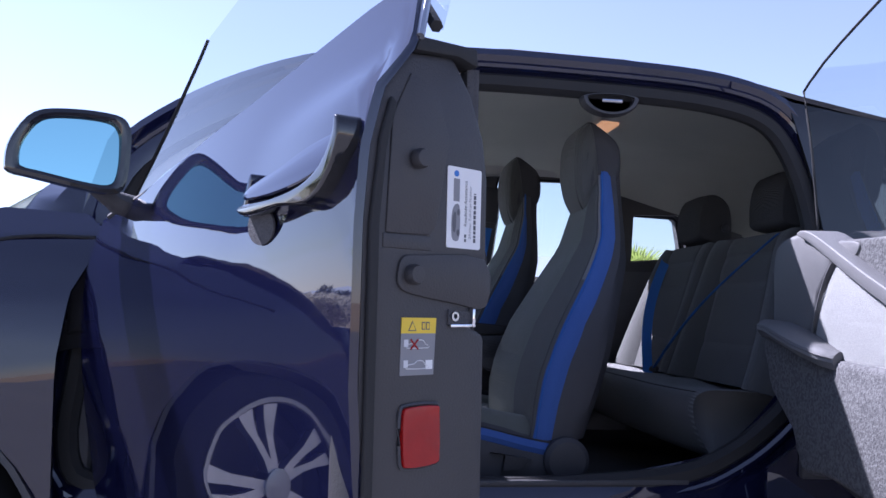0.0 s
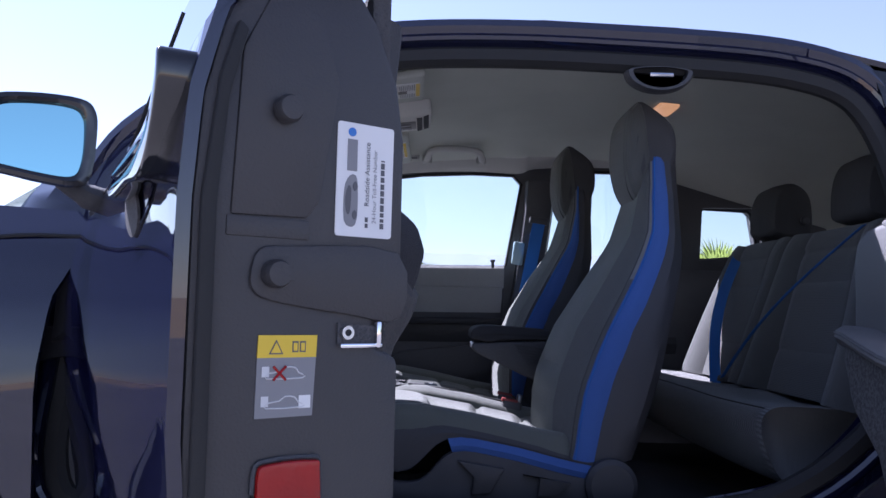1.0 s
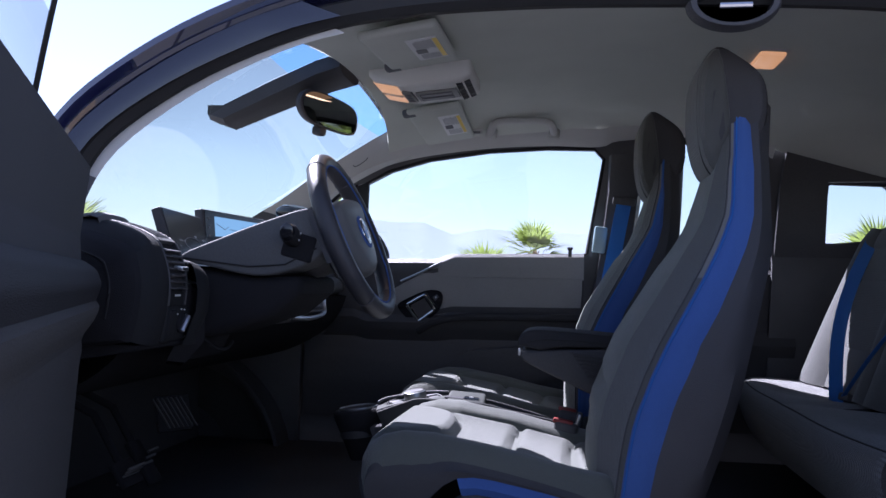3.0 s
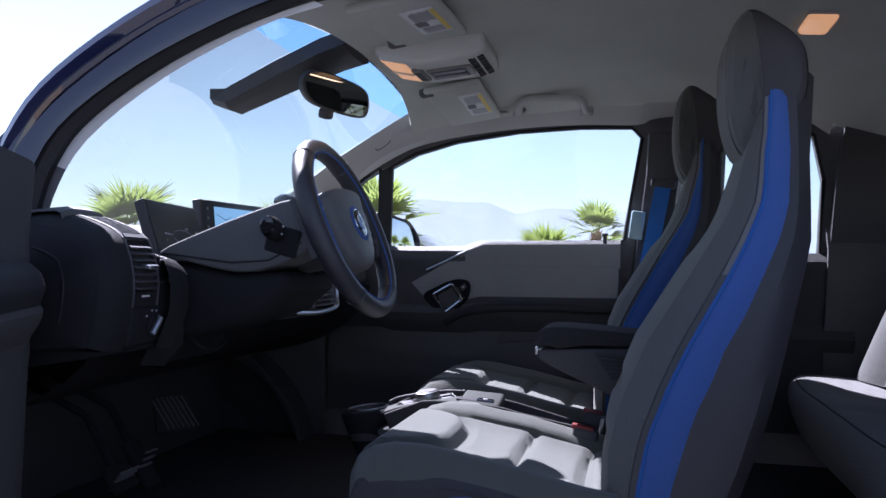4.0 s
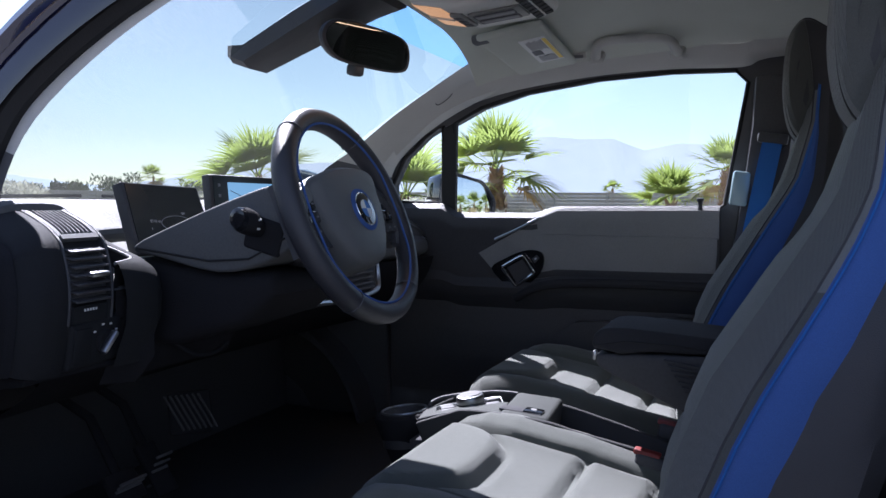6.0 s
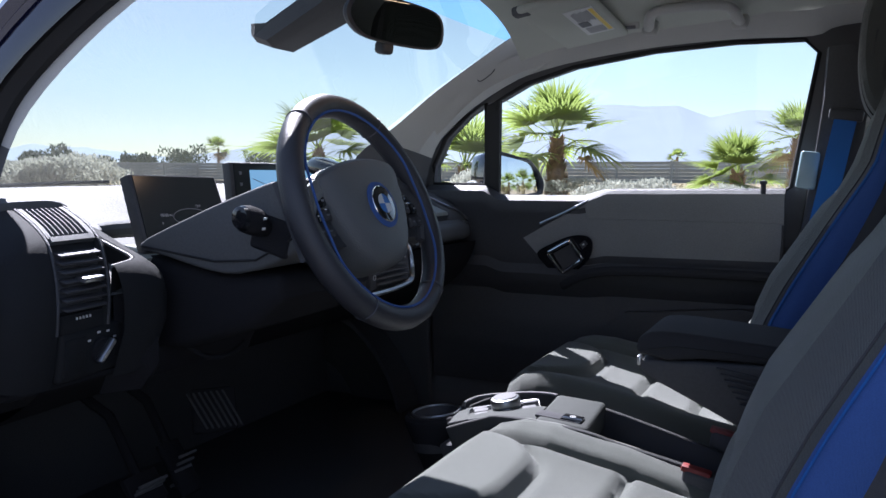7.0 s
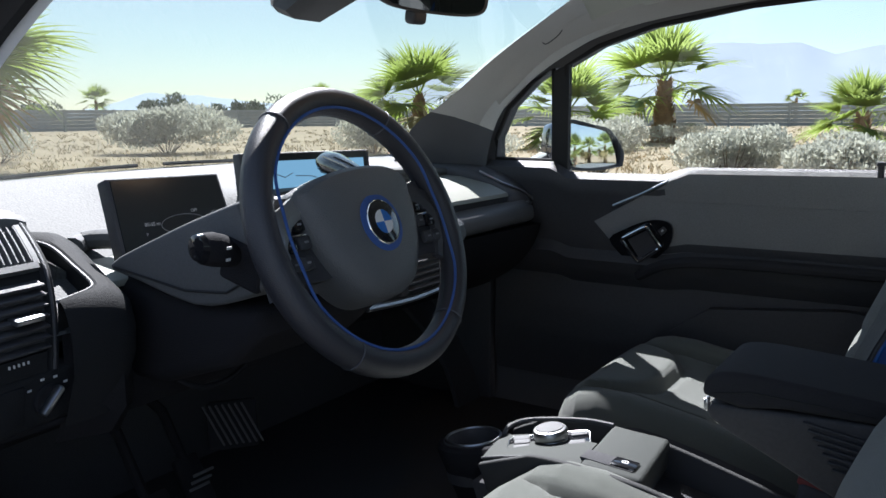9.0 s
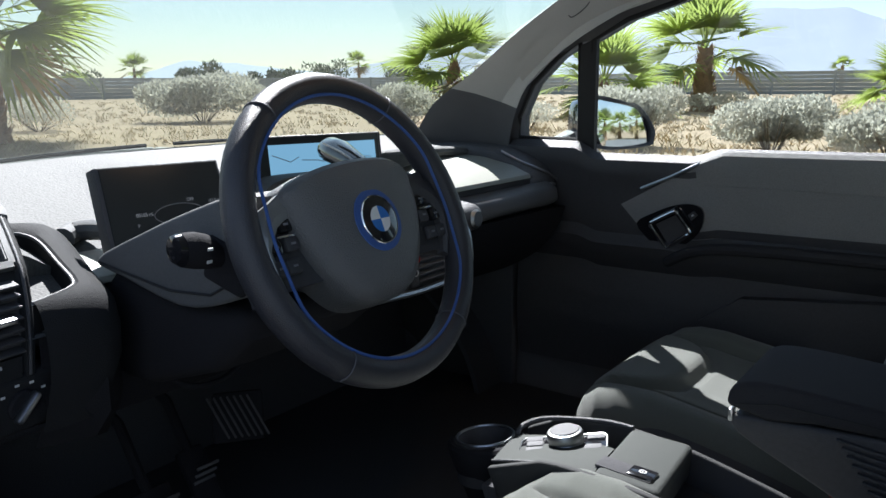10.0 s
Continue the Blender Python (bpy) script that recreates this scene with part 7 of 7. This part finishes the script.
# ---- passenger wing mirror ----
far_prof = smooth_path([(-0.080, -0.045), (-0.076, 0.055), (-0.053, 0.073), (-0.027, 0.074), (0.044, 0.058), (0.092, 0.045), (0.139, -0.012), (0.140, -0.049), (0.125, -0.061), (0.028, -0.068), (-0.037, -0.062)], 4, True)
far_pane = smooth_path([(-0.051, 0.062), (-0.012, 0.060), (0.073, 0.042), (0.093, 0.026), (0.112, -0.019), (0.117, -0.051), (0.095, -0.057), (-0.010, -0.060), (-0.028, -0.050), (-0.042, -0.015)], 4, True)
pm = part("far_wing_mirror", loft([[(dx, 0.03 + sh + (p.x - 0.03) * k, p.y * k) for p in far_prof] for dx, k, sh in ((-0.13, 0.30, -0.02), (-0.12, 0.55, -0.015), (-0.08, 0.85, -0.01), (-0.03, 0.97, 0), (0.0, 1.0, 0), (0.012, 0.985, 0), (0.012, 0.93, 0), (0.002, 0.90, 0))]), M_PAINT, car, "navy wing mirror beyond the passenger window")
pm.matrix_basis = Matrix.Translation((-0.775, 0.985, 1.108)) @ pose(0, 0, 0, 0, 0, -32)
part("mirror_surround", loft([[(dx, 0.03 + (p.x - 0.03) * k, p.y * k) for p in far_prof] for dx, k in ((0.0, 1.012), (0.013, 1.0), (0.015, 0.95), (0.013, 0.88), (0.004, 0.84))], cap=False), M_BLACK, pm, "black mirror surround")
part("mirror_glass", loft([[(0.0115 - 0.05 * p.y * k - ((p.x - 0.03) ** 2 + p.y ** 2) * k * k / 2.6, 0.03 + (p.x - 0.03) * k, p.y * k) for p in far_pane] for k in (1.0, 0.85, 0.7, 0.55, 0.4, 0.25, 0.1, 0.02)]), M_MIRROR, pm, "silvered mirror glass")
part("mirror_arm", tube([(-0.04, -0.09, -0.03), (-0.03, -0.16, -0.055), (-0.03, -0.26, -0.06)], 0.024, 10, flat=0.7), M_BLACK, pm)

# ---- outside ----
M_SOIL = material("desert_soil", (0.38, 0.285, 0.18), rough=1.0, bump=1.0, bump_scale=8, grain=0.5, grain_scale=3.0, stain=0.6, stain_scale=0.25, colour2=(0.28, 0.21, 0.125))
M_ASPHALT = material("asphalt", (0.19, 0.186, 0.18), rough=0.9, bump=0.8, bump_scale=120, grain=0.5, grain_scale=90, stain=0.4, stain_scale=0.6)
M_KERB = material("pale_kerb_concrete", (0.5, 0.49, 0.46), rough=0.9, grain=0.4, grain_scale=40, stain=0.4, stain_scale=2)
M_FENCE = material("weathered_fence", (0.40, 0.42, 0.41), rough=0.8, grain=0.4, grain_scale=12, stain=0.4, stain_scale=1.5, rand=0.35)
# air haze over both ranges is put in as pale blue emission
M_MOUNT = material("haze_glow_mountain", (0.11, 0.115, 0.13), rough=1.0, stain=0.7, stain_scale=0.012, colour2=(0.06, 0.07, 0.09), emit=(0.265, 0.285, 0.335), emit_strength=1.0)
M_MOUNT2 = material("haze_glow_far_hill", (0.11, 0.12, 0.13), rough=1.0, stain=0.6, stain_scale=0.012, colour2=(0.08, 0.09, 0.10), emit=(0.32, 0.36, 0.425), emit_strength=1.0)
def leafy(name, colour, colour2, glow):
    """Leaf that lets light through."""
    m = material(name, colour, rough=0.7, spec=0.2, stain=0.7, stain_scale=2.0, colour2=colour2, rand=0.25)
    n, l = m.node_tree.nodes, m.node_tree.links
    tl, mx = n.new("ShaderNodeBsdfTranslucent"), n.new("ShaderNodeMixShader")
    tl.inputs["Color"].default_value = (*glow, 1)
    mx.inputs[0].default_value = 0.55
    l.new(n["Principled BSDF"].outputs[0], mx.inputs[1])
    l.new(tl.outputs[0], mx.inputs[2])
    l.new(mx.outputs[0], n["Material Output"].inputs["Surface"])
    return m
M_FROND = leafy("palm_frond", (0.17, 0.22, 0.06), (0.29, 0.31, 0.11), (0.38, 0.46, 0.12))
M_DEAD = material("dead_frond", (0.34, 0.26, 0.12), rough=0.9, stain=0.5, stain_scale=3.0)
M_TRUNK = material("palm_trunk", (0.34, 0.225, 0.14), rough=1.0, bump=1.0, bump_scale=30, grain=0.6, grain_scale=20, stain=0.4)
M_BUSH = leafy("grey_bush_leaf", (0.50, 0.49, 0.44), (0.39, 0.38, 0.31), (0.52, 0.50, 0.42))
M_TREE = material("far_tree_leaf", (0.17, 0.20, 0.12), rough=0.9, stain=0.5, stain_scale=1.0)
M_GRASS = material("dry_grass", (0.55, 0.45, 0.29), rough=0.9, stain=0.5, stain_scale=0.6, colour2=(0.43, 0.34, 0.19))
M_TWIG = material("bush_twig", (0.16, 0.12, 0.08), rough=1.0, stain=0.4)


def raw(name, verts, faces, mat, parent=None, label=""):
    me = bpy.data.meshes.new(name)
    me.from_pydata([tuple(v) for v in verts], [], faces)
    me.materials.append(mat)
    me.update()
    ob = new(name, me)
    if parent:
        ob.parent = parent
    if label:
        ob["label"] = label
    return ob


ground = part("ground", sheet(lambda u, v: (-2500 + 5000 * u, -2500 + 5000 * v, -0.02), 2, 2), M_SOIL, None)
tagged(ground, "dry sandy desert ground with sparse dead grass", "ground", kind="structure")
pav = part("pavement", rbox((40, 26, 0.03), pose(7, -5.0, -0.015), 0), M_ASPHALT, None)
tagged(pav, "dark asphalt parking surface", "pavement", kind="structure")
kerb = part("kerb", rbox((40, 0.15, 0.14), pose(7, 8.07, 0.04), 0.02), M_KERB, None)
tagged(kerb, "pale concrete kerb along the asphalt", "kerb", kind="structure")
kerb2 = part("kerb", rbox((0.15, 26, 0.14), pose(-13.07, -5.0, 0.04), 0.02), M_KERB, None)
tagged(kerb2, "pale concrete kerb along the asphalt", "kerb", kind="structure")

# fence: two runs of planks between posts
rng = random.Random(7)
fence = thing("fence", "long grey plank fence across the desert", "fence")
def fence_run(p0, p1):
    p0, p1 = Vector((*p0, 0)), Vector((*p1, 0))
    n = int((p1 - p0).length / 4.9)
    ang = math.degrees(math.atan2((p1 - p0).y, (p1 - p0).x))
    plank = None
    for i in range(n + 1):
        p = p0.lerp(p1, i / n)
        po = part("post", rbox((0.22, 0.22, 2.1), None, 0.02, 1), M_FENCE, fence) if i == 0 else new("post", post_me)
        post_me = po.data
        po.parent = fence
        po.matrix_basis = Matrix.Translation((p.x, p.y, 1.03)) @ pose(0, 0, 0, 0, 0, ang)
        if i < n:
            q = p0.lerp(p1, (i + 0.5) / n)
            for k in range(6):
                if plank is None:
                    pl = part("plank", rbox(((p1 - p0).length / n - 0.15, 0.06, 0.315), None, 0.01, 1), M_FENCE, fence)
                    plank = pl.data
                else:
                    pl = new("plank", plank)
                    pl.parent = fence
                pl.matrix_basis = Matrix.Translation((q.x, q.y, 0.20 + 0.335 * k)) @ pose(0, rng.uniform(-0.015, 0.015), 0, 0, 0, ang) @ pose(0, 0, 0, -8, 0, 0)
fence_run((32, 76), (-70, 74))
fence_run((-70, 74), (-76, -12))


def frond(rnd, size, droop):
    """A fan leaf: a stalk along x and narrow blades spread from its end."""
    v, f = [], []
    st = size * 0.62
    def quad(a, b, c, d):
        i = len(v)
        v.extend((a, b, c, d))
        f.append((i, i + 1, i + 2, i + 3))
    def bend(r):
        return -droop * (r / size) ** 2 * size
    for k in range(4):
        r0, r1 = st * k / 4, st * (k + 1) / 4
        quad((r0, -0.02 * size, bend(r0)), (r1, -0.014 * size, bend(r1)), (r1, 0.014 * size, bend(r1)), (r0, 0.02 * size, bend(r0)))
    n = 26
    for k in range(n):
        a = radians(-88 + 176 * k / (n - 1) + rnd.uniform(-3, 3))
        ln = size * (0.95 - 0.25 * abs(a) / 2.0) * rnd.uniform(0.85, 1.08)
        ca, sa = math.cos(a), math.sin(a)
        fold = 0.18 * abs(math.sin(a))
        pts = []
        for j in range(5):
            r = ln * j / 4
            x, y = st + r * ca, r * sa
            hang = -0.5 * droop * (r / size) ** 2 * size - (0.16 + 0.40 * rnd.random()) * max(0, j - 2) ** 1.5 * ln * 0.12
            pts.append(Vector((x, y, bend(st) + hang + fold * r - droop * r * ca * 0.9)))
        side = Vector((-sa, ca, 0))
        for j in range(4):
            w0, w1 = (0.022, 0.070, 0.066, 0.030, 0.003)[j] * size, (0.022, 0.070, 0.066, 0.030, 0.003)[j + 1] * size
            quad(pts[j] - side * w0 * 0.5, pts[j + 1] - side * w1 * 0.5, pts[j + 1] + side * w1 * 0.5, pts[j] + side * w0 * 0.5)
    return v, f


def palm(x, y, trunk_h, size, seed, name="palm_tree", trunk_r=0.30, n=22, group="palms beside the car", label="green fan palm with a rough brown trunk"):
    rnd = random.Random(seed)
    t = thing(name, label, "palm tree", group)
    t.matrix_basis = pose(x, y, -0.02, 0, 0, rnd.uniform(0, 360))
    rings = []
    m = 14
    for k in range(m + 1):
        h = trunk_h * k / m
        r = trunk_r * (1.25 - 0.75 * (k / m) ** 0.7) * (1.0 + 0.10 * (k % 2))
        rings.append([(r * math.cos(a) * rnd.uniform(0.88, 1.12), r * math.sin(a) * rnd.uniform(0.88, 1.12), h) for a in (2 * math.pi * i / 12 for i in range(12))])
    part("trunk", loft(rings), M_TRUNK, t)
    # old leaf bases stand off the trunk
    v, f = [], []
    for k in range(int(44 * trunk_h)):
        h = trunk_h * rnd.uniform(0.05, 1.0)
        a = rnd.uniform(0, 2 * math.pi)
        r = trunk_r * (1.25 - 0.75 * (h / trunk_h) ** 0.7) * 1.02
        c, s = math.cos(a), math.sin(a)
        i = len(v)
        o, w, up = 0.13 * trunk_r / 0.3, 0.10 * trunk_r / 0.3, 0.24 * trunk_r / 0.3
        v += [(r * c - s * w, r * s + c * w, h), (r * c + s * w, r * s - c * w, h), ((r + o) * c, (r + o) * s, h + up)]
        f.append((i, i + 1, i + 2))
    raw("leaf_bases", v, f, M_TRUNK, t, "dry leaf bases")
    for k in range(n):
        up = 84 - 116 * (k / (n - 1)) ** 1.15
        yaw = k * 137.5 + rnd.uniform(-15, 15)
        sz = size * rnd.uniform(0.85, 1.1)
        fv, ff = frond(rnd, sz * (0.94 - 0.26 * max(0.0, math.sin(radians(up)))), 0.03 + 0.24 * (k / n) ** 1.5)
        mm = Matrix.Translation((0, 0, trunk_h - 0.05)) @ Euler((radians(rnd.uniform(-25, 25)), radians(-up), radians(yaw)), "XYZ").to_matrix().to_4x4()
        ob = raw("frond", [mm @ Vector(q) for q in fv], ff, M_FROND if k < n - 2 else M_DEAD, t)
    return t


def at(dx, dy, d):
    k = math.hypot(dx, dy)
    return 0.14 + dx / k * d, -1.03 + dy / k * d


palm(*at(-0.314, 0.949, 36.0), 2.6, 2.65, 11, trunk_r=0.42)
palm(*at(-0.420, 0.908, 30.0), 1.25, 2.2, 12, trunk_r=0.34)
palm(*at(-0.575, 0.818, 38.0), 2.15, 2.6, 13, trunk_r=0.36)
palm(*at(-0.905, 0.426, 21.0), 2.75, 2.3, 14, trunk_r=0.30, n=34)
palm(*at(-0.108, 0.994, 25.0), 1.10, 1.35, 15, trunk_r=0.26)
palm(*at(-0.045, 0.999, 36.0), 2.5, 1.55, 16, trunk_r=0.34)
palm(*at(0.345, 0.94, 26.0), 1.7, 1.7, 17, trunk_r=0.28)
for k, (x, y) in enumerate(((15.0, 15.0), (20.0, 17.5), (26.0, 19.0), (19.0, 12.5), (27.0, -6.5), (29.0, -3.0), (26.0, -0.4), (30.0, 2.2), (27.0, 5.0), (28.0, 8.0))):
    palm(x, y, 2.3, 2.0, 30 + k, trunk_r=0.3, n=20, group="palms behind the car")
for dx, dy, d, h, k in ((-0.832, 0.554, 105, 3.3, 41), (-0.665, 0.747, 120, 4.3, 42), (-0.87, 0.50, 110, 1.9, 43), (-0.175, 0.985, 95, 2.7, 44)):
    palm(*at(dx, dy, d), h, 2.0 if k < 43 else 1.3, k, trunk_r=0.22, n=16, group="far palms", label="small far palm beyond the fence")


def bush(x, y, r, h, seed, name="desert_bush", label="pale grey-leaved desert bush", mat=None, leaves=3600, leaf=0.045, group="grey desert bushes", flat=1.0, category="bush"):
    rnd = np.random.RandomState(seed)
    t = thing(name, label, category, group)
    t.matrix_basis = pose(x, y, -0.02)
    lump = [(rnd.uniform(-0.55, 0.55) * r, rnd.uniform(-0.55, 0.55) * r, rnd.uniform(0.45, 0.75) * h, rnd.uniform(0.35, 0.55)) for _ in range(9)]
    v, f = [], []
    for k in range(leaves):
        lx, ly, lz, lr = lump[rnd.randint(9)]
        d = rnd.normal(size=3)
        d /= np.linalg.norm(d) + 1e-9
        q = rnd.uniform(0.55, 1.05) ** 0.5
        c = np.array([lx + d[0] * lr * r * q, ly + d[1] * lr * r * q, max(0.02, lz + d[2] * lr * h * 0.75 * q)])
        a = rnd.normal(size=3)
        a[2] = abs(a[2]) + 0.8
        a /= np.linalg.norm(a)
        b = np.cross(a, rnd.normal(size=3))
        b /= np.linalg.norm(b) + 1e-9
        s = leaf * rnd.uniform(0.6, 1.5)
        i = len(v)
        v += [c - b * s * 0.30, c + a * s * 0.6 - b * s * 0.1, c + a * s * 1.2, c + a * s * 0.5 + b * s * 0.38]
        f.append((i, i + 1, i + 2, i + 3))
    raw("foliage", v, f, mat or M_BUSH, t, "many small pale leaves" if mat is None else "")
    tv, tf = [], []
    for k in range(40):
        a = rnd.uniform(0, 2 * np.pi)
        e = np.array([math.cos(a) * r * 0.6, math.sin(a) * r * 0.6, h * rnd.uniform(0.4, 0.85)])
        o = np.array([math.cos(a), math.sin(a), 0]) * r * 0.1
        w = np.array([-math.sin(a), math.cos(a), 0]) * 0.012
        i = len(tv)
        tv += [o - w, o + w, e + w * 0.4, e - w * 0.4]
        tf.append((i, i + 1, i + 2, i + 3))
    raw("stems", tv, tf, M_TWIG, t)
    return t


bush(*at(-0.241, 0.971, 15.0), 1.10, 1.02, 1, leaves=13000, leaf=0.062)
bush(*at(-0.385, 0.922, 16.5), 1.35, 1.18, 2, leaves=13000, leaf=0.062)
bush(*at(-0.12, 0.992, 14.0), 1.0, 0.82, 3, leaves=10000, leaf=0.062)
bush(*at(-0.79, 0.612, 30.0), 2.3, 1.5, 4, leaves=12000, leaf=0.11)
bush(*at(-0.62, 0.785, 27.0), 1.5, 1.25, 5, leaves=7000, leaf=0.075)
bush(*at(-0.885, 0.466, 26.0), 1.5, 0.95, 6, leaves=3600, leaf=0.06)
bush(*at(-0.50, 0.866, 22.0), 1.0, 0.8, 7, leaves=2500, leaf=0.05)
bush(*at(-0.02, 0.999, 17.0), 1.1, 0.9, 8, leaves=3000)
bush(*at(-0.30, 0.954, 34.0), 1.3, 0.8, 9, leaves=2000, leaf=0.07)
for k, (dx, dy, d, r, h) in enumerate(((-0.796, 0.606, 130, 2.2, 3.6), (-0.78, 0.626, 128, 2.6, 4.2), (-0.697, 0.717, 140, 4.5, 4.8), (-0.626, 0.78, 135, 4.2, 4.5), (-0.751, 0.66, 150, 2.0, 3.4), (-0.86, 0.511, 125, 3.5, 3.2), (-0.80, 0.60, 150, 1.6, 3.8), (-0.72, 0.69, 160, 2.2, 4.0), (-0.735, 0.68, 150, 1.8, 3.6))):
    bush(*at(dx, dy, d), r, h, 60 + k, "far_tree", "dark green tree far beyond the fence", M_TREE, 900, 0.5, "far trees", category="tree")

# dry grass in tufts
gr = np.random.RandomState(5)
gv, gf = [], []
for k in range(5200):
    d = 10.0 + 62.0 * gr.rand() ** 1.6
    a = radians(gr.uniform(55, 190))
    x, y = d * math.cos(a), d * math.sin(a)
    if y < 8.6 and x > -13.6:
        continue
    for j in range(7):
        b = gr.uniform(0, 2 * np.pi)
        ln, w, lean = gr.uniform(0.05, 0.15), 0.010 + 0.0005 * d, gr.uniform(0.05, 0.22)
        ox, oy = x + gr.normal() * 0.12, y + gr.normal() * 0.12
        i = len(gv)
        gv += [(ox - w, oy, -0.03), (ox + w, oy, -0.03), (ox + math.cos(b) * lean, oy + math.sin(b) * lean, ln)]
        gf.append((i, i + 1, i + 2))
grass = raw("dry_grass", gv, gf, M_GRASS)
tagged(grass, "tufts of dry yellow desert grass", "grass", kind="stuff")


def ridge(name, heights, dist, base, mat, label, seed):
    """A far range: a ribbed slope rising to an uneven crest; heights are (direction angle, slope of the sight line)."""
    rings = []
    n = 160
    a0, a1 = heights[0][0], heights[-1][0]
    for k in range(n + 1):
        a = a0 + (a1 - a0) * k / n
        h = interp(heights, a) * dist + dist * 0.0022 * (noise.noise(Vector((k * 0.23, seed, 0))) + 0.5 * noise.noise(Vector((k * 0.9, seed, 3))))
        ca, sa = math.cos(radians(a)), math.sin(radians(a))
        col = []
        for j in range(7):
            q = j / 6
            rr = dist * (0.86 + 0.14 * q) + dist * 0.003 * noise.noise(Vector((k * 0.35, j * 0.8, seed + 7)))
            col.append((rr * ca, rr * sa, base + (h - base) * q ** 1.15))
        rings.append(col)
    ob = part(name, loft(rings, closed=False), mat, None)
    return tagged(ob, label, "mountains", kind="structure")


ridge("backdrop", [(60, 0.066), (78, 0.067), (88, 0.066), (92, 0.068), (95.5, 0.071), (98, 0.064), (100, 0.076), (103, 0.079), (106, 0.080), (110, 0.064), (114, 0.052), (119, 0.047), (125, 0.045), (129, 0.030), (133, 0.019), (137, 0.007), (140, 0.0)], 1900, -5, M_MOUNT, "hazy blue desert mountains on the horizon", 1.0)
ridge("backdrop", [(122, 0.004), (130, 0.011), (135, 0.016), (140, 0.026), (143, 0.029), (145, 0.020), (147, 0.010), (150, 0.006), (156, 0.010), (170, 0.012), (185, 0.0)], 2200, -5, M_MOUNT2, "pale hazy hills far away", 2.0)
